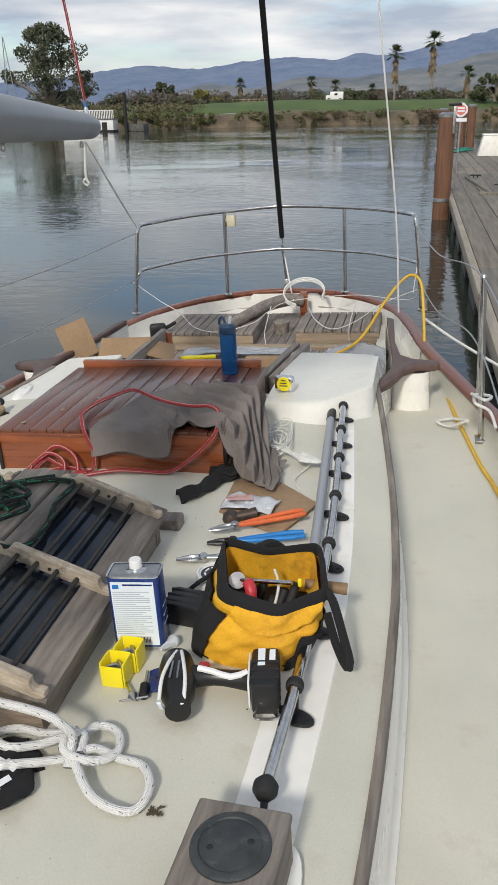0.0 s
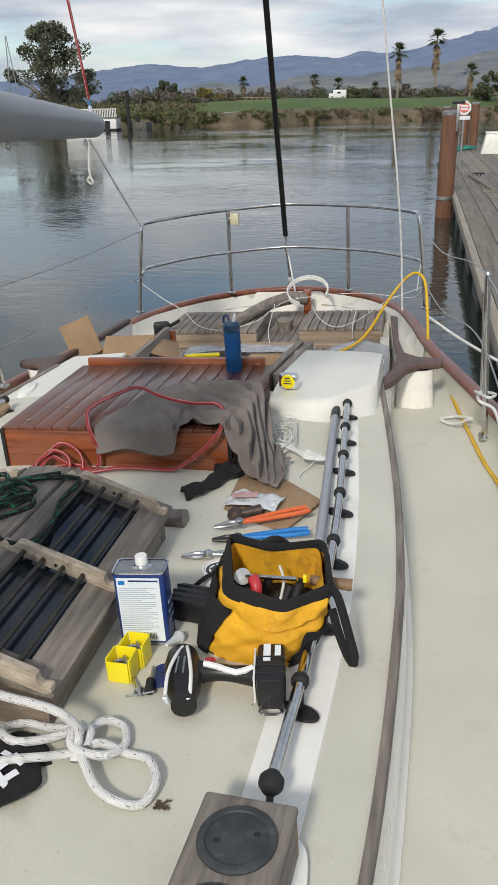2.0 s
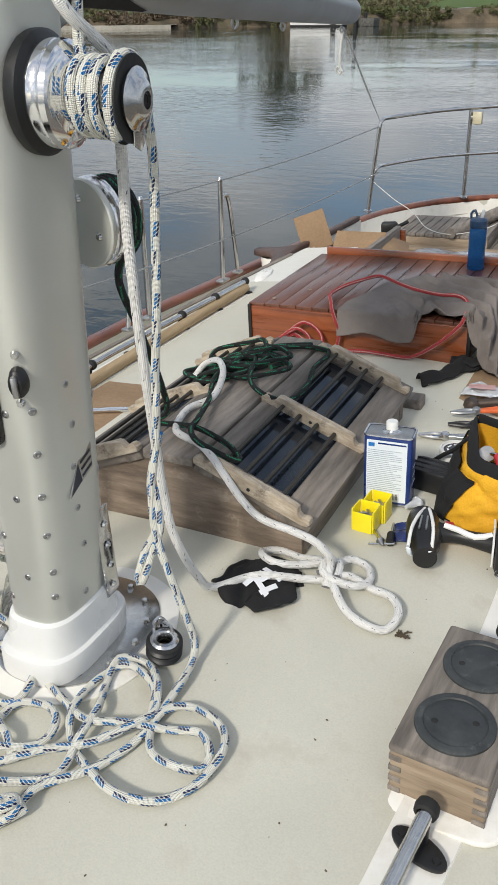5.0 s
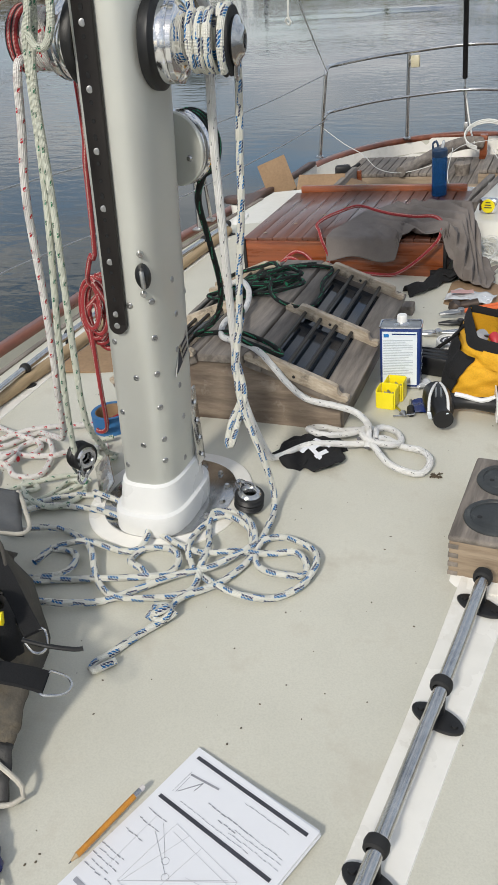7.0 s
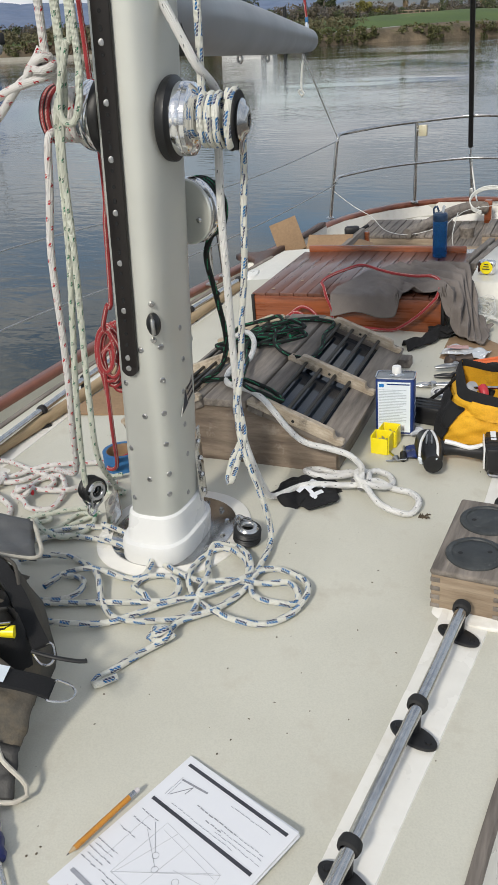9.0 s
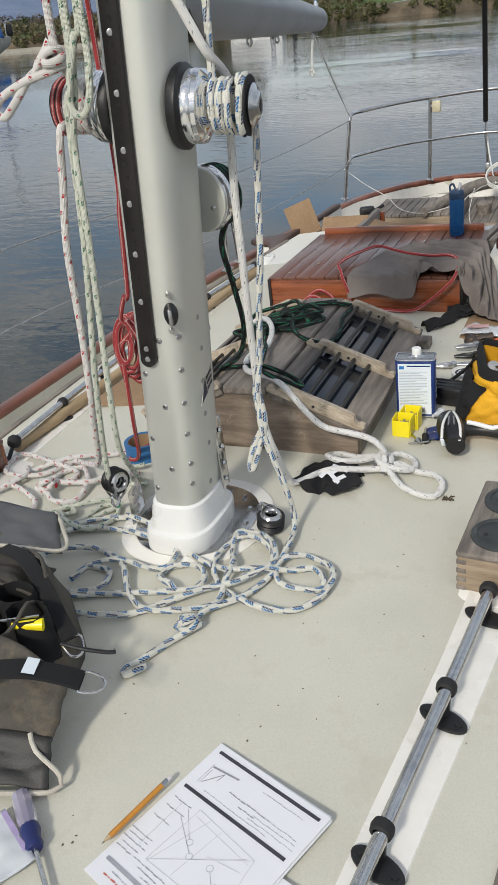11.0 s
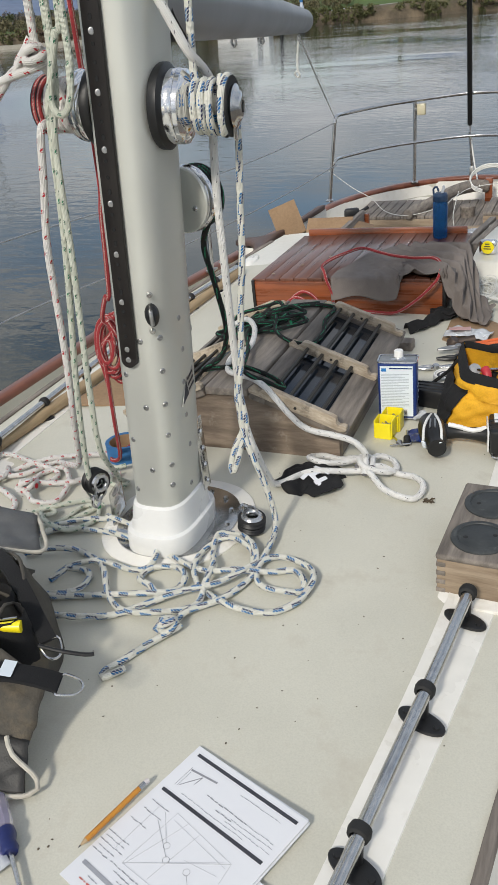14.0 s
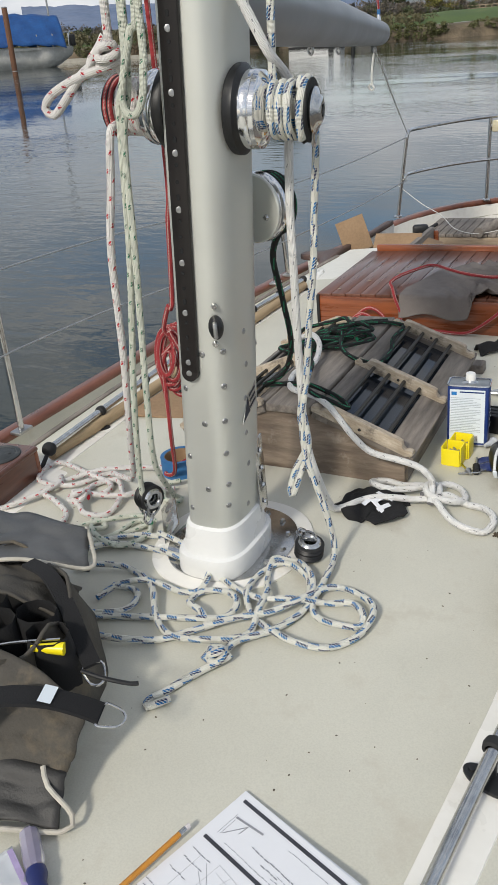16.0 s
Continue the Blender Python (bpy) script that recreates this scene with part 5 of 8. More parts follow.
for k in range(9):
    part("text_bar", box(0.0012, 0.0004, 0.014, 0.0, at=(0.0 + 0.003 * k, -0.0304, 0.016)), INK, lab)
for k in range(3):
    part("text_bar", box(0.0006, 0.030, 0.002, 0.0, at=(0.0527, 0.0, 0.05 + 0.02 * k)), LABEL, can)

# ---- yellow bins of screws ----
for x, y, h, rz in ((0.366, 0.547, 0.050, -4), (0.376, 0.594, 0.050, -4)):
    b = thing("parts_bin", "small yellow plastic bin holding screws", "bin", "yellow bins", at=pose(x, y, crown(x), 0, 0, rz))
    part("front", box(0.043, 0.003, h * 0.9, 0.001, at=(0, -0.022, 0)), YELLOW, b)
    part("back", box(0.043, 0.003, h, 0.001, at=(0, 0.022, 0)), YELLOW, b)
    for s in (-1, 1):
        part("side", box(0.003, 0.041, h, 0.001, at=(s * 0.0230, 0, 0)), YELLOW, b)
    part("bottom", box(0.043, 0.041, 0.003, 0.0), YELLOW, b)
    for k in range(14):
        a = k * 2.4
        part("bolt", rod((0.013 * math.cos(a), 0.013 * math.sin(a), 0.014 + 0.0012 * k), (0.017 * math.cos(a + 2), 0.016 * math.sin(a + 2), 0.022 + 0.0008 * k), 0.0028, seg=6), STEEL_DULL, b)

# ---- loose bits and tools ----
def on_deck(x, y, rz=0.0, up=0.0):
    return pose(x, y, crown(x) + up, 0, 0, rz)


bit = thing("countersink_bit", "steel countersink bit with a collar", "drill bit", at=on_deck(0.413, 0.498, 20))
part("shank", rod((0, 0, 0.010), (-0.012, 0.04, 0.009), 0.0035), STEEL, bit)
part("cutter", rod((0, 0, 0.010), (0.004, -0.014, 0.009), 0.009, 0.002), STEEL_DULL, bit)
part("cross_pin", rod((-0.025, -0.008, 0.008), (0.028, -0.006, 0.008), 0.0022), STEEL, bit)
bit = thing("drill_bit_holder", "black bit holder with a steel drill bit", "drill bit", at=on_deck(0.432, 0.512, 0))
part("sleeve", rod((0, -0.012, 0.009), (-0.006, 0.018, 0.010), 0.0085), RUBBER, bit)
part("bit", rod((-0.006, 0.018, 0.010), (-0.012, 0.055, 0.012), 0.003), STEEL_DULL, bit)
pouch = bmesh.new()
bmesh.ops.create_grid(pouch, x_segments=14, y_segments=14, size=0.034)
for v in pouch.verts:
    v.co.z = 0.014 + 0.010 * noise.noise((v.co.x * 40, v.co.y * 40, 2)) - 4.0 * (v.co.x ** 2 + v.co.y ** 2)
solo("foil_pouch", pouch, surface("blue_foil", (0.01, 0.02, 0.10), (0.02, 0.04, 0.17), 15, 0.25, bump=0.2), "crumpled dark blue foil pouch", "pouch", at=on_deck(0.462, 0.552, 15))
solo("caulk_nozzle", lathe([(0, 0.0), (0.013, 0.0), (0.013, 0.006), (0.009, 0.010), (0.004, 0.045), (0, 0.045)], 18, pose(0, 0, 0.010, 80, 0, -20)), FILM, "clear plastic nozzle lying on deck", "nozzle", at=on_deck(0.442, 0.672))
case = thing("drill_charger", "black plastic tool case lying behind the can", "tool case", at=on_deck(0.452, 0.765, -10))
part("body", box(0.10, 0.07, 0.055, 0.008), BLACK, case)
for k in range(3):
    part("rib", box(0.102, 0.006, 0.05, 0.002, at=(0, -0.02 + 0.02 * k, 0.007)), RUBBER, case)
part("foot", box(0.03, 0.02, 0.03, 0.004, at=(0.06, -0.03, 0.0)), BLACK, case)
tin = thing("tape_tin", "round white tin with a printed black lid", "tin", at=on_deck(0.470, 0.905))
part("body", lathe([(0, 0), (0.040, 0), (0.041, 0.004), (0.041, 0.034), (0.039, 0.036), (0.036, 0.036), (0.036, 0.030), (0, 0.030)], 36), WHITE_PLASTIC, tin)
part("print", lathe([(0.010, 0.0312), (0.031, 0.0312)], 30), INK, tin)
for k in range(7):
    a = k * 0.9
    part("text_bar", box(0.014, 0.004, 0.0006, 0.0, at=(0.021 * math.cos(a), 0.021 * math.sin(a), 0.0313), turn=pose(0, 0, 0, 0, 0, math.degrees(a) + 90)), PAPER, tin)


def pliers(name, label, at, grip, jaw, length=0.2, locking=False):
    p = thing(name, label, "pliers", at=at)
    for s in (-1, 1):
        part("handle", tube([(0, 0, 0.012), (length * 0.25, s * 0.008, 0.012), (length * 0.6, s * 0.013, 0.013), (length * 0.75, s * 0.010, 0.013)], 0.0062 if not locking else 0.005, 10), grip, p)
        part("jaw", tube([(0.0, s * 0.003, 0.012), (-length * 0.12, s * 0.009, 0.012), (-length * 0.27, s * 0.002, 0.012)], 0.0058, 8, radii=lambda f: 1.2 - 0.6 * f), jaw, p)
    part("pivot", lathe([(0, 0.022), (0.008, 0.022), (0.011, 0.019), (0.011, 0.004), (0, 0.004)], 16), jaw, p)
    return p


pliers("crimping_tool", "wire crimper with bright blue grips", on_deck(0.472, 1.088, 16), BLUE_GRIP, BLACK, 0.24)
pliers("cutting_pliers", "pliers with long orange grips", on_deck(0.465, 1.145, 28, 0.012), ORANGE, STEEL_DULL, 0.25)
pliers("locking_pliers", "bright steel locking pliers on deck", on_deck(0.420, 0.995, 14), STEEL, STEEL, 0.24, True)
solo("socket_key", rod((0.0, 0, 0.006), (0.035, 0.008, 0.006), 0.004), STEEL, "small steel socket beside the tin", "socket", at=on_deck(0.425, 0.895))


def cloth(nx, ny, sx, sy, f):
    bm = bmesh.new()
    bmesh.ops.create_grid(bm, x_segments=nx, y_segments=ny, size=0.5)
    for v in bm.verts:
        v.co = Vector(f(v.co.x * sx, v.co.y * sy))
    return bm


def solid(ob, t=0.003):
    m = ob.modifiers.new("thickness", "SOLIDIFY")
    m.thickness, m.offset = t, 1.0
    return ob


# brown paper sheet, bag of fittings, black cloth
solo("cardboard_sheet", prism([(0.285, 1.315), (0.44, 1.51), (0.50, 1.49), (0.655, 1.33), (0.58, 1.15), (0.545, 1.165)], crown(0.5) + 0.001, crown(0.5) + 0.006, 0.001), CARD, "flat brown cardboard sheet on deck", "cardboard")
solid(solo("plastic_bag", cloth(26, 20, 0.15, 0.09, lambda x, y: (x, y, 0.012 + 0.010 * noise.noise((x * 35, y * 35, 7)) + 0.012 * max(0, 1 - 150 * (x * x + y * y)))), FILM, "crumpled clear plastic bag with pinkish fittings", "plastic bag", at=on_deck(0.475, 1.285, -10, 0.004)), 0.0012)
solo("pink_label", cloth(10, 8, 0.07, 0.035, lambda x, y: (x, y, 0.008 + 0.006 * noise.noise((x * 40, y * 40, 1)))), surface("pink_print", (0.45, 0.25, 0.24), (0.55, 0.36, 0.34), 30, 0.5), "pink printed label inside the plastic bag", "label", at=on_deck(0.45, 1.285, 10, 0.026))
solid(solo("paper_scrap", cloth(10, 8, 0.05, 0.04, lambda x, y: (x, y, 0.016 + 0.010 * noise.noise((x * 40, y * 40, 3)))), PAPER, "crumpled white paper scrap", "paper", at=on_deck(0.515, 1.265, 20, 0.006)), 0.001)
solo("metal_fitting", lathe([(0, 0.03), (0.018, 0.028), (0.024, 0.014), (0.02, 0.0)], 16, pose(0, 0, 0, 0, 30, 0)), surface("brown_metal", (0.05, 0.035, 0.028), (0.10, 0.075, 0.06), 20, 0.5, metal=0.5), "dark brown round metal fitting", "fitting", at=on_deck(0.435, 1.205))
solo("metal_fitting", rod((0, 0, 0.014), (0.05, 0.02, 0.018), 0.012, 0.016), surface("brown_metal_b", (0.05, 0.035, 0.028), (0.10, 0.075, 0.06), 20, 0.5, metal=0.5), "dark brown pipe fitting", "fitting", at=on_deck(0.455, 1.21, 0))
solid(solo("black_cloth", cloth(40, 16, 0.24, 0.06, lambda x, y: (x, y + 0.05 * math.sin(x * 12) + 0.02 * noise.noise((x * 20, 1, 0)), 0.020 + 0.014 * noise.noise((x * 30, y * 40, 5)) + 0.012 * math.cos(y * 90))), CLOTH_BLACK, "crumpled strip of black cloth", "cloth", at=on_deck(0.345, 1.41, 32)), 0.004)
solid(solo("black_cloth_fold", cloth(24, 16, 0.10, 0.06, lambda x, y: (x, y, 0.030 + 0.016 * noise.noise((x * 35, y * 35, 9)) - 3 * (x * x + y * y))), CLOTH_BLACK, "bunched black cloth by the hatch", "cloth", at=on_deck(0.37, 1.465, 10)), 0.004)

# cap with a white print
cap = thing("ball_hat", "black cloth cap with a white print lying on deck", "cap", at=on_deck(0.24, 0.285, 48) @ Matrix.Scale(0.93, 4))
bm = cloth(30, 24, 0.17, 0.125, lambda x, y: (x * (1 + 0.25 * noise.noise((y * 25, 1, 1))), y * (1 - 2.5 * abs(x)) + 0.02 * noise.noise((x * 25, 5, 2)), 0.028 - 2.6 * (x * x + 1.6 * y * y) + 0.010 * noise.noise((x * 34, y * 34, 4))))
solid(part("crown", bm, CLOTH_BLACK, cap, angle=80), 0.003)
bm = cloth(20, 10, 0.12, 0.06, lambda x, y: (x * (0.75 + 6 * (y + 0.03)), y - 0.078 + 4 * x * x, 0.014 - 2.0 * (x * x) + 0.004 * noise.noise((x * 50, y * 50, 3))))
solid(part("brim", bm, CLOTH_BLACK, cap, angle=80), 0.003)
for x, y, sx, sy, rz in ((-0.018, -0.025, 0.05, 0.012, 20), (0.012, -0.032, 0.045, 0.012, 15), (-0.012, -0.045, 0.012, 0.05, 10), (0.022, -0.028, 0.012, 0.045, 25), (0.0, -0.058, 0.04, 0.010, 10)):
    part("print_bar", cloth(8, 3, sx, sy, lambda a, b, X=x, Y=y, R=radians(rz): (X + a * math.cos(R) - b * math.sin(R), Y + a * math.sin(R) + b * math.cos(R), 0.037 - 2.6 * ((X + a) ** 2 + 1.6 * (Y + b) ** 2))), PAPER, cap)

# ---- on the hatch ----
bottle = thing("water_bottle", "translucent blue water bottle with a grey spout lid", "bottle", at=pose(0.250, 2.085, HZ + 0.006) @ Matrix.Diagonal((0.82, 0.82, 1, 1)))
part("body", lathe([(0, 0), (0.033, 0), (0.036, 0.004), (0.036, 0.06), (0.0352, 0.075), (0.036, 0.09), (0.036, 0.145), (0.031, 0.155)], 36), BOTTLE_BLUE, bottle)
part("lid", lathe([(0.036, 0.148), (0.037, 0.150), (0.037, 0.172), (0.030, 0.180), (0, 0.182)], 32), surface("lid_navy", (0.015, 0.04, 0.09), (0.02, 0.055, 0.12), 20, 0.4), bottle)
part("spout", box(0.014, 0.014, 0.032, 0.005, at=(0.010, 0, 0.178), turn=pose(0, 0, 0, 0, 15, 0)), FILM, bottle)
part("loop", tube([(-0.03, 0, 0.170), (-0.034, 0, 0.195), (-0.018, 0, 0.205), (-0.008, 0, 0.185)], 0.005, 8), surface("lid_navy_b", (0.015, 0.04, 0.09), (0.02, 0.055, 0.12), 20, 0.4), bottle)
tm = thing("tape_measure", "yellow and chrome tape measure on the step", "tape measure", at=pose(0.440, 2.135, 0.038, 0, 0, -8))
part("case", box(0.075, 0.032, 0.062, 0.014, seg=3), CHROME, tm)
part("face", lathe([(0, 0.0185), (0.024, 0.018), (0.027, 0.015), (0.027, 0.0)], 28, pose(0, 0, 0.031, 90, 0, 0)), YELLOW, tm, "yellow printed face")
for k in range(3):
    part("text_bar", box(0.030 - 0.006 * k, 0.0008, 0.004, 0.0, at=(0, -0.0188, 0.024 + 0.010 * k)), INK, tm)
marker = thing("marker_pen", "white marker pen with a black cap", "pen", at=pose(0.295, 1.90, HZ + 0.014))
part("barrel", rod((0, 0, 0.006), (0.05, -0.006, 0.006), 0.006), WHITE_PLASTIC, marker)
part("cap", rod((0.05, -0.006, 0.006), (0.068, -0.008, 0.006), 0.007), BLACK, marker)


def ease(a, b, t):
    t = max(0.0, min(1.0, (t - a) / (b - a)))
    return t * t * (3 - 2 * t)


def drape(u, v):
    """Grey cloth that lies on the hatch and hangs over its aft edge and starboard corner."""
    X = -0.045 + 0.66 * u
    aft = 1.405 + 0.010 * math.sin(X * 30) + 0.082 * (ease(0.195, 0.225, X) - ease(0.35, 0.40, X))
    fore = 1.56 + 0.24 * ease(-0.05, 0.03, X) + 0.11 * ease(0.02, 0.12, X) - 0.07 * ease(0.2, 0.34, X) - 0.20 * ease(0.34, 0.62, X)
    Y = aft + (fore - aft) * v
    bend = 0.06 * noise.noise((X * 4, Y * 4, 2.2))
    w = (X + 0.75 * Y + bend) * 105 + 3.0 * noise.noise((X * 3, Y * 3, 5))
    deep = ease(0.05, 0.20, X) * ease(1.44, 1.50, Y)             # folds gather where the cloth is bunched on the hatch
    long_fold = 0.5 + 0.5 * math.sin(w)
    drop = ease(0.18, 0.26, X)
    fold = 0.034 * deep * long_fold ** 2.4 * (0.6 + 0.7 * noise.noise((X * 6, Y * 6, 9)) ** 2) + 0.011 * drop * (0.5 + 0.5 * math.sin(X * 80 + Y * 30 + 90 * bend)) ** 1.5
    fold += 0.006 * (0.5 + noise.noise((X * 9, Y * 7, 7))) + 0.012 * ease(0.25, 0.35, X) + 0.0022 * noise.noise((X * 34, Y * 26, 3))
    z = HZ + 0.012 + max(-0.002, fold)
    hang = max(0.0, 1.478 - Y)
    if hang > 0:
        Y = 1.474 - 0.55 * max(0, fold) - 0.12 * hang
        z = HZ + 0.012 + max(0, fold) * max(0, 1 - hang / 0.03) - 0.95 * hang
    over = max(0.0, X - 0.385)
    if over > 0:
        X = 0.385 + 0.55 * over + 0.5 * max(0, fold)
        Y = Y - 0.35 * over
        z = z - 1.15 * over
    return (X, Y, max(z, crown(X) + 0.008 + 0.5 * abs(fold)))


bm = bmesh.new()
bmesh.ops.create_grid(bm, x_segments=130, y_segments=90, size=0.5)
for v in bm.verts:
    v.co = Vector(drape(v.co.x + 0.5, v.co.y + 0.5))
solid(solo("grey_towel", bm, TOWEL, "crumpled grey cloth draped over the hatch", "towel", angle=80), 0.004)

# hank of thin white cord
rnd = random.Random(5)
loops = []
for k in range(16):
    a0 = rnd.uniform(0, 6.28)
    cx, cy = 0.455 + rnd.uniform(-0.03, 0.03), 1.78 + rnd.uniform(-0.07, 0.07)
    loops.append(tube([(cx + (0.03 + rnd.uniform(0, 0.02)) * math.cos(a0 + a), cy + (0.09 + rnd.uniform(0, 0.02)) * math.sin(a0 + a) - 0.02 * math.cos(a0 + a), crown(0.45) + 0.005 + 0.02 * rnd.random()) for a in [i * 0.7 for i in range(9)]], 0.0016, 5, 0.012, closed=True))
for k in range(5):
    loops.append(tube([(0.47 + 0.01 * k, 1.70, 0.0), (0.52 + 0.01 * k, 1.645 - 0.012 * k, 0.005), (0.58, 1.60 - 0.01 * k, 0.012), (0.615 + 0.005 * k, 1.575, 0.004), (0.57, 1.61 + 0.008 * k, 0.006)], 0.0035, 6))
loops.append(tube([(0.60, 1.58, -0.01), (0.57, 1.48, -0.016), (0.62, 1.36, -0.018), (0.60, 1.24, -0.015), (0.56, 1.16, -0.012)], 0.0018, 5))
solo("cord_hank", join_meshes(loops), CORD, "loose hank of thin white cord beside the towel", "cord")

# cardboard on the port side and boxes on the foredeck
solo("cardboard_sheet", prism([(-0.66, 0.60), (-0.44, 0.62), (-0.43, 1.05), (-0.63, 1.03)], crown(0.55), crown(0.55) + 0.006, 0.001), CARD, "brown cardboard sheet on the port deck", "cardboard")
hnd = thing("winch_handle", "black-knobbed steel winch handle on cardboard", "winch handle", at=pose(-0.58, 0.80, crown(0.58) + 0.006, 0, 0, 25))
part("knob", lathe([(0, 0.035), (0.016, 0.033), (0.02, 0.02), (0.016, 0.0)], 18), RUBBER, hnd)
part("arm", box(0.15, 0.02, 0.008, 0.002, at=(0.075, 0, 0.006)), CHROME, hnd)
bx = thing("cardboard_box", "open brown cardboard box on the foredeck", "cardboard box", at=pose(-0.56, 3.10, -0.29, 0, 0, 12))
for x, y, sx, sy in ((0, -0.13, 0.30, 0.005), (0, 0.13, 0.30, 0.005), (-0.15, 0, 0.005, 0.255), (0.15, 0, 0.005, 0.255)):
    part("side", box(sx, sy, 0.19, 0.001, at=(x, y, 0.0)), CARD, bx)
part("bottom", box(0.29, 0.25, 0.005, 0.0), CARD, bx)
part("flap", box(0.16, 0.005, 0.19, 0.001, at=(-0.19, 0.0, 0.185), turn=pose(0, 0, 0, -12, -18, 8)), CARD, bx)
part("flap", box(0.14, 0.22, 0.005, 0.001, at=(0.20, 0.02, 0.195), turn=pose(0, 0, 0, 8, 20, 5)), CARD, bx)
part("flap", box(0.26, 0.005, 0.13, 0.001, at=(0.01, -0.05, 0.185), turn=pose(0, 0, 0, -52, 0, -8)), CARD, bx)
solo("cardboard_scrap", box(0.30, 0.06, 0.05, 0.002, at=(0.14, 3.52, -0.284)), CARD, "brown cardboard in the foredeck well", "cardboard")
br = thing("scrub_brush", "yellow-handled brush lying in the foredeck well", "brush", at=pose(-0.26, 3.56, -0.284, 0, 0, 8))
part("block", box(0.22, 0.045, 0.03, 0.006), BLACK, br)
part("handle", box(0.20, 0.035, 0.018, 0.006, at=(-0.03, 0, 0.03)), YELLOW, br)
bl_ = thing("anchor_shackle", "black block with a blue lashing by the rail", "block", at=pose(-0.627, 3.90, -0.235, 0, 0, 20))
part("cheek", box(0.10, 0.06, 0.10, 0.018), BLACK, bl_)
part("lashing", tube([(-0.02, -0.04, 0.02), (0.03, -0.04, 0.04), (0.06, -0.02, 0.02), (0.02, -0.045, 0.01), (0.05, -0.04, 0.06)], 0.007, 8), surface("teal_cord", (0.10, 0.32, 0.42), (0.25, 0.45, 0.52), 20, 0.8), bl_)
part("pin", rod((0.03, 0.0, 0.06), (0.11, 0.03, 0.09), 0.011), BLACK, bl_)
for x, y, sx, sy, h, seed in ((-0.05, 3.70, 0.75, 0.15, 0.040, 1), (0.575, 3.44, 0.36, 0.52, 0.115, 6)):
    solid(solo("plastic_sheet", cloth(50, 30, sx, sy, lambda a, b, S=seed, H=h, U=sx, V=sy: (a, b, H * (0.35 + 0.5 * noise.noise((a * 6, b * 6, S)) + 0.14 * noise.noise((a * 22, b * 22, S))) * max(0.1, 1 - (2 * a / U) ** 4) + 0.01)), SHEETING, "crumpled clear plastic sheeting on the foredeck", "plastic sheet", "sheeting", at=pose(x, y, -0.27)), 0.0015)
solo("white_fairlead", lathe([(0.0, 0.07), (0.035, 0.07), (0.045, 0.05), (0.05, 0.0)], 20, pose(0, 0, 0) @ Matrix.Diagonal((0.8, 2.4, 0.55, 1))), GELCOAT, "white moulded fairing on the port cabin edge", "fairing", at=pose(-0.70, 2.30, -0.06, 0, 0, 10))

# ---- papers, pencil, screwdriver, pack ----
def sheet_pose():
    """The printed pad's own axes: x along its head, y down its side."""
    o, a, b = Vector((0.322, -0.537)), Vector((0.524, -0.613)), Vector((0.228, -0.761))
    ux = (a - o).normalized()
    return o, ux, Vector((ux.y, -ux.x))


PO, PU, PV = sheet_pose()
PZ = crown(0.37)
paper = thing("paper_pad", "stack of printed sheets with a sail drawing and notes", "papers", at=Matrix.Translation((PO.x, PO.y, PZ)) @ Matrix.Rotation(math.atan2(PU.y, PU.x), 4, "Z"))
PW, PH = 0.216, 0.268
for k in range(4):
    part("sheet", box(PW, PH, 0.0016, 0.0, at=(PW / 2 + 0.0015 * math.sin(k * 2), -PH / 2 + 0.001 * math.cos(k * 3), 0.0018 * k), turn=pose(0, 0, 0, 0, 0, 0.5 * math.sin(k * 4))), PAPER, paper)
TOPZ = 0.0072
pen = random.Random(21)


def mark(x, y, w, h, ink=PENCIL, turn=0.0, name="text_bar"):
    """A printed bar with its middle x across and y down the sheet."""
    if name != "text_bar":
        part(name, box(w, h, 0.0004, 0.0, at=(x, -y, TOPZ), turn=pose(0, 0, 0, 0, 0, turn)), ink, paper)
        return
    a = -w / 2
    while a < w / 2:
        n = pen.uniform(0.003, 0.009)
        part(name, box(n, h * pen.uniform(0.3, 0.6), 0.0004, 0.0, at=(x + a + n / 2, -y + pen.uniform(-0.0006, 0.0006), TOPZ), turn=pose(0, 0, 0, 0, 0, turn + pen.uniform(-6, 6))), ink, paper)
        a += n + pen.uniform(0.0015, 0.003)


def stroke(x0, y0, x1, y1, w=0.0009, ink=PENCIL):
    mark((x0 + x1) / 2, (y0 + y1) / 2, math.hypot(x1 - x0, y1 - y0), w, ink, -math.degrees(math.atan2(y1 - y0, x1 - x0)), "drawn_line")


mark(PW / 2, 0.014, 0.196, 0.0055, INK, name="head_bar")
mark(PW / 2, 0.089, 0.196, 0.0055, INK, name="head_bar")
mark(PW / 2, 0.236, 0.196, 0.006, INK_PALE, name="head_bar")
mark(PW / 2 + 0.01, 0.246, 0.17, 0.003, INK_PALE)
for k in range(4):
    mark(0.15, 0.028 + 0.0, 0.075 - 0.01 * k, 0.0016, INK_PALE) if k == 0 else mark(0.165, 0.052 + 0.007 * k, 0.06 + 0.008 * k, 0.0016, INK_PALE)
mark(0.11, 0.058, 0.075, 0.003)
mark(0.115, 0.068, 0.03, 0.003)
mark(0.10, 0.079, 0.12, 0.0016, INK_PALE)
stroke(0.022, 0.040, 0.070, 0.034, 0.003), stroke(0.046, 0.040, 0.026, 0.070, 0.001), stroke(0.046, 0.040, 0.044, 0.056, 0.001), stroke(0.024, 0.044, 0.024, 0.072, 0.0005, INK_PALE), stroke(0.02, 0.036, 0.02, 0.074, 0.0004, INK_PALE)
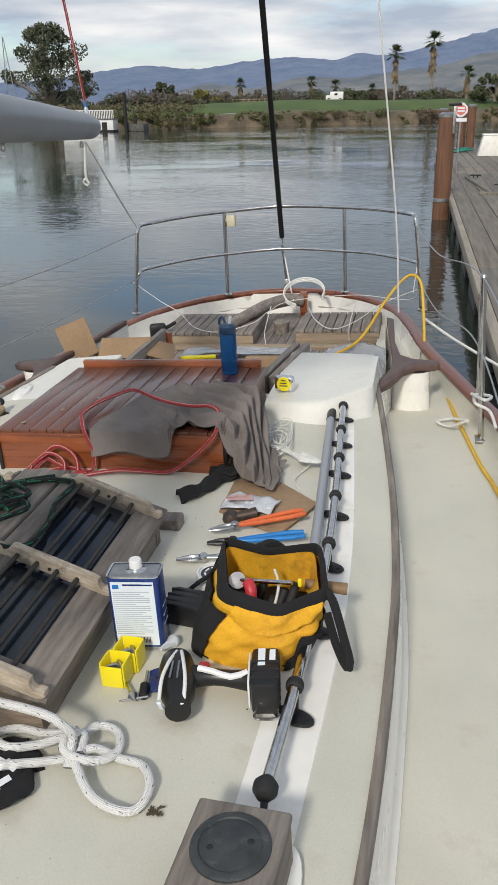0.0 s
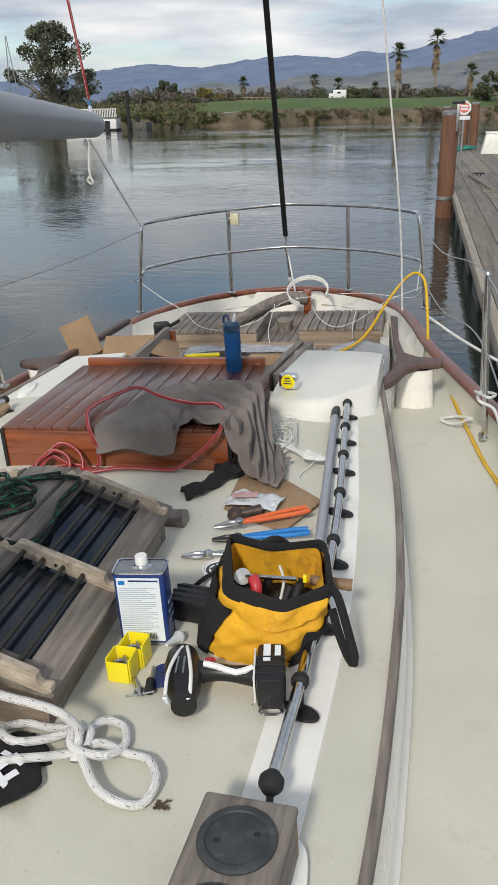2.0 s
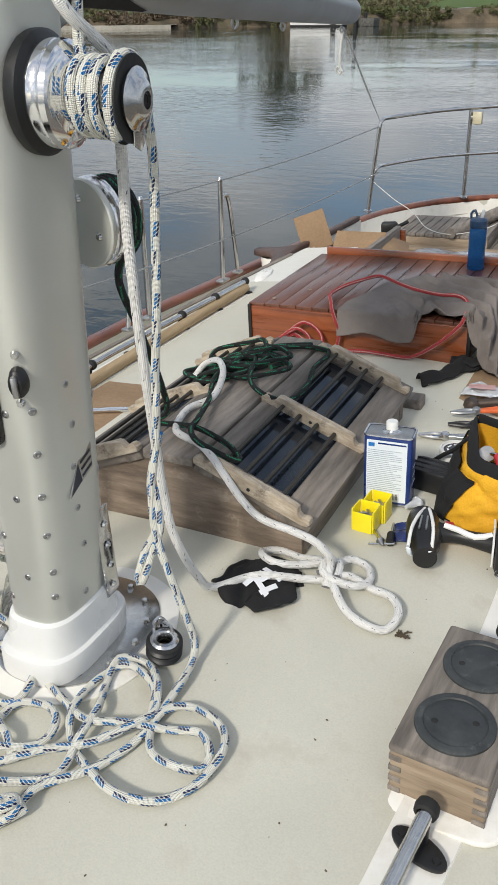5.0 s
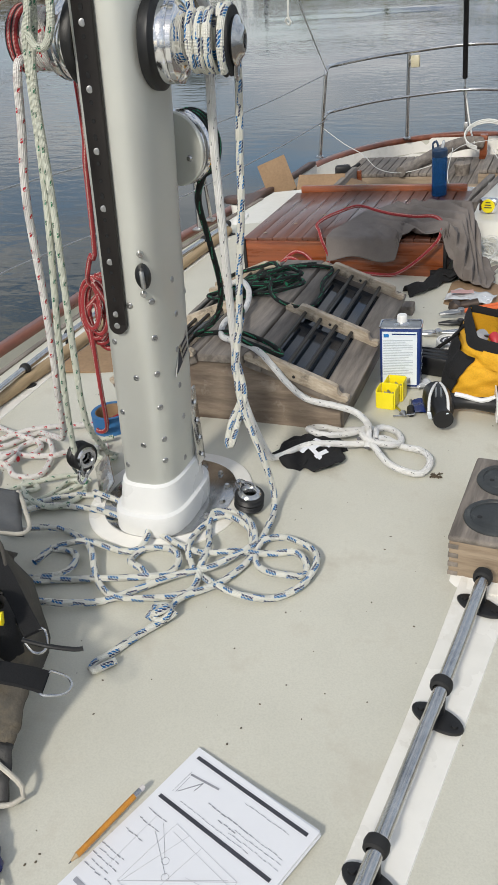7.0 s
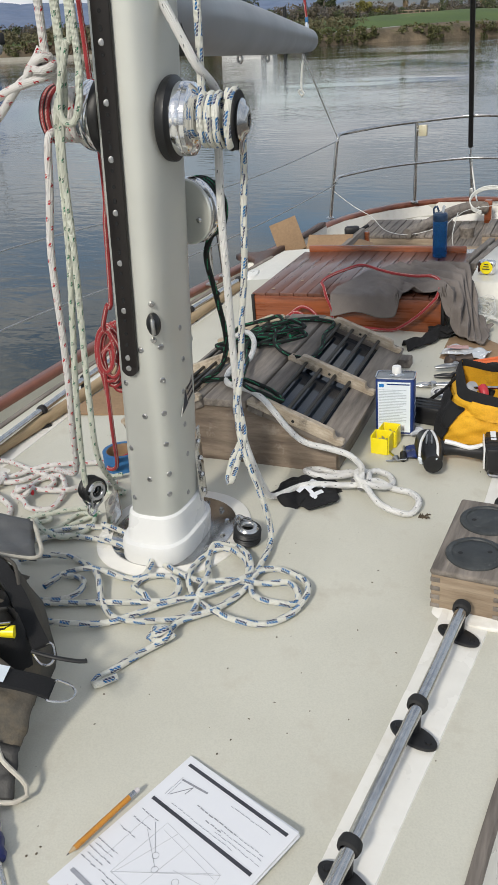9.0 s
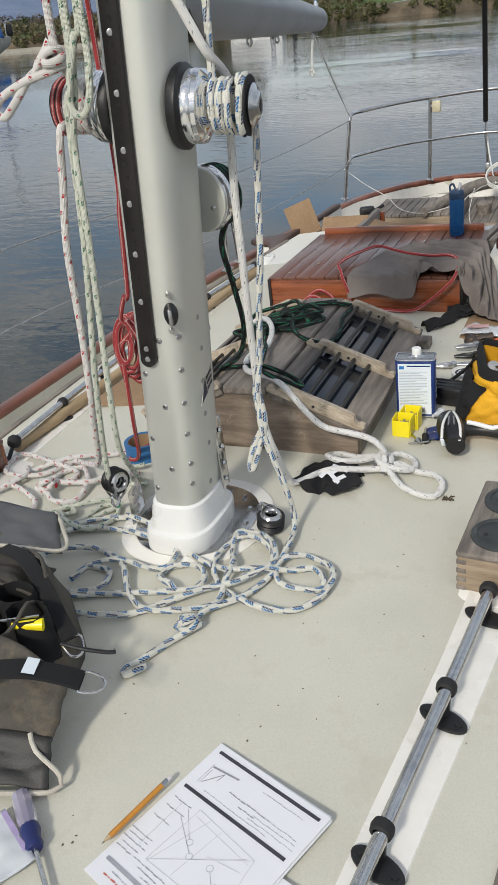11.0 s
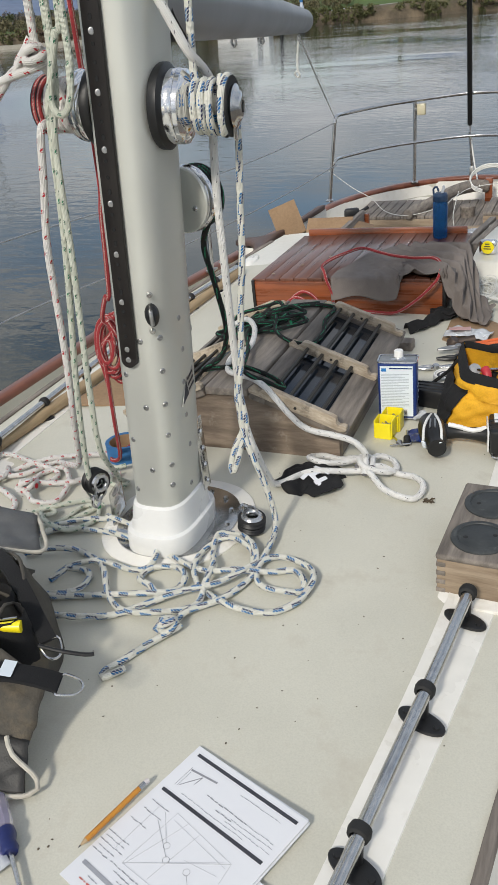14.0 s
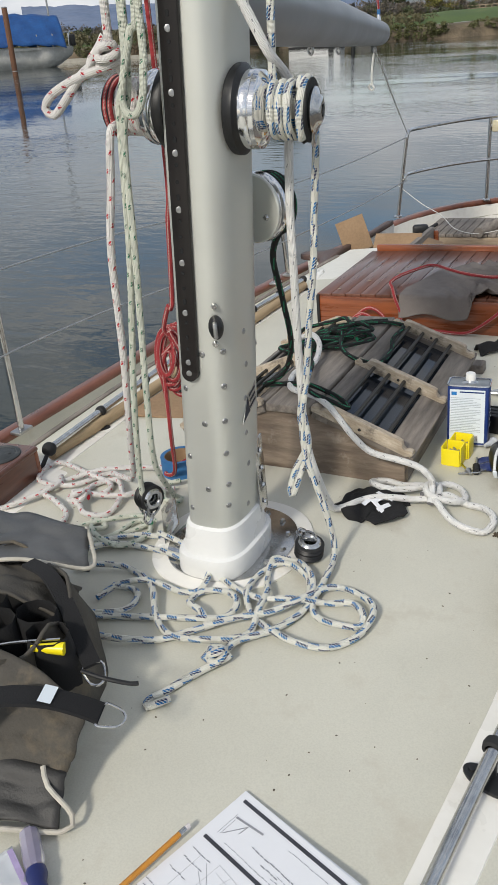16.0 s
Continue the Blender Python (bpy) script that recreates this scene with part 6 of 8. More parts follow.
for x0, y0, x1, y1 in ((0.06, 0.105, 0.175, 0.115), (0.06, 0.105, 0.055, 0.205), (0.175, 0.115, 0.055, 0.205), (0.11, 0.11, 0.10, 0.20), (0.055, 0.205, 0.165, 0.12), (0.085, 0.108, 0.058, 0.205), (0.175, 0.115, 0.19, 0.20), (0.055, 0.205, 0.19, 0.20), (0.065, 0.116, 0.172, 0.125), (0.03, 0.11, 0.03, 0.20), (0.12, 0.15, 0.17, 0.14)):
    stroke(x0, y0, x1, y1, 0.00035, INK_FAINT)
for cx, cy in ((0.085, 0.150), (0.10, 0.165), (0.135, 0.16)):
    part("drawn_ring", tube([(cx + 0.005 * math.cos(a), -cy + 0.005 * math.sin(a), TOPZ) for a in [i * 1.05 for i in range(6)]], 0.00025, 4, 0.002, closed=True), PENCIL, paper)
for x, y, w in ((0.03, 0.112, 0.035), (0.028, 0.128, 0.03), (0.026, 0.150, 0.032), (0.020, 0.182, 0.04), (0.022, 0.190, 0.036), (0.020, 0.198, 0.040), (0.024, 0.206, 0.034), (0.018, 0.214, 0.03), (0.16, 0.185, 0.04), (0.15, 0.193, 0.02), (0.17, 0.172, 0.028), (0.07, 0.213, 0.06), (0.08, 0.220, 0.05), (0.09, 0.227, 0.04), (0.175, 0.222, 0.035)):
    mark(x, y, w, 0.0024, PENCIL, 3 * math.sin(x * 90))
stroke(0.045, 0.115, 0.082, 0.148, 0.0004), stroke(0.045, 0.130, 0.098, 0.163, 0.0004), stroke(0.138, 0.163, 0.16, 0.182, 0.0004)
mark(0.05, 0.254, 0.05, 0.004, INK_RED)
mark(0.12, 0.256, 0.07, 0.004, INK_RED)
clip = part("binder_clip", box(0.026, 0.018, 0.016, 0.003, at=(0.145, -PH + 0.004, 0.0)), BLACK, paper, "small black binder clip")
for s in (-1, 1):
    part("clip_wire", tube([(0.145 + s * 0.009, -PH + 0.010, 0.009), (0.145 + s * 0.007, -PH + 0.030, 0.011), (0.145, -PH + 0.036, 0.011)], 0.0008, 6, 0.005), STEEL, clip)
pencil = thing("pencil", "orange pencil with an eraser lying on the papers", "pencil", at=pose(0, 0, crown(0.25) + 0.008))
p0, p1 = Vector((0.236, -0.752, 0.004)), Vector((0.277, -0.624, 0.003))
pdv = (p1 - p0).normalized()
part("barrel", rod(p0 + pdv * 0.014, p1 - pdv * 0.018, 0.0040, seg=6), surface("pencil_orange", (0.50, 0.20, 0.02), (0.58, 0.25, 0.03), 20, 0.4), pencil)
part("tip", rod(p0 + pdv * 0.004, p0 + pdv * 0.014, 0.0012, 0.0038, 12), POLE_WOOD, pencil)
part("lead", rod(p0, p0 + pdv * 0.004, 0.0003, 0.0012, 8), INK, pencil)
part("ferrule", rod(p1 - pdv * 0.018, p1 - pdv * 0.007, 0.0041), STEEL, pencil)
part("eraser", rod(p1 - pdv * 0.007, p1, 0.0039), surface("eraser", (0.55, 0.5, 0.5), (0.62, 0.58, 0.57), 30, 0.8), pencil)
pad = thing("note_pad", "small pad with a pencil sketch", "note pad", at=pose(0.484, -0.712, crown(0.5), 0, 0, -18))
for k in range(5):
    part("sheet", box(0.125, 0.18, 0.0014, 0.0, at=(0.0625, -0.09, 0.0015 * k)), PAPER, pad)
for x0, y0, x1, y1 in ((0.03, 0.03, 0.03, 0.05), (0.03, 0.04, 0.09, 0.043), (0.05, 0.055, 0.10, 0.06), (0.10, 0.045, 0.10, 0.075), (0.02, 0.07, 0.04, 0.10), (0.04, 0.10, 0.11, 0.085), (0.08, 0.075, 0.06, 0.15)):
    part("drawn_line", box(math.hypot(x1 - x0, y1 - y0), 0.0006, 0.0003, 0.0, at=((x0 + x1) / 2, -(y0 + y1) / 2, 0.0076), turn=pose(0, 0, 0, 0, 0, -math.degrees(math.atan2(y1 - y0, x1 - x0)))), INK, pad)
for k in range(4):
    part("text_bar", box(0.022, 0.002, 0.0003, 0.0, at=(0.045 + 0.02 * (k % 2), -0.034 - 0.014 * k, 0.0076)), INK, pad)

sd = thing("screwdriver", "screwdriver with a clear and blue handle", "screwdriver", at=pose(0, 0, crown(0.15)))
s0, s1 = Vector((0.073, -0.720, 0.016)), Vector((0.275, -0.90, 0.005))
sv = (s1 - s0).normalized()
sq = Matrix.Translation(s0) @ sv.to_track_quat("Z", "Y").to_matrix().to_4x4()
part("grip", lathe([(0, 0), (0.010, 0.001), (0.014, 0.006), (0.0145, 0.05), (0.012, 0.062), (0.0135, 0.068)], 10, sq), CLEAR_HANDLE, sd, angle=20)
part("collar", lathe([(0.0138, 0.066), (0.0145, 0.075), (0.011, 0.088), (0.013, 0.098), (0.010, 0.104), (0, 0.105)], 20, sq), surface("navy_grip", (0.008, 0.015, 0.09), (0.015, 0.025, 0.13), 15, 0.35), sd)
part("shaft", lathe([(0.0036, 0.10), (0.0036, 0.25), (0.0042, 0.262), (0.001, 0.27)], 10, sq), STEEL, sd)
bagg = thing("small_parts_bag", "clear plastic bag with grey screws", "plastic bag", at=pose(0.08, -0.83, crown(0.1), 0, 0, -30))
solid(part("film", cloth(14, 14, 0.11, 0.13, lambda x, y: (x, y, 0.010 + 0.006 * noise.noise((x * 35, y * 35, 6)))), FILM, bagg), 0.0008)
part("seal", box(0.10, 0.008, 0.002, 0.0, at=(0.0, 0.060, 0.010)), surface("lilac_seal", (0.35, 0.28, 0.48), (0.42, 0.35, 0.55), 20, 0.5), bagg)
for k in range(9):
    part("screw", rod((0.03 * math.cos(k * 2.1), -0.03 + 0.02 * math.sin(k * 1.7), 0.006), (0.03 * math.cos(k * 2.1) + 0.02, -0.03 + 0.02 * math.sin(k * 1.7 + 1), 0.007), 0.003, seg=6), STEEL_DULL, bagg)

# ---- rigger's pack ----
pack = thing("tool_backpack", "worn olive canvas tool pack with black straps and rings", "tool pack", at=pose(0, 0, crown(0.15)))


def pack_ring(f, n=36):
    cx, cy = -0.235 - 0.01 * f, -0.515 + 0.01 * f
    pts = []
    for k in range(n):
        a = 2 * math.pi * k / n
        c, s = math.cos(a), math.sin(a)
        x, y = 0.225 * math.copysign(abs(c) ** 0.75, c), 0.235 * math.copysign(abs(s) ** 0.75, s)
        g = 1.0 - 0.16 * f ** 2 + 0.10 * noise.noise((2.2 * c, 2.2 * s, 2.0 * f))
        t = radians(-38)
        pts.append((cx + (x * math.cos(t) - y * math.sin(t)) * g, cy + (x * math.sin(t) + y * math.cos(t)) * g, 0.150 * f * (1 + 0.25 * noise.noise((3 * c, 3 * s, 5)))))
    return pts


part("body", loft([pack_ring(f) for f in (0.0, 0.12, 0.35, 0.6, 0.8, 0.93, 1.0)], close=True), CANVAS, pack, angle=80)
ring = pack_ring(1.0)
PIPING = surface("pale_piping", (0.40, 0.37, 0.31), (0.52, 0.49, 0.42), 20, 0.8, bump=0.2)
part("mouth_piping", tube(ring[::2], 0.0035, 8, 0.02, closed=True), CANVAS, pack)
part("inside", prism([(-0.245 + (x + 0.245) * 0.93, -0.505 + (y + 0.505) * 0.93) for x, y, _ in ring], 0.07, 0.075, 0.0), CLOTH_BLACK, pack, "dark inside of the pack")


def flap(w, h, rows_at, lift):
    return cloth(24, 18, 1, 1, lambda x, y: tuple(Vector(rows_at[0]).lerp(Vector(rows_at[1]), x + 0.5).lerp(Vector(rows_at[2]).lerp(Vector(rows_at[3]), x + 0.5), y + 0.5) + Vector((0, 0, lift * (1 - 3.2 * x * x) + 0.012 * noise.noise((x * 5, y * 5, lift * 50))))))


f1 = part("top_flap", flap(1, 1, ((-0.36, -0.385, 0.135), (-0.12, -0.285, 0.110), (-0.46, -0.22, 0.13), (-0.215, -0.165, 0.115)), 0.02), CANVAS_GREY, pack, "grey top flap", angle=80)
solid(f1, 0.006)
part("flap_piping", tube([(-0.44, -0.33, 0.14), (-0.36, -0.385, 0.145), (-0.24, -0.335, 0.150), (-0.12, -0.285, 0.122), (-0.16, -0.22, 0.125), (-0.215, -0.165, 0.12)], 0.0042, 8), PIPING, pack)
f2 = part("side_flap", flap(1, 1, ((-0.30, -0.45, 0.150), (-0.06, -0.43, 0.110), (-0.34, -0.36, 0.125), (-0.135, -0.30, 0.08)), 0.025), CANVAS, pack, angle=80)
solid(f2, 0.005)
f3 = part("front_pocket", flap(1, 1, ((-0.17, -0.70, 0.03), (0.085, -0.655, 0.02), (-0.19, -0.55, 0.15), (0.09, -0.575, 0.10)), 0.040), CANVAS, pack, "bulging tan front pocket", angle=80)
solid(f3, 0.006)
f4 = part("lower_pocket", flap(1, 1, ((-0.15, -0.79, 0.004), (0.110, -0.70, 0.008), (-0.15, -0.68, 0.06), (0.088, -0.642, 0.05)), 0.018), MESH_DARK, pack, "dark mesh lower pocket", angle=80)
solid(f4, 0.006)
part("pocket_piping", tube([(0.059, -0.655, 0.066), (0.078, -0.672, 0.052), (0.122, -0.682, 0.024), (0.117, -0.702, 0.012), (0.03, -0.738, 0.020), (-0.08, -0.775, 0.018), (-0.15, -0.795, 0.010)], 0.004, 8), PIPING, pack)


def strap(pts, w):
    """A flat band along the points."""
    ln = glide(pts, 0.015)
    rows = []
    for k, q in enumerate(ln):
        d = (ln[min(k + 1, len(ln) - 1)] - ln[max(k - 1, 0)]).normalized()
        s = d.cross(Vector((0, 0, 1))).normalized() * w / 2
        rows.append([tuple(q - s), tuple(q - s * 0.9 + Vector((0, 0, 0.004))), tuple(q + s * 0.9 + Vector((0, 0, 0.004))), tuple(q + s)])
    return loft(rows, close=True)


def dring(end, d, w, parent):
    """A steel D-ring at the end of a strap that runs along d."""
    e, f = Vector(end), Vector((d[0], d[1], -0.25)).normalized()
    p = Vector((-d[1], d[0], 0)).normalized() * w / 2
    part("ring", tube([tuple(q) for q in (e - p - f * 0.004, e - p * 1.05 + f * 0.014, e - p * 0.7 + f * 0.030, e + f * 0.036, e + p * 0.7 + f * 0.030, e + p * 1.05 + f * 0.014, e + p - f * 0.004)], 0.0022, 8, 0.005, closed=True), STEEL, parent)


st = part("strap", strap([(-0.205, -0.345, 0.155), (-0.13, -0.375, 0.165), (-0.06, -0.42, 0.150), (0.0, -0.465, 0.122), (0.035, -0.49, 0.105)], 0.030), CLOTH_BLACK, pack, "wide black strap")
dring((0.035, -0.49, 0.105), (0.62, -0.52), 0.030, st)
st = part("strap", strap([(-0.06, -0.71, 0.14), (-0.02, -0.655, 0.165), (0.04, -0.615, 0.155), (0.09, -0.588, 0.13), (0.118, -0.578, 0.115)], 0.042), CLOTH_BLACK, pack, "wide black strap")
dring((0.118, -0.578, 0.115), (0.94, 0.28), 0.038, st)
part("tag", cloth(4, 6, 1, 1, lambda x, y: (0.052 + 0.016 * x + 0.010 * y, -0.606 + 0.008 * x - 0.032 * y, 0.1575 - 0.008 * x)), LABEL, st, "small white patch")
part("drawcord", tube([(0.05, -0.53, 0.135), (0.09, -0.525, 0.128), (0.125, -0.512, 0.118), (0.135, -0.505, 0.116)], 0.0035, 8), BLACK, pack)
snip = thing("snips", "tool with a yellow handle sticking out of the pack", "tool", at=pose(0, 0, crown(0.1)))
part("handle", tube([(-0.045, -0.528, 0.150), (-0.02, -0.520, 0.150), (0.005, -0.510, 0.148)], 0.010, 10, radii=lambda f: 0.6 + 0.5 * f), YELLOW, snip)
part("blade", tube([(-0.13, -0.565, 0.150), (-0.08, -0.535, 0.155), (-0.012, -0.497, 0.152)], 0.003, 8), STEEL, snip)
for k in range(4):
    solo("black_pouch", loft([[(0.05 * (1 - 0.25 * f) * math.cos(a * 0.7), 0.04 * (1 - 0.25 * f) * math.sin(a * 0.7), 0.09 * f + 0.02 * noise.noise((a, f, k))) for a in range(9)] for f in (0, 0.5, 0.85, 1.0)], close=True), CLOTH_BLACK, "black pouch inside the open pack", "pouch", "pouches in the pack", at=pose(-0.20 + 0.055 * k, -0.46 - 0.04 * (k % 2), 0.07), angle=80)

# grit and old stains on deck
rnd = random.Random(3)
specks = bmesh.new()
for k in range(170):
    x, y = rnd.uniform(-0.5, 0.72), rnd.uniform(-1.0, 1.35)
    s = rnd.choice((0.0006, 0.0008, 0.001, 0.0013, 0.0018))
    bmesh.ops.create_icosphere(specks, subdivisions=1, radius=s, matrix=Matrix.Translation((x, y, crown(x) + 0.0005)) @ Matrix.Diagonal((1, 1.3, 0.5, 1)))
for k in range(26):
    x, y = rnd.uniform(-0.1, 0.62), rnd.uniform(-0.95, 0.1)
    bmesh.ops.create_icosphere(specks, subdivisions=1, radius=rnd.uniform(0.001, 0.0019), matrix=Matrix.Translation((x, y, crown(x) + 0.0003)) @ Matrix.Rotation(rnd.uniform(0, 3), 4, "Z") @ Matrix.Diagonal((1, 1.6, 0.25, 1)))
solo("grit", specks, surface("grit_dark", (0.07, 0.055, 0.04), (0.16, 0.13, 0.09), 50, 0.9), "dark specks of grit on the cabin top", "grit", kind="stuff")
scrap = bmesh.new()
for k in range(14):
    a = rnd.uniform(0, 3.1)
    merge(scrap, rod((0.532 + rnd.uniform(-0.012, 0.012), 0.262 + rnd.uniform(-0.010, 0.010), crown(0.53) + 0.001), (0.532 + rnd.uniform(-0.014, 0.014), 0.262 + rnd.uniform(-0.010, 0.010), crown(0.53) + 0.004), 0.0016, seg=5))
solo("leaf_crumbs", scrap, surface("crumb_brown", (0.04, 0.03, 0.02), (0.10, 0.075, 0.045), 50, 0.9), "small dark heap of crumbs on deck", "debris")

# ---- lines ----
def on_top(pts, up=0.009):
    """Points (x, y) on the cabin top, or (x, y, height above it), with a little lift where the line crosses itself."""
    out = []
    for k, p in enumerate(pts):
        h = p[2] if len(p) > 2 else 0.004 * (k % 3)
        out.append((p[0], p[1], crown(p[0]) + up + h))
    return out


def line(name, runs, r, material, label, group=""):
    t = thing(name, label, "rope", group)
    for pts in runs:
        part("strand", tube(pts, r, 9, 0.009), material, t, angle=60)
    return t


def knot(c, s, r):
    """An overhand lump."""
    x, y, z = c
    return [(x + s * a, y + s * b, z + s * h) for a, b, h in ((-1, -0.5, 0), (-0.3, 0.4, 0.5), (0.6, 0.6, 0.6), (0.7, -0.3, 0.2), (-0.1, -0.7, 0.1), (-0.6, 0.1, 0.7), (0.1, 0.8, 0.4), (0.6, 0.1, 0.9), (0.0, -0.6, 0.8), (-0.5, -0.2, 0.3), (0.2, 0.4, 0.0), (1, 0.5, 0))]


turns_r = turns(STARBOARD_WINCH, 0.0395, 0.060, 0.0132, 10, 71)
jaw_turn = turns(STARBOARD_WINCH, 0.046, 0.119, 0.0, 5, 19)[::-1]
line("blue_flecked_halyard", [
    [(0.21, 0.05, 1.7), (0.195, 0.03, 1.07), tuple(STARBOARD_WINCH @ Vector((-0.052, 0.0, 0.062)))] + turns_r + jaw_turn + [(0.238, 0.072, 0.84), (0.231, 0.085, 0.79), (0.221, 0.088, 0.70), (0.217, 0.078, 0.60), (0.202, 0.079, 0.50), (0.19, 0.08, 0.40), (0.180, 0.064, 0.30), (0.192, 0.050, 0.22), (0.225, 0.045, 0.12)]
    + on_top([(0.236, 0.055, 0.03), (0.243, 0.03, 0.008), (0.25, -0.016), (0.247, -0.122), (0.22, -0.205), (0.169, -0.268), (0.161, -0.311, 0.004)]) + knot((0.155, -0.315, 0.014), 0.020, 0) + on_top([(0.136, -0.36, 0), (0.108, -0.417, 0), (0.093, -0.441, 0), (0.10, -0.455, 0), (0.125, -0.425, 0)]),
    [(0.192, 0.086, 0.40), (0.172, 0.076, 0.31), (0.186, 0.062, 0.25), (0.166, 0.045, 0.20), (0.158, 0.032, 0.16), (0.166, 0.030, 0.155), (0.178, 0.048, 0.20), (0.192, 0.060, 0.25), (0.182, 0.070, 0.31)],
    on_top([(0.237, -0.083), (0.212, -0.037), (0.157, -0.017), (0.125, -0.036), (0.118, -0.093), (0.129, -0.142), (0.162, -0.183), (0.22, -0.215), (0.275, -0.231), (0.326, -0.213), (0.365, -0.166), (0.371, -0.099), (0.339, -0.057), (0.287, -0.05), (0.255, -0.079), (0.256, -0.119)]
           + [(0.283, -0.151), (0.328, -0.158), (0.356, -0.141), (0.355, -0.113), (0.327, -0.091), (0.281, -0.099), (0.217, -0.125, 0.012), (0.162, -0.144, 0.012), (0.097, -0.119), (0.011, -0.086), (-0.088, -0.064), (-0.174, -0.049), (-0.246, -0.061), (-0.283, -0.099)]),
    on_top([(-0.20, -0.36), (-0.091, -0.338), (-0.033, -0.334), (0.028, -0.305), (0.081, -0.262), (0.135, -0.219, 0.012), (0.191, -0.179, 0.012), (0.23, -0.126, 0.014), (0.243, -0.082), (0.218, -0.035, 0.012), (0.177, 0.0), (0.128, -0.012), (0.139, -0.066), (0.165, -0.123, 0.014), (0.173, -0.181, 0.014), (0.177, -0.227)]
           + [(0.156, -0.26), (0.096, -0.289), (0.035, -0.284), (-0.012, -0.25), (-0.056, -0.19, 0.012), (-0.103, -0.149), (-0.167, -0.131), (-0.22, -0.144), (-0.28, -0.16)]),
    on_top([(-0.16, -0.236), (-0.142, -0.191), (-0.085, -0.166, 0.011), (0.0, -0.165), (0.031, -0.147), (0.027, -0.106, 0.012), (0.0, -0.07), (-0.08, -0.02), (-0.16, 0.0)]),
    on_top([(0.097, -0.24), (0.07, -0.218, 0.012), (0.036, -0.201), (0.027, -0.18), (0.036, -0.156), (0.083, -0.144), (0.12, -0.165, 0.012), (0.121, -0.204), (0.08, -0.235, 0.01), (-0.05, -0.262), (-0.13, -0.29)]),
    on_top([(-0.17, -0.29), (-0.083, -0.259), (-0.075, -0.216), (-0.107, -0.189), (-0.15, -0.195)]),
    on_top([(-0.16, 0.0), (-0.22, -0.02), (-0.27, -0.06), (-0.33, -0.05), (-0.40, -0.08)]),
], 0.0066, ROPE_BLUE, "white line with blue flecks, coiled loosely at the mast's foot")

line("white_halyard", [
    [(-0.02, -0.04, 1.45), (0.09, -0.025, 1.19), (0.180, -0.012, 0.998), (0.196, 0.0, 0.956), (0.200, 0.045, 0.925), (0.194, 0.080, 0.90), (0.186, 0.092, 0.86), (0.179, 0.093, 0.80), (0.173, 0.093, 0.70), (0.171, 0.095, 0.60), (0.165, 0.105, 0.50), (0.157, 0.121, 0.40), (0.151, 0.134, 0.30), (0.150, 0.140, 0.25), (0.158, 0.138, 0.19), (0.168, 0.155, 0.12), (0.172, 0.190, 0.05)]
    + on_top([(0.180, 0.222, 0.004), (0.249, 0.266, 0.022), (0.33, 0.306, 0.012), (0.366, 0.322, 0.012), (0.40, 0.345, 0.016)])
    + on_top([(0.441, 0.347), (0.487, 0.335), (0.513, 0.293), (0.503, 0.252), (0.468, 0.243), (0.425, 0.261), (0.384, 0.306, 0.018), (0.35, 0.36, 0.016), (0.325, 0.370, 0.012), (0.290, 0.378), (0.250, 0.378), (0.224, 0.362), (0.226, 0.336, 0.018), (0.262, 0.316, 0.022), (0.305, 0.336, 0.016), (0.345, 0.358, 0.020)]),
    on_top([(0.345, 0.335, 0.01), (0.365, 0.373, 0.012), (0.385, 0.405), (0.418, 0.405), (0.436, 0.361), (0.42, 0.321, 0.016), (0.387, 0.313, 0.022), (0.36, 0.32, 0.028), (0.352, 0.35, 0.03), (0.375, 0.365, 0.022), (0.385, 0.325, 0.02)]),
    on_top([(0.372, 0.30, 0.012), (0.368, 0.335, 0.032), (0.355, 0.375, 0.02), (0.362, 0.35, 0.03)]) + [(0.366, 0.34, 0.050), (0.352, 0.335, 0.072), (0.330, 0.335, 0.085), (0.29, 0.338, 0.092), (0.222, 0.345, 0.100), (0.178, 0.352, 0.130), (0.142, 0.362, 0.166), (0.105, 0.380, 0.192), (0.06, 0.410, 0.198), (0.02, 0.425, 0.198), (-0.025, 0.46, 0.195), (-0.052, 0.555, 0.193), (-0.025, 0.62, 0.198), (-0.044, 0.71, 0.215), (-0.093, 0.78, 0.218), (-0.143, 0.80, 0.195), (-0.16, 0.775, 0.170)],
], 0.0078, ROPE_WHITE, "thick white braided line with a knotted loop on deck")

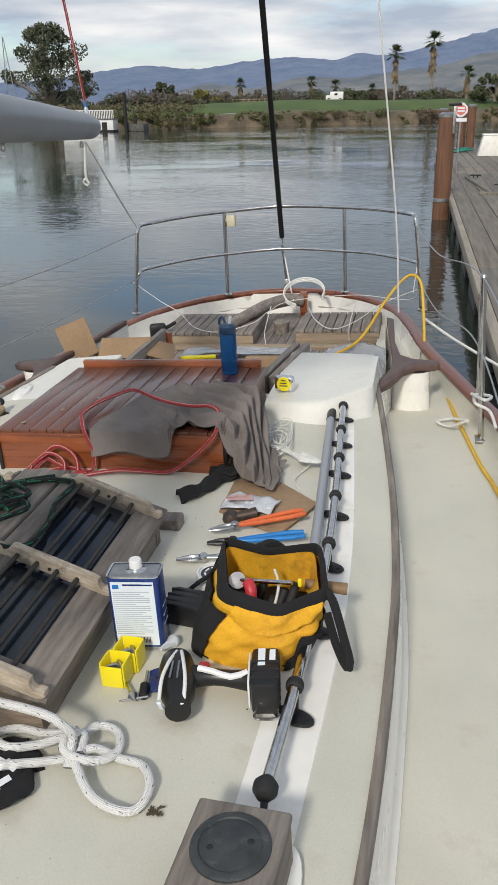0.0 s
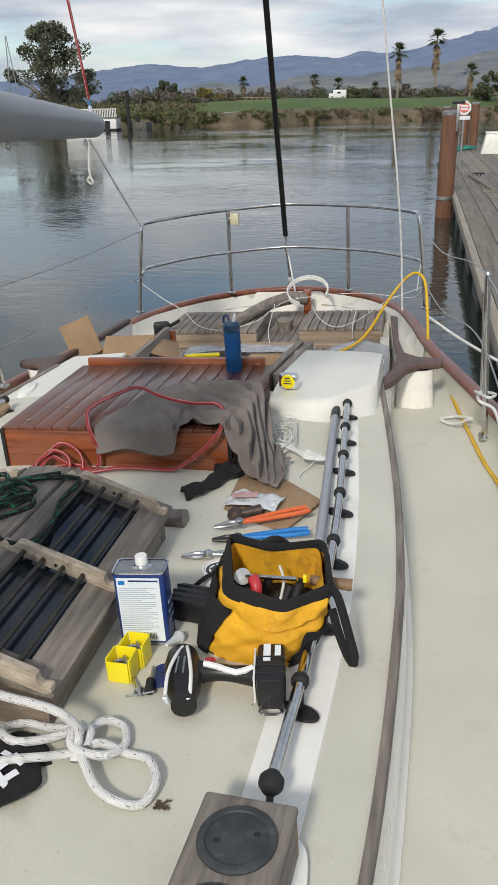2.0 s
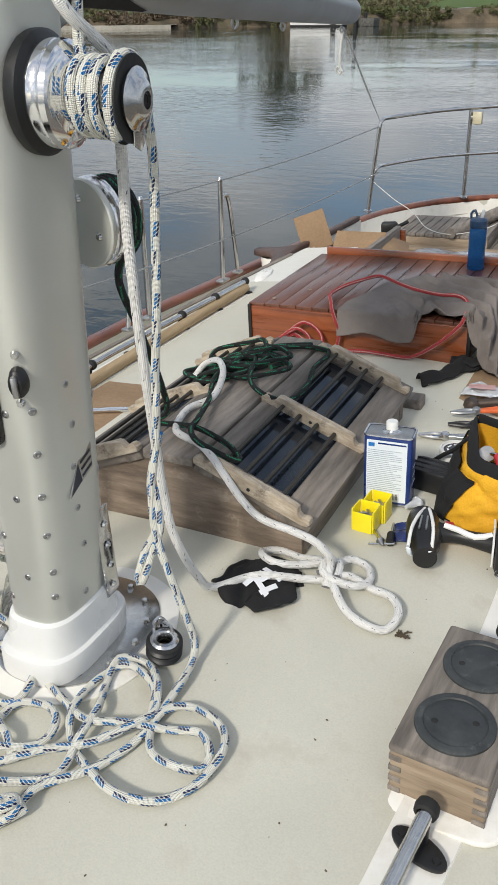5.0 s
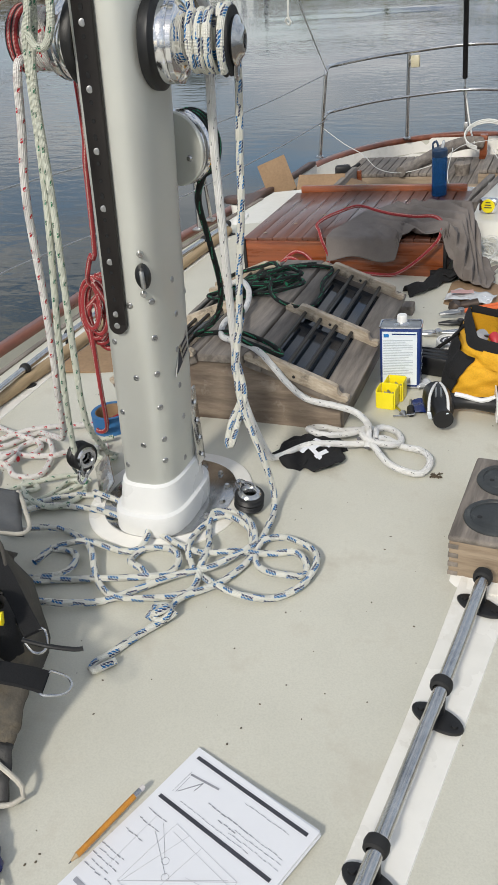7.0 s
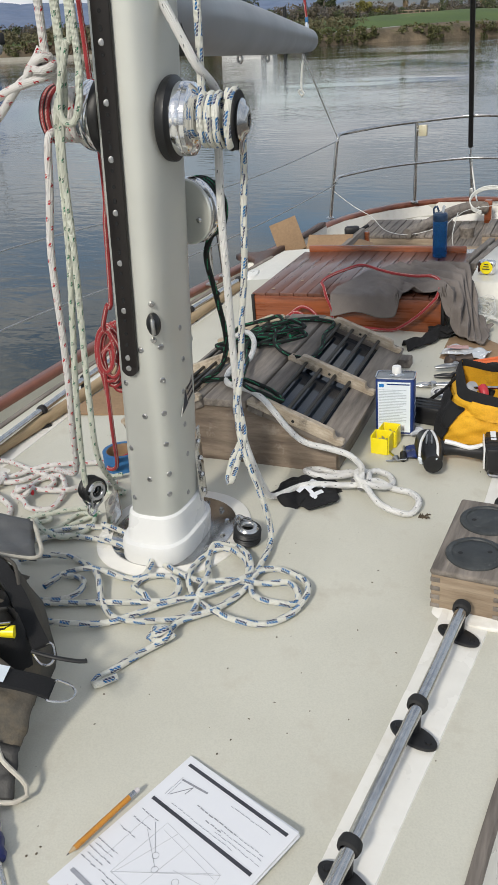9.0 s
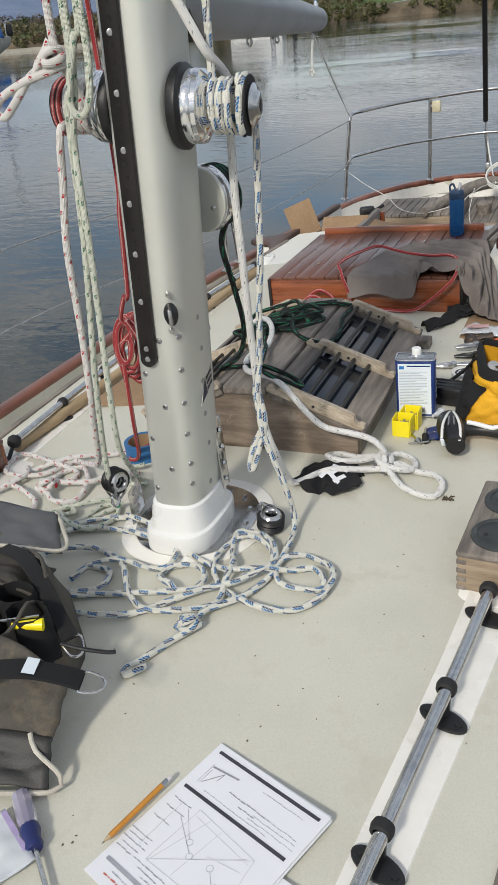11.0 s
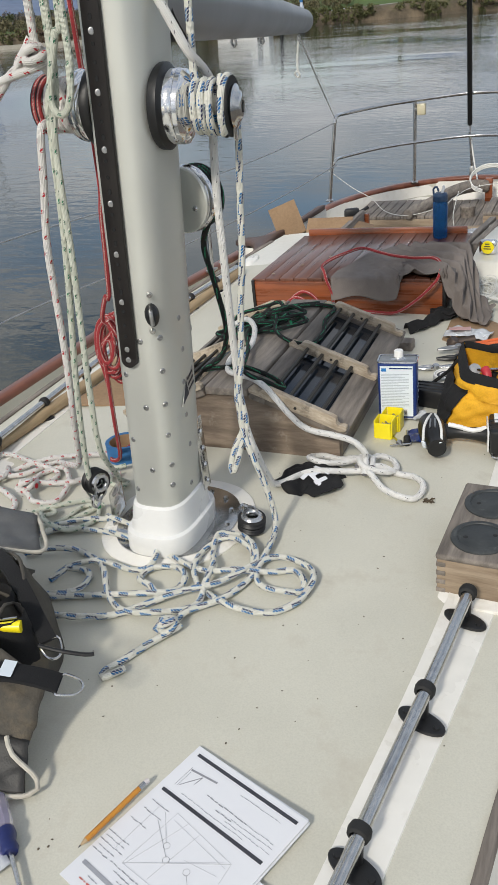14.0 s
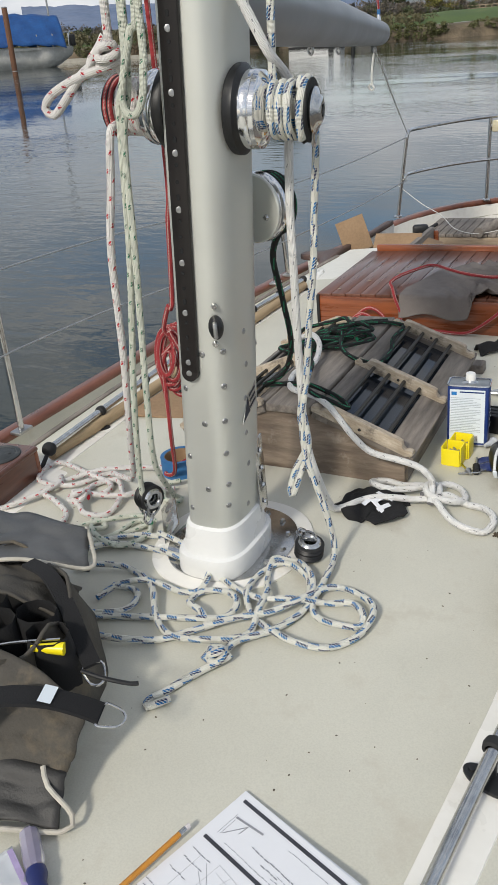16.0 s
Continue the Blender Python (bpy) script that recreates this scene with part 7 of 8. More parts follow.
rnd = random.Random(11)
tangle = []
for k in range(7):
    cx, cy, a0, rx, ry = rnd.uniform(-0.12, 0.03), rnd.uniform(0.80, 0.93), rnd.uniform(0, 6.28), rnd.uniform(0.05, 0.11), rnd.uniform(0.04, 0.08)
    tangle.append([(cx + rx * math.cos(a0 + a * 0.9) * (1 + 0.25 * math.sin(a * 1.7 + k)), cy + ry * math.sin(a0 + a * 0.9), 0.190 - 0.36 * max(0, abs(cx + rx * math.cos(a0 + a * 0.9)) - 0.06) + 0.006 * (k % 4) + 0.005 * math.sin(3 * a)) for a in range(8)])
line("dark_green_line", tangle + [
    [(0.135, 0.13, 0.66), (0.10, 0.16, 0.60), (0.085, 0.22, 0.50), (0.06, 0.30, 0.37), (-0.03, 0.44, 0.24), (-0.116, 0.50, 0.175), (-0.06, 0.48, 0.191), (0.02, 0.466, 0.202), (0.09, 0.456, 0.186), (0.128, 0.440, 0.174), (0.143, 0.420, 0.172), (0.132, 0.402, 0.182), (0.100, 0.394, 0.199), (0.058, 0.404, 0.208), (0.024, 0.44, 0.211), (0.012, 0.49, 0.210), (-0.022, 0.60, 0.202), (-0.079, 0.74, 0.196), (-0.074, 0.88, 0.196)],
    [(-0.05, 0.92, 0.198), (0.03, 0.99, 0.193), (0.085, 1.02, 0.182), (0.105, 1.01, 0.176), (0.108, 0.90, 0.178), (0.128, 0.81, 0.172), (0.122, 0.73, 0.170), (0.09, 0.695, 0.182), (0.04, 0.71, 0.192), (0.0, 0.76, 0.196), (-0.02, 0.82, 0.199)],
    [(-0.19, 0.72, 0.142), (-0.15, 0.728, 0.16), (-0.11, 0.82, 0.180), (-0.09, 0.92, 0.190), (-0.02, 0.97, 0.196), (0.05, 1.03, 0.188)],
], 0.0062, ROPE_DARK, "dark green and black line tangled on the skylight")

line("red_white_line", [
    [(-0.244, 1.403, 0.004), (-0.234, 1.462, 0.023), (-0.159, 1.462, 0.084), (-0.101, 1.462, 0.053), (-0.086, 1.426, 0.004), (-0.110, 1.366, 0.004), (-0.190, 1.383, 0.004)],
    [(-0.250, 1.391, 0.009), (-0.242, 1.450, 0.022), (-0.182, 1.450, 0.065), (-0.136, 1.450, 0.043), (-0.124, 1.414, 0.009), (-0.143, 1.354, 0.009), (-0.207, 1.371, 0.009), (-0.242, 1.450, 0.022), (-0.182, 1.450, 0.065)],
    on_top([(-0.29, 1.38), (-0.235, 1.43), (-0.215, 1.455, 0.02), (-0.195, 1.462, 0.035), (-0.165, 1.455, 0.025), (-0.125, 1.44), (-0.15, 1.41), (-0.19, 1.42), (-0.14, 1.455), (-0.085, 1.46), (-0.06, 1.43), (-0.10, 1.40), (-0.16, 1.40), (-0.21, 1.38)]),
    on_top([(-0.18, 1.385), (-0.12, 1.40), (-0.07, 1.43), (-0.048, 1.458)]) + [(-0.038, 1.466, 0.063), (-0.06, 1.468, 0.125), (-0.078, 1.50, 0.150), (-0.106, 1.57, 0.150), (-0.095, 1.66, 0.152), (-0.041, 1.715, 0.165), (0.012, 1.73, 0.175), (0.097, 1.655, 0.178), (0.167, 1.607, 0.178), (0.248, 1.571, 0.18), (0.309, 1.565, 0.182), (0.345, 1.53, 0.172), (0.350, 1.462, 0.145), (0.33, 1.452, 0.115), (0.28, 1.455, 0.065), (0.22, 1.46, 0.02)]
    + on_top([(0.178, 1.46), (0.10, 1.455), (0.023, 1.44), (-0.08, 1.41), (-0.16, 1.37)]),
], 0.0060, ROPE_STRIPE, "red and white striped line across the hatch")
line("red_white_halyard", [
    [(-0.077, 0.12, 1.6), (-0.087, 0.12, 0.828), (-0.102, 0.12, 0.667), (-0.119, 0.12, 0.506), (-0.135, 0.13, 0.50), (-0.15, 0.13, 0.465), (-0.16, 0.14, 0.44), (-0.145, 0.15, 0.42), (-0.16, 0.15, 0.40), (-0.196, 0.15, 0.365), (-0.19, 0.15, 0.33), (-0.165, 0.15, 0.345), (-0.16, 0.15, 0.39), (-0.18, 0.15, 0.375), (-0.187, 0.15, 0.285), (-0.199, 0.16, 0.17), (-0.26, 0.24, 0.03), (-0.30, 0.26, 0.012), (-0.28, 0.36, 0.008), (-0.20, 0.45, 0.01)],
    [(-0.15, 0.14, 0.44), (-0.13, 0.15, 0.38), (-0.145, 0.15, 0.33), (-0.165, 0.15, 0.31), (-0.15, 0.16, 0.35), (-0.175, 0.16, 0.39), (-0.20, 0.16, 0.36), (-0.195, 0.16, 0.27), (-0.206, 0.17, 0.16), (-0.27, 0.26, 0.03)],
] + [[(-0.168 + 0.010 * math.sin(2 * k) + (0.020 + 0.005 * k) * math.cos(a), 0.145 + 0.008 * k + 0.01 * math.sin(a), 0.385 - 0.006 * k + (0.045 + 0.009 * k) * math.sin(a)) for a in [0.6 * i + 0.4 * k for i in range(12)]] for k in range(5)], 0.0052, ROPE_STRIPE, "bundle of red and white line hanging beside the mast")

turns_l = turns(PORT_WINCH, 0.040, 0.061, 0.0132, 10, 71)
red_turns = turns(PORT_WINCH, 0.046, 0.120, 0.0, 0, 21)
line("red_line_on_winch", [red_turns, turns(PORT_WINCH, 0.044, 0.112, 0.0, 0, 21)], 0.0048, ROPE_STRIPE, "red line wound round the port winch")
line("red_flecked_halyard", [
    [(-0.01, -0.07, 1.9), (-0.037, -0.075, 1.05), (-0.044, -0.08, 1.0)] + knot((-0.045, -0.08, 0.965), 0.024, 0) + [(-0.05, -0.09, 0.955), (-0.10, -0.09, 0.945), (-0.155, -0.09, 0.925), (-0.176, -0.09, 0.905), (-0.160, -0.09, 0.893), (-0.13, -0.09, 0.915), (-0.09, -0.085, 0.952), (-0.05, -0.08, 0.965), (-0.035, -0.06, 0.95)]
    + turns_l + [(-0.071, -0.06, 0.865), (-0.085, -0.07, 0.77), (-0.10, -0.08, 0.66), (-0.11, -0.08, 0.50), (-0.12, -0.08, 0.387), (-0.145, -0.06, 0.29), (-0.22, 0.02, 0.14), (-0.38, 0.18, 0.03)]
    + on_top([(-0.47, 0.237), (-0.522, 0.158), (-0.615, 0.147), (-0.675, 0.20), (-0.664, 0.267), (-0.531, 0.22), (-0.426, 0.186), (-0.412, 0.13), (-0.448, 0.119), (-0.47, 0.173), (-0.42, 0.204), (-0.354, 0.133), (-0.34, 0.053), (-0.395, 0.036), (-0.43, 0.06, 0.01)]) + knot((-0.445, 0.08, 0.012), 0.022, 0),
    on_top([(-0.24, 0.20), (-0.32, 0.157), (-0.346, 0.121, 0.012), (-0.425, 0.112, 0.012), (-0.47, 0.14)]),
    on_top([(-0.32, 0.30), (-0.381, 0.279), (-0.485, 0.233, 0.012), (-0.572, 0.175), (-0.584, 0.109), (-0.516, 0.07), (-0.451, 0.033), (-0.429, -0.028), (-0.489, -0.059), (-0.57, -0.10)]),
    on_top([(-0.60, 0.20), (-0.56, 0.14, 0.012), (-0.60, 0.06), (-0.65, 0.02), (-0.70, -0.04)]),
], 0.0072, ROPE_RED, "white line with red flecks from the port winch to deck")
line("green_flecked_halyard", [
    [(0.01, -0.09, 1.9), (0.002, -0.09, 1.05), (-0.029, -0.09, 0.888), (-0.054, -0.09, 0.66), (-0.10, -0.085, 0.39), (-0.138, -0.06, 0.20), (-0.158, -0.035, 0.10)],
    [(0.025, -0.10, 1.9), (0.012, -0.10, 1.05), (-0.022, -0.10, 0.845), (-0.039, -0.095, 0.66), (-0.067, -0.09, 0.393), (-0.095, -0.06, 0.23), (-0.15, 0.06, 0.09), (-0.21, 0.15, 0.02)]
    + on_top([(-0.198, 0.165), (-0.195, 0.14), (-0.225, 0.135), (-0.257, 0.176), (-0.27, 0.21), (-0.24, 0.23)]),
    [(0.052, -0.11, 1.5), (0.043, -0.112, 1.06), (0.028, -0.115, 1.0), (0.008, -0.117, 0.945), (-0.002, -0.117, 0.908), (0.006, -0.117, 0.888), (0.022, -0.117, 0.888), (0.036, -0.117, 0.910), (0.043, -0.115, 0.95), (0.047, -0.112, 1.02), (0.058, -0.11, 1.5)],
    on_top([(-0.60, -0.14), (-0.53, -0.111), (-0.421, -0.038), (-0.35, -0.04), (-0.323, -0.081), (-0.261, -0.037), (-0.251, 0.041), (-0.20, 0.03, 0.01)]),
    on_top([(-0.42, -0.12), (-0.36, -0.06, 0.012), (-0.30, -0.01), (-0.36, 0.02), (-0.30, -0.05, 0.014), (-0.22, -0.07), (-0.19, 0.0), (-0.24, 0.06), (-0.33, 0.0, 0.012), (-0.40, -0.05)]),
    on_top([(-0.45, -0.16), (-0.38, -0.11), (-0.30, -0.11), (-0.25, -0.02), (-0.20, 0.05)]),
], 0.0062, ROPE_GREEN, "cream line with green flecks hanging at the mast")

# blocks at the mast's foot


def block(at, label):
    b = thing("turning_block", label, "block", "turning blocks", at=at)
    for z in (-0.009, 0.009):
        part("sheave", lathe([(0.012, z - 0.008), (0.033, z - 0.008), (0.035, z - 0.005), (0.030, z), (0.035, z + 0.005), (0.033, z + 0.008), (0.012, z + 0.008)], 32), BLACK, b)
    for s in (-1, 1):
        m = pose(0, 0, 0) if s > 0 else pose(0, 0, 0, 180, 0, 0)
        part("cheek", lathe([(0.013, 0.0185), (0.030, 0.0185), (0.034, 0.0165), (0.034, 0.0150)], 32, m), RUBBER, b)
        part("bearing_ring", lathe([(0.0125, 0.004), (0.0140, 0.0215), (0.0165, 0.0240), (0.0235, 0.0235), (0.0275, 0.019)], 28, m), STEEL, b)
        for q in (-1, 1):
            part("strap", tube([(q * 0.018, 0.004, s * 0.021), (q * 0.016, 0.028, s * 0.020), (q * 0.006, 0.048, s * 0.012)], 0.0035, 8), STEEL, b)
    part("shackle", tube([(-0.008, 0.044, 0), (-0.012, 0.06, 0), (0.0, 0.074, 0), (0.012, 0.06, 0), (0.008, 0.044, 0)], 0.0038, 8, 0.006), STEEL, b)
    part("pin", rod((0, 0.048, -0.014), (0, 0.048, 0.014), 0.005), STEEL, b)
    return b


block(pose(0.188, 0.036, 0.024, 8, 6, 40) @ Matrix.Scale(0.88, 4), "black and steel turning block lying on deck")
block(pose(-0.147, -0.03, 0.128, 90, 0, 68) @ pose(0, 0, 0, 0, 0, 168) @ Matrix.Scale(0.85, 4), "black and steel turning block standing in line")
solo("pad_eye", tube([(0.135, 0.085, 0.006), (0.15, 0.08, 0.03), (0.165, 0.07, 0.03), (0.16, 0.06, 0.006)], 0.004, 8, 0.006), STEEL, "bent steel eye on the mast ring", "pad eye")
roll = thing("blue_tape_roll", "roll of blue masking tape on deck", "tape", at=pose(-0.283, 0.305, crown(0.28)))
part("tape", lathe([(0.040, 0), (0.050, 0), (0.050, 0.048), (0.040, 0.048), (0.040, 0)], 36), BLUE_TAPE, roll)
part("core", lathe([(0.0385, 0.001), (0.0398, 0.001), (0.0398, 0.047), (0.0385, 0.047), (0.0385, 0.001)], 36), CARD, roll)

# hose, warps and cords forward
line("yellow_hose", [[(0.30, 3.42, -0.25), (0.44, 3.46, -0.22), (0.60, 3.62, -0.17), (0.73, 3.78, 0.0), (0.82, 3.86, 0.10), (0.88, 3.86, 0.13), (0.925, 3.80, 0.09), (0.94, 3.66, -0.04), (0.945, 3.5, -0.15), (0.945, 3.3, -0.245), (1.03, 3.05, -0.255), (1.085, 2.634, -0.256), (1.145, 2.193, -0.257), (1.19, 1.947, -0.257), (1.235, 1.5, -0.257), (1.25, 1.1, -0.257), (1.26, 0.4, -0.257), (1.26, -1.0, -0.257)]], 0.0076, HOSE, "yellow hose looped over the lifeline and along the side deck")
line("white_line_coil", [[(0.17 + 0.135 * math.cos(a), 4.60 + 0.10 * math.sin(a), -0.12 + 0.07 * math.sin(a) + 0.01 * k) for a in [i * 0.6 - 0.4 for i in range(9)]] for k in range(3)] + [[(-0.005, 4.92, 0.10), (0.02, 4.88, -0.02), (0.06, 4.75, -0.12), (0.10, 4.6, -0.16)]], 0.0055, CORD, "coil of white line hung behind the bow")
line("pale_cord", [
    [(-0.86, 4.2, 0.06), (-0.70, 4.2, -0.06), (-0.55, 4.12, -0.12), (-0.42, 3.98, -0.18), (-0.25, 3.90, -0.19), (-0.05, 3.95, -0.15), (0.0, 4.2, -0.14), (0.1, 4.5, -0.14), (0.5, 4.6, -0.13), (0.85, 4.3, -0.10), (0.92, 4.2, 0.0)],
    [(0.26, 4.15, -0.11), (0.32, 4.0, -0.15), (0.42, 3.95, -0.19), (0.55, 4.0, -0.16), (0.70, 4.2, -0.10), (0.9, 4.2, -0.02)],
    [(0.0, 4.3, -0.13), (0.02, 3.95, -0.20), (0.04, 3.86, -0.26)], [(0.53, 4.4, -0.12), (0.52, 3.98, -0.17), (0.52, 3.94, -0.26)],
    [(0.90, 4.2, 0.12), (0.89, 4.18, 0.05), (0.88, 4.16, -0.03)],
], 0.0024, CORD, "thin pale cords strung across the foredeck")
line("spring_line", [[(0.95, 4.0, -0.15), (1.15, 3.7, -0.22), (1.5, 3.2, -0.30), (2.0, 2.9, -0.45)]], 0.008, CORD, "white mooring line from bow to dock")
line("stanchion_lashing", [[(1.12, 2.41, -0.06), (1.16, 2.28, -0.04), (1.19, 2.38, -0.06), (1.14, 2.46, -0.08), (1.13, 2.33, -0.07), (1.18, 2.30, -0.09), (1.20, 2.23, -0.13)], [(1.11, 2.48, -0.20), (1.05, 2.55, -0.25), (1.0, 2.62, -0.256), (1.06, 2.64, -0.25), (1.12, 2.54, -0.22)]], 0.006, CORD, "white lashing tied round the stanchion")

# ---- dock ----
DOCK_TOP = -0.70
DOCK_WOOD = surface("dock_planks", (0.13, 0.115, 0.095), (0.27, 0.24, 0.20), 2.5, 0.85, bump=0.5, fine=22, stretch=(6, 0.35, 1), vary=0.25, deep=0.006)
PILE_WOOD = surface("piling_wood", (0.085, 0.038, 0.020), (0.19, 0.09, 0.048), 3, 0.8, bump=0.5, fine=25, stretch=(5, 5, 0.4), deep=0.006)
CONCRETE = surface("concrete_side", (0.05, 0.05, 0.047), (0.15, 0.145, 0.13), 4, 0.9, bump=0.6, fine=18, stain=((0.03, 0.035, 0.025), 3), deep=0.01)
dock = thing("dock", "weathered plank floating dock beside the boat", "dock", kind="structure", boat=False)
n_d = 16
for k in range(n_d):
    x = 1.62 + 0.30 * k
    for a, b in ((-6.0, 9.0), (9.02, 24.0), (24.02, 40.5)):
        me = mesh_of(box(0.288, b - a, 0.05, 0.004, at=(0, (a + b) / 2, 0)), "plank")
        part("plank", me, DOCK_WOOD, dock, at=pose(x + 0.145, 0, DOCK_TOP - 0.05 + 0.004 * math.sin(k * 2.3 + a)))
part("edge_beam", box(0.09, 46.5, 0.16, 0.008, at=(1.565, 17.25, DOCK_TOP - 0.145)), surface("edge_timber", (0.24, 0.21, 0.17), (0.36, 0.32, 0.26), 3, 0.8, bump=0.4, fine=20, stretch=(4, 0.4, 4)), dock, "paler edge timber")
part("float", box(4.8, 46, 0.62, 0.02, at=(4.05, 17.0, WATER - 0.32)), CONCRETE, dock, "dark wet concrete float")
for k in range(20):
    part("fender_board", box(0.05, 1.2, 0.36, 0.01, at=(1.60, -4.0 + 2.2 * k, WATER - 0.02)), CONCRETE, dock)


def piling(x, y, top, r, label):
    p = thing("piling", label, "piling", "dock pilings", boat=False)
    part("shaft", lathe([(r * 0.98, WATER - 1.5), (r, WATER), (r * 0.98, top - 0.02), (r * 0.93, top), (0, top)], 28, pose(x, y, 0)), PILE_WOOD, p)
    part("band", lathe([(r * 1.0, 0.0), (r * 1.06, 0.01), (r * 1.06, 0.07), (r * 1.0, 0.08)], 28, pose(x, y, DOCK_TOP - 0.10)), STEEL_DULL, p, "pale metal band")
    part("cap", lathe([(r * 1.0, 0), (r * 1.02, 0.06), (r * 0.6, 0.10), (0, 0.10)], 28, pose(x, y, top - 0.05)), STEEL_DULL, p, "grey cap sheet")
    return p


p = piling(1.37, 17.3, 0.90, 0.175, "thick brown timber piling at the dock edge")
br = part("bracket", box(0.05, 0.05, 0.55, 0.005, at=(1.50, 17.1, 0.55)), STEEL_DULL, p, "steel bracket with a lamp head")
part("arm", box(0.25, 0.08, 0.06, 0.01, at=(1.50, 17.1, 1.06)), BLACK, br)
piling(2.72, 41.0, 1.0, 0.19, "brown timber piling at the dock's end")
piling(1.78, 39.0, 1.0, 0.19, "brown timber piling at the dock's end")
piling(3.12, 40.7, 1.15, 0.19, "brown timber piling at the dock's end")
sign = thing("dock_sign", "small octagonal red and white sign on a piling", "sign", boat=False)
part("plate", prism([(0.2 * math.cos(math.pi / 8 + a * math.pi / 4), 0.2 * math.sin(math.pi / 8 + a * math.pi / 4)) for a in range(8)], 0, 0.01, 0.0, pose(1.95, 25, 0.98, 90, 0, 0)), PAPER, sign)
part("red_disc", lathe([(0, 0.012), (0.15, 0.012), (0.15, 0.0)], 8, pose(1.95, 25, 0.98, 90, 0, 0)), surface("sign_red", (0.6, 0.16, 0.13), (0.66, 0.2, 0.16), 8, 0.5), sign)
for k in range(2):
    part("text_bar", box(0.2, 0.005, 0.05, 0.0, at=(1.95, 24.985, 0.92 + 0.08 * k)), PAPER, sign)
part("lower_plate", box(0.36, 0.01, 0.10, 0.0, at=(1.95, 25, 0.66)), PAPER, sign)
part("post", rod((1.95, 25.03, DOCK_TOP), (1.95, 25.03, 1.2), 0.03), STEEL_DULL, sign)
dbx = thing("dock_box", "white dock box with a sloping front", "dock box", boat=False)
part("body", prism([(-0.5, 0), (0.5, 0), (0.4, 0.75), (-0.35, 0.75)], -0.4, 0.4, 0.03, pose(3.55, 33.5, DOCK_TOP, 90, 0, 0)), GELCOAT, dbx)
part("lid", box(0.78, 0.82, 0.05, 0.02, at=(3.57, 33.5, DOCK_TOP + 0.75)), GELCOAT, dbx)
tk = thing("outboard_motor", "black outboard motor with tank standing on the dock", "motor", boat=False)
part("cowl", lathe([(0, 0.75), (0.2, 0.7), (0.26, 0.45), (0.22, 0.1), (0.18, 0.0)], 16, pose(4.25, 33.2, DOCK_TOP)), BLACK, tk)
part("handle", tube([(4.15, 33.2, DOCK_TOP + 0.7), (4.2, 33.2, DOCK_TOP + 1.4), (4.45, 33.2, DOCK_TOP + 1.5)], 0.03, 8, 0.1), BLACK, tk)
line_me = join_meshes([tube([(2.1 + 0.2 * k + 0.35 * math.cos(a), 36.5 + 0.9 * math.sin(a), DOCK_TOP + 0.03 + 0.03 * k) for a in [i * 0.8 for i in range(8)]], 0.035, 8, 0.1, closed=True) for k in range(4)])
solo("green_rope_coil", line_me, surface("green_net", (0.02, 0.16, 0.12), (0.03, 0.24, 0.18), 6, 0.8), "coil of green rope on the dock", "rope", boat=False)
for a, b, c in ((2.35, 22.5, 80), (2.75, 19.5, 84), (3.0, 12.0, 80)):
    solo("dock_cleat", merge(merge(box(0.05, 0.3, 0.03, 0.01, at=(0, 0, 0.05)), rod((0, -0.05, 0), (0, -0.05, 0.06), 0.018)), rod((0, 0.05, 0), (0, 0.05, 0.06), 0.018)), RUBBER, "dark metal mooring cleat on the dock", "cleat", "dock cleats", at=pose(a, b, DOCK_TOP, 0, 0, c), boat=False)
solo("dock_timber", merge(box(0.06, 4.5, 0.06, 0.01, at=(2.25, 20.0, DOCK_TOP), turn=pose(0, 0, 0, 0, 0, 4)), box(0.9, 0.07, 0.06, 0.01, at=(2.6, 17.8, DOCK_TOP))), DOCK_WOOD, "loose timber strips lying on the dock", "timber", boat=False)

# ---- trees ----
def foliage(name, dark, light):
    m, n, l, b = nodes_of(name)
    g = n.new("ShaderNodeNewGeometry")
    col = tone(n, l, g.outputs["Random Per Island"], [(0.1, dark), (0.9, light)])
    l.new(col, b.inputs["Base Color"])
    b.inputs["Roughness"].default_value = 0.8
    return m


LEAF = foliage("leaves_eucalyptus", (0.042, 0.052, 0.030), (0.135, 0.145, 0.09))
LEAF_OAK = foliage("leaves_oak", (0.045, 0.056, 0.026), (0.105, 0.12, 0.055))
LEAF_YELLOW = foliage("leaves_willow", (0.09, 0.085, 0.02), (0.22, 0.20, 0.05))
LEAF_BROWN = foliage("leaves_dry", (0.080, 0.066, 0.046), (0.165, 0.135, 0.098))
PALM = foliage("palm_fronds", (0.03, 0.042, 0.014), (0.09, 0.11, 0.04))
PALM_DRY = foliage("palm_skirt", (0.13, 0.09, 0.05), (0.26, 0.19, 0.11))
BARK = surface("bark_pale", (0.14, 0.115, 0.09), (0.34, 0.29, 0.24), 0.8, 0.9, bump=0.4, fine=4, deep=0.03)


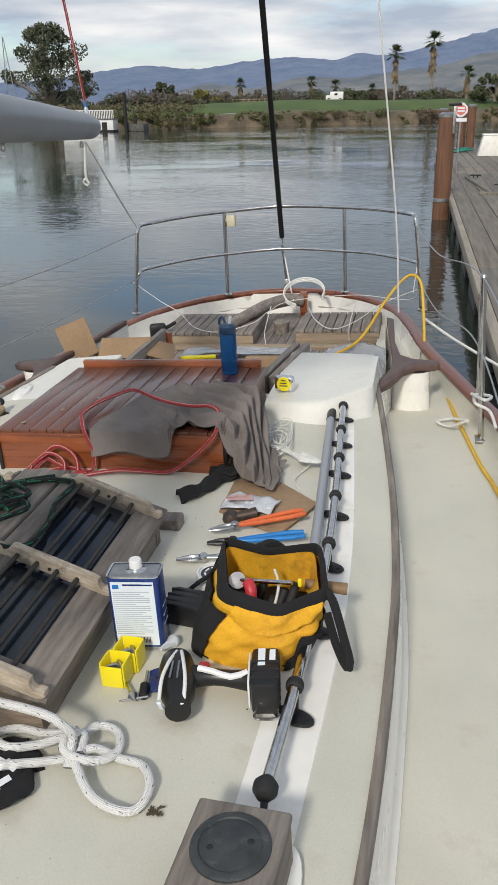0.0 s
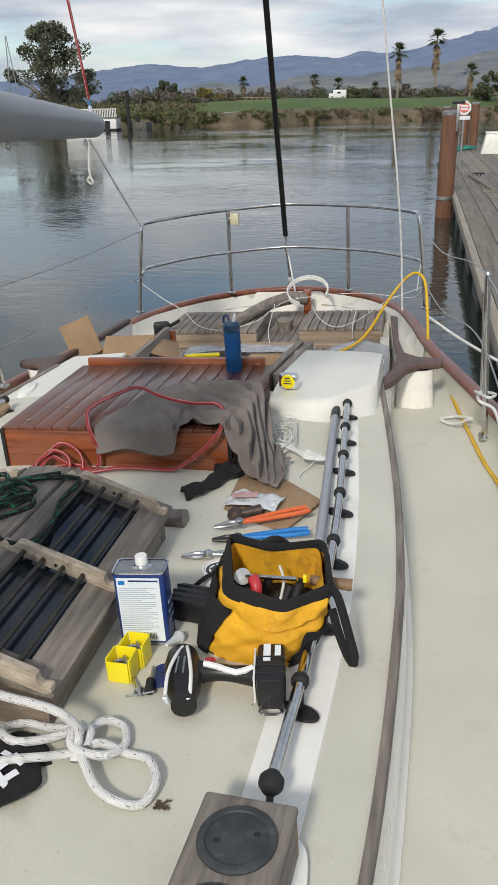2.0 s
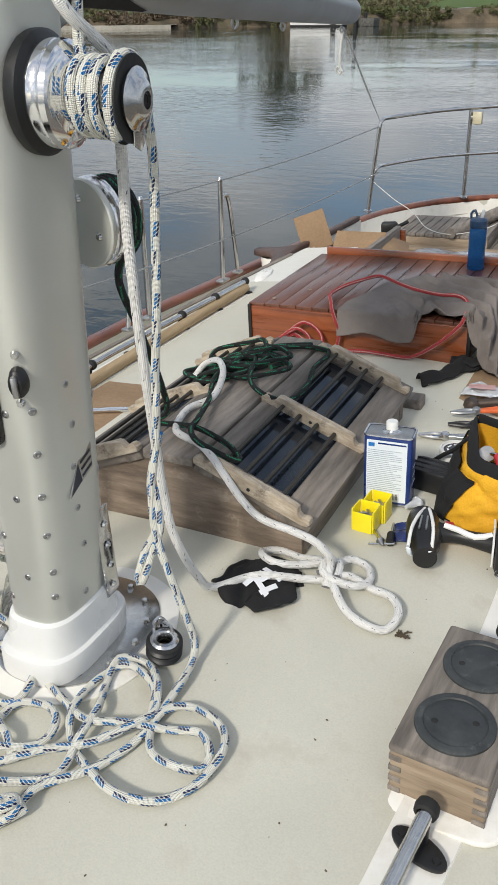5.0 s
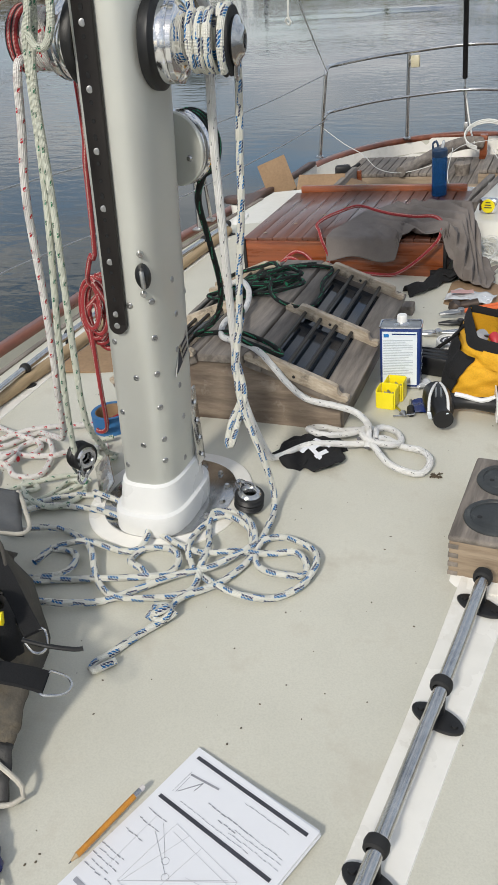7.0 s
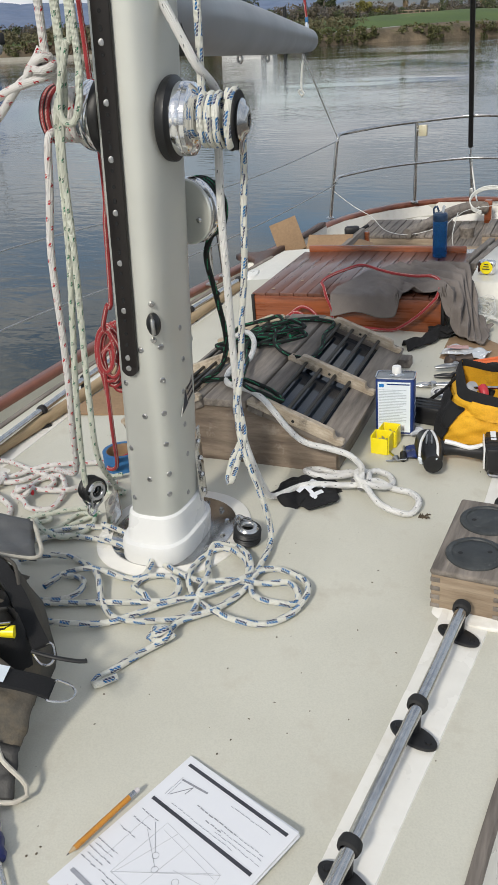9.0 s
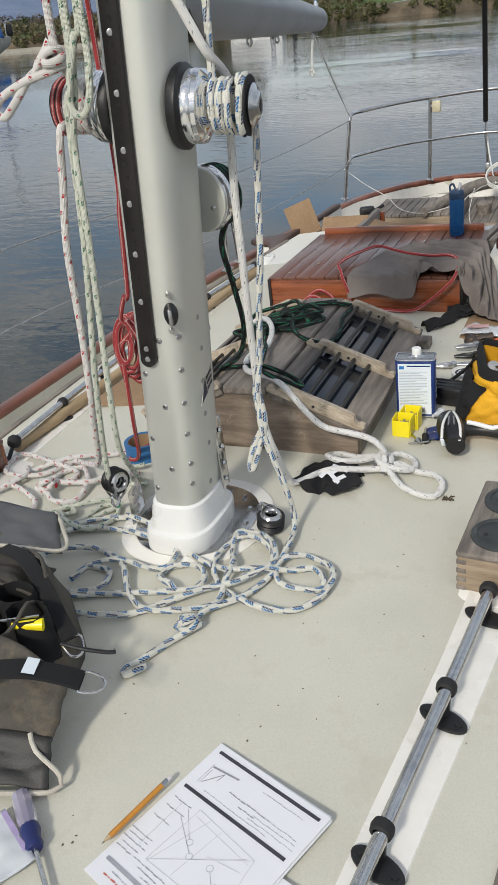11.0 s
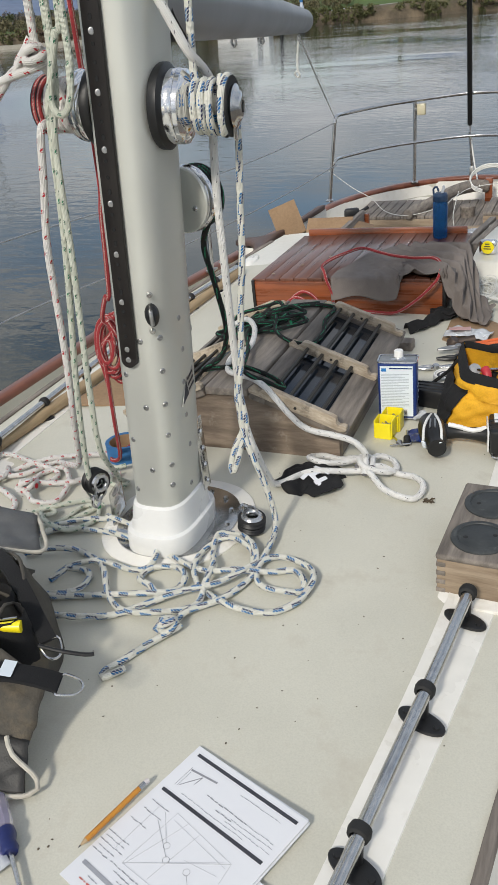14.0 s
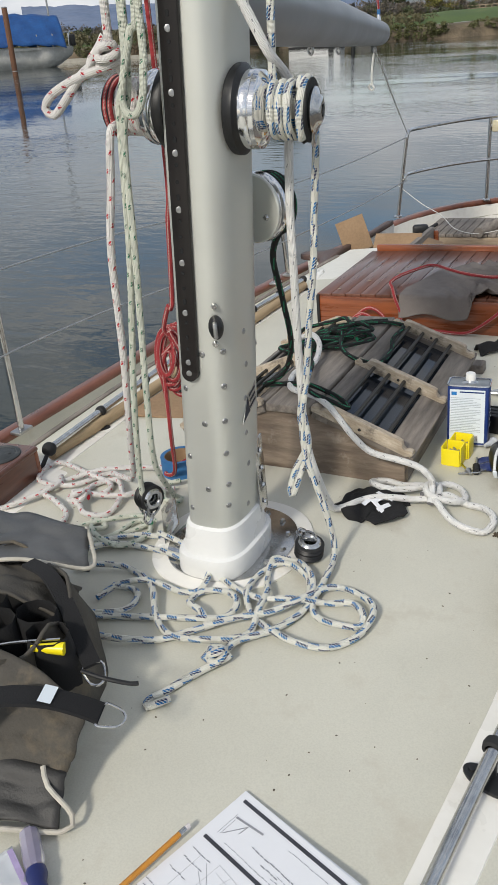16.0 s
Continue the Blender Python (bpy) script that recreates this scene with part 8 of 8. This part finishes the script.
def leaf_cloud(clumps, per, leaf, seed):
    """Small leaf faces spread through the clumps (centre, radius)."""
    r = np.random.RandomState(seed)
    vs, fs = [], []
    for (cx, cy, cz), rad in clumps:
        d = r.normal(size=(per, 3))
        d /= np.linalg.norm(d, axis=1)[:, None]
        c = np.array((cx, cy, cz)) + d * (rad * r.uniform(0.35, 1.0, (per, 1)) ** 0.6) * np.array((1, 1, 0.78))
        a = r.normal(size=(per, 3))
        a /= np.linalg.norm(a, axis=1)[:, None]
        b = np.cross(a, r.normal(size=(per, 3)))
        b /= np.linalg.norm(b, axis=1)[:, None]
        s = leaf * r.uniform(0.6, 1.3, (per, 1))
        for k in range(per):
            i = len(vs)
            vs += [tuple(c[k] - a[k] * s[k]), tuple(c[k] + b[k] * s[k] * 0.5), tuple(c[k] + a[k] * s[k]), tuple(c[k] - b[k] * s[k] * 0.5)]
            fs.append((i, i + 1, i + 2, i + 3))
    me = bpy.data.meshes.new("leaves")
    me.from_pydata(vs, [], fs)
    me.update()
    return me


def tree(name, x, y, h, w, leaf_mat, label, seed, clumps=26, per=150, leaf=0.32, stem=0.35, low=0.35, ground=2.6):
    """A tree of height h and crown width w, with forked limbs that end in leaf clumps."""
    r = random.Random(seed)
    t = thing(name, label, "tree", at=pose(x, y, ground), boat=False)
    cl = []
    limbs = []
    for k in range(clumps):
        a = r.uniform(0, 2 * math.pi)
        f = r.uniform(low, 1.0)
        prof = math.sin(math.pi * min(1, (f - low + 0.18) / (1.18 - low)) ** 0.85) ** 0.6
        rr = w / 2 * prof * r.uniform(0.35, 1.0)
        c = (rr * math.cos(a), rr * math.sin(a), h * f - w * 0.06)
        cl.append((c, w * r.uniform(0.055, 0.125)))
        if k % 3 == 0:
            limbs.append(tube([(0.1 * r.uniform(-1, 1), 0, h * low * 0.45), (c[0] * 0.4, c[1] * 0.4, h * low * 0.6 + c[2] * 0.3), c], h * 0.012, 6, h * 0.05, radii=lambda q: 1.4 - q))
    limbs.append(tube([(0, 0, -0.3), (0.02 * h, 0, h * 0.25), (-0.01 * h, 0.01 * h, h * 0.55), (0, 0, h * 0.8)], stem, 10, h * 0.06, radii=lambda q: 1.25 - 1.0 * q))
    part("trunk", join_meshes(limbs), BARK, t)
    part("crown", leaf_cloud(cl, per, leaf, seed), leaf_mat, t, angle=0)
    return t


tree("eucalyptus_tree", -60.0, 134, 14.6, 15.0, LEAF, "tall dark eucalyptus with pale forked limbs by the water", 4, 66, 220, 0.24, 0.5, 0.22, 0.6)
tree("oak_tree", -58.0, 192, 5.4, 7.4, LEAF_OAK, "round dark oak behind the meadow", 9, 24, 140, 0.32, 0.3, 0.2)
tree("oak_tree", 15.5, 186, 6.2, 10.0, LEAF_OAK, "broad dark oak at the field's edge", 12, 30, 160, 0.34, 0.4, 0.18)
tree("oak_tree", 2.2, 197, 2.8, 6.4, LEAF_OAK, "low round tree under the palms", 14, 20, 120, 0.3, 0.25, 0.15)
tree("oak_tree", -13.8, 197, 2.7, 5.6, LEAF_OAK, "low round tree beside the camper", 15, 18, 120, 0.3, 0.25, 0.15)
tree("willow_bush", -47.5, 188, 3.8, 10.5, LEAF_YELLOW, "yellow-green willow bushes behind the bank", 16, 26, 140, 0.3, 0.2, 0.1)
tree("oak_tree", -71.0, 170, 3.6, 8.0, LEAF_BROWN, "bare brown thicket near the water", 18, 20, 120, 0.28, 0.2, 0.15)


def palm(x, y, h, r, seed, skirt=0.4):
    t = thing("palm_tree", "fan palm with a skirt of dry fronds", "palm tree", "palms on the far bank", at=pose(x, y, 2.6), boat=False)
    part("trunk", tube([(0, 0, -0.3), (0.1, 0, h * 0.5), (0, 0.05, h * 0.92)], 0.26, 10, h * 0.1, radii=lambda q: 1.2 - 0.4 * q), BARK, t)
    q = random.Random(seed)
    for nm, mat, count, lo, hi, length in (("crown", PALM, 80, -25, 85, r), ("dry_skirt", PALM_DRY, 60, -88, -55, r * 0.8)):
        vs, fs = [], []
        for k in range(count):
            a, e = q.uniform(0, 6.28), radians(q.uniform(lo, hi))
            d = Vector((math.cos(a) * math.cos(e), math.sin(a) * math.cos(e), math.sin(e)))
            s = d.cross(Vector((0, 0, 1)))
            s = s.normalized() if s.length > 0.1 else Vector((1, 0, 0))
            base = Vector((0, 0, h * (0.93 if nm == "crown" else q.uniform(0.93 - skirt, 0.93))))
            ln = length * q.uniform(0.75, 1.1)
            for j in range(-3, 4):
                tipv = base + d * ln * (1 - 0.05 * abs(j)) + s * 0.13 * j * ln + Vector((0, 0, -0.14 * ln))
                mid = base + d * ln * 0.45
                i = len(vs)
                vs += [tuple(mid - s * 0.05 * ln), tuple(tipv), tuple(mid + s * 0.05 * ln)]
                fs.append((i, i + 1, i + 2))
            i = len(vs)
            vs += [tuple(base - s * 0.03), tuple(base + d * ln * 0.5), tuple(base + s * 0.03)]
            fs.append((i, i + 1, i + 2))
        me = bpy.data.meshes.new(nm)
        me.from_pydata(vs, [], fs)
        me.update()
        part(nm, me, mat, t, angle=0)


palm(-5.8, 200, 10.6, 2.7, 1, 0.42)
palm(2.4, 200, 13.2, 2.8, 2, 0.4)
palm(-24.9, 201, 5.0, 1.9, 3, 0.35)
palm(10.2, 200, 6.0, 2.3, 4, 0.45)
palm(-19.6, 204, 4.2, 1.8, 5, 0.3)
palm(-10.9, 203, 3.2, 1.6, 6, 0.3)
palm(-42.6, 205, 5.0, 1.9, 7, 0.3)

# hedge of distant bushes and reeds, past counting
r = np.random.RandomState(21)
for kind, mat, seed, lab in (("far_thicket", LEAF_OAK, 22, "dark scrub and low trees behind the meadow"), ("dry_thicket", LEAF_BROWN, 23, "dry brown scrub behind the meadow"), ("bare_thicket", foliage("twigs_grey", (0.075, 0.068, 0.062), (0.145, 0.127, 0.112)), 25, "grey leafless scrub behind the meadow")):
    cl = []
    for k in range(640):
        x = -165 + 0.342 * k + r.uniform(-3, 3)
        tall = max(0.15, 0.75 + 1.3 * noise.noise((x * 0.09, seed, 0)) + 0.6 * noise.noise((x * 0.35, seed, 2)))
        y = shore(x) + r.uniform(52, 80)
        base = 2.7 if x > -55 else 1.4
        cl.append(((x * 1.15, y, base + r.uniform(0.0, 2.3) * tall ** 0.8), r.uniform(0.7, 1.7) * (0.5 + 0.5 * tall)))
    solo(kind, leaf_cloud(cl, 95, 0.27, seed), mat, lab, "bushes", kind="stuff", boat=False, angle=0)
# reeds all along the water, thin where the bare earth shows
cl, dry = [], []
for k in range(1500):
    x = -75 + 0.11 * k + r.uniform(-0.5, 0.5)
    y = shore(x) + r.uniform(-0.3, 4.5)
    bare = -31 < x < 12 and noise.noise((x * 0.13, 0.3, 0)) < -0.16
    if bare and r.uniform() < 0.8:
        continue
    (dry if noise.noise((x * 0.11, 5.3, 0)) + r.uniform(-0.3, 0.3) > 0.08 else cl).append(((x, y, WATER + r.uniform(0.1, 1.0 if bare else 2.0)), r.uniform(0.35, 0.85)))
solo("bank_reeds", leaf_cloud(cl, 46, 0.20, 24), foliage("leaves_reed", (0.060, 0.066, 0.022), (0.125, 0.125, 0.046)), "green reeds and weeds along the water's edge", "reeds", kind="stuff", boat=False, angle=0)
solo("dry_reeds", leaf_cloud(dry, 46, 0.20, 26), foliage("leaves_reed_dry", (0.080, 0.057, 0.036), (0.155, 0.113, 0.068)), "brown dry weeds along the water's edge", "reeds", kind="stuff", boat=False, angle=0)
cl = []
for k in range(520):
    x = -95 + 0.115 * k + r.uniform(-1, 1)
    cl.append(((x * 1.05, shore(x) + r.uniform(6, 34), 0.9 + r.uniform(0.0, 1.3)), r.uniform(0.5, 1.1)))
solo("meadow_scrub", leaf_cloud(cl, 46, 0.22, 27), foliage("leaves_scrub", (0.080, 0.074, 0.036), (0.155, 0.138, 0.072)), "olive and brown scrub on the low shore", "bushes", kind="stuff", boat=False, angle=0)

# ---- things on the far shore ----
van = thing("camper_van", "white camper parked on the far meadow", "camper", boat=False, at=pose(-18.2, 190, 2.95, 0, 0, 4))
part("cabin_box", box(2.9, 2.0, 1.6, 0.12, at=(0.35, 0, 0.35)), WHITE_PLASTIC, van)
part("bonnet", box(1.0, 1.8, 0.9, 0.12, at=(-1.5, 0, 0.35)), WHITE_PLASTIC, van)
part("window", box(0.7, 0.02, 0.4, 0.02, at=(0.2, -1.01, 1.2)), DARK_GLASS, van)
part("windscreen", box(0.05, 1.5, 0.45, 0.02, at=(-1.12, 0, 1.25), turn=pose(0, 0, 0, 0, 20, 0)), DARK_GLASS, van)
for a in (-1.3, 1.1):
    for b in (-0.9, 0.9):
        wl_ = part("wheel", lathe([(0, -0.1), (0.34, -0.1), (0.36, 0), (0.34, 0.1), (0, 0.1)], 20, pose(a, b, 0.34, 90, 0, 0)), RUBBER, van)
        part("rim", lathe([(0, 0.11), (0.18, 0.11), (0.2, 0.1)], 14, pose(a, b, 0.34, 90, 0, 0)), STEEL_DULL, wl_)
fence = thing("paddock_fence", "pale wooden rail fence on the meadow", "fence", boat=False, at=pose(-35.2, 181, 2.6, 0, 0, -4))
for k in range(8):
    part("post", box(0.14, 0.14, 1.1, 0.01, at=(-4.2 + 1.2 * k, 0, 0)), TEAK_PALE, fence)
for z in (0.45, 0.95):
    part("rail", box(8.6, 0.06, 0.12, 0.01, at=(0, -0.1, z)), TEAK_PALE, fence)
hb = thing("houseboat", "white houseboat deck with a railing on the far water", "houseboat", boat=False, at=pose(-42.5, 110, WATER, 0, 0, 8))
part("hull", box(7.0, 3.0, 1.5, 0.05, at=(-1.0, 0, 0.1)), WHITE_PLASTIC, hb)
part("waterline", box(7.02, 3.02, 0.3, 0.02, at=(-1.0, 0, -0.02)), RUBBER, hb)
part("deck", box(7.3, 3.3, 0.12, 0.02, at=(-1.0, 0, 1.6)), TEAK_GREY_X, hb)
for k in range(32):
    part("baluster", box(0.10, 0.06, 1.0, 0.0, at=(-4.4 + 0.225 * k, -1.6, 1.7)), WHITE_PLASTIC, hb)
part("hand_rail", box(7.2, 0.1, 0.1, 0.01, at=(-0.95, -1.6, 2.68)), WHITE_PLASTIC, hb)
part("doorway", box(0.7, 0.05, 1.0, 0.0, at=(1.3, -1.52, 0.25)), RUBBER, hb)
for x, y, z in ((-38.6, 110.5, 3.7), (-37.6, 111.5, 0.4)):
    solo("far_piling", lathe([(0.24, WATER - 1), (0.24, z), (0.1, z + 0.15), (0, z + 0.15)], 14, pose(x, y, 0)), RUBBER, "dark timber piling beside the houseboat", "piling", "far pilings", boat=False)
solo("landing_stage", box(2.6, 2.5, 1.0, 0.05, at=(-37.6, 112.2, WATER)), CONCRETE, "dark landing stage beside the houseboat", "landing", boat=False)
tw = thing("crane_mast", "grey lattice crane boom on the far shore", "crane", boat=False, at=pose(-64.5, 128, 1.0))
for a, b in (((0, 0, 0), (0.4, 0, 11.5)), ((1.8, 0, 0), (0.5, 0, 11.5))):
    part("leg", rod(a, b, 0.09, 0.07, 8), STEEL_DULL, tw)
for k in range(5):
    part("brace", rod((0.05 + 0.06 * k, 0, 1.2 + 2 * k), (1.55 - 0.24 * k, 0, 2.2 + 2 * k), 0.035, seg=6), STEEL_DULL, tw)
for k, (x, y, w, h) in enumerate(((-61, 128, 9, 0.7), (-54.5, 124, 5, 1.0), (-70, 126, 6, 1.4))):
    solo("shore_shed", merge(box(w, 2.5, h, 0.05), box(w * 0.5, 2.6, h * 0.6, 0.05, at=(w * 0.15, 0, h))), DOCK_WOOD, "low brown shed on the far shore", "shed", "far sheds", at=pose(x, y, 0.75), boat=False)
rows = []
for k in range(40):
    x = -175 + 2.9 * k
    y = shore(x) - 1.6
    rows.append([(x, y, WATER - 0.2), (x, y, WATER + 0.45), (x, y + 3.2, WATER + 0.5), (x, y + 3.3, WATER + 0.3)])
solo("concrete_quay", loft(rows), surface("quay_pale", (0.34, 0.32, 0.27), (0.46, 0.43, 0.37), 0.5, 0.9, bump=0.3, fine=4), "pale concrete quay along the far left shore", "quay", kind="structure", boat=False, angle=30)

# sailing boat under a blue cover
yb = thing("covered_sailboat", "white sailing boat under a blue tarpaulin", "sailboat", boat=False, at=pose(-69.0, 78.0, WATER, 0, 0, 52) @ Matrix.Scale(1.5, 4))
rows = []
for k in range(15):
    f = k / 14
    w = 1.5 * (math.sin(math.pi * min(1, 0.25 + 0.75 * (1 - f))) ** 0.6 if f > 0.25 else 1.0 - 0.15 * (0.25 - f))
    x = 5.0 - 11 * f
    c = max(0.0, 1 - f / 0.22) ** 1.4         # the stern's overhang
    rows.append([(x, -w * (1 - 0.25 * c), 1.35 + 0.3 * f), (x, -w * (0.98 - 0.4 * c), 0.7 + 0.3 * c), (x, -w * (0.7 - 0.45 * c), 0.75 * c), (x, 0, -0.4 + 1.1 * c), (x, w * (0.7 - 0.45 * c), 0.75 * c), (x, w * (0.98 - 0.4 * c), 0.7 + 0.3 * c), (x, w * (1 - 0.25 * c), 1.35 + 0.3 * f)])
part("hull", loft(rows), HULL_WHITE, yb, angle=60)
part("deck", prism([(x, y) for x, y in [(4.9, -1.0), (4.9, 1.0), (3.0, 1.4), (0, 1.45), (-4, 1.0), (-6, 0.1), (-4, -1.0), (0, -1.45), (3.0, -1.4)]], 1.25, 1.4, 0.0), GELCOAT, yb)
tarp = cloth(40, 22, 7.4, 3.6, lambda x, y: (x + 0.6, y, 3.75 - 1.0 * abs(y) ** 1.3 - 0.02 * x * x + 0.10 * noise.noise((x * 1.3, y * 1.6, 2)) + 0.06 * math.sin(4 * x + 2 * y)))
solid(part("tarpaulin", tarp, surface("blue_tarp", (0.006, 0.05, 0.19), (0.013, 0.09, 0.29), 1.2, 0.5, bump=0.4, fine=8, deep=0.02), yb, "wrinkled blue tarpaulin", angle=70), 0.02)
for a in (2.2, 3.4, 4.6):
    part("stanchion", rod((a, -1.35, 1.35), (a, -1.35, 2.3), 0.04, seg=8), STEEL, yb)
part("mast", rod((3.7, 0, 1.4), (3.6, 0, 12), 0.07, seg=10), STEEL_DULL, yb)
part("motor", box(0.4, 0.5, 0.8, 0.08, at=(5.1, -0.6, 1.4)), BLACK, yb)
part("stern_rail", tube([(4.6, -1.3, 1.4), (4.7, -1.3, 2.3), (5.2, 0, 2.35), (4.7, 1.3, 2.3), (4.6, 1.3, 1.4)], 0.035, 8, 0.2), STEEL, yb)
for x, y, z in ((-52.0, 59.4, 4.2), (-55.5, 56.8, 4.6)):
    piling(x, y, z, 0.24, "rust-brown timber piling by the covered boat")
solo("far_jetty", box(12, 1.6, 0.6, 0.03, at=(-59.5, 55.5, WATER), turn=pose(0, 0, 0, 0, 0, 40)), DOCK_WOOD, "low wooden jetty by the covered boat", "jetty", boat=False)
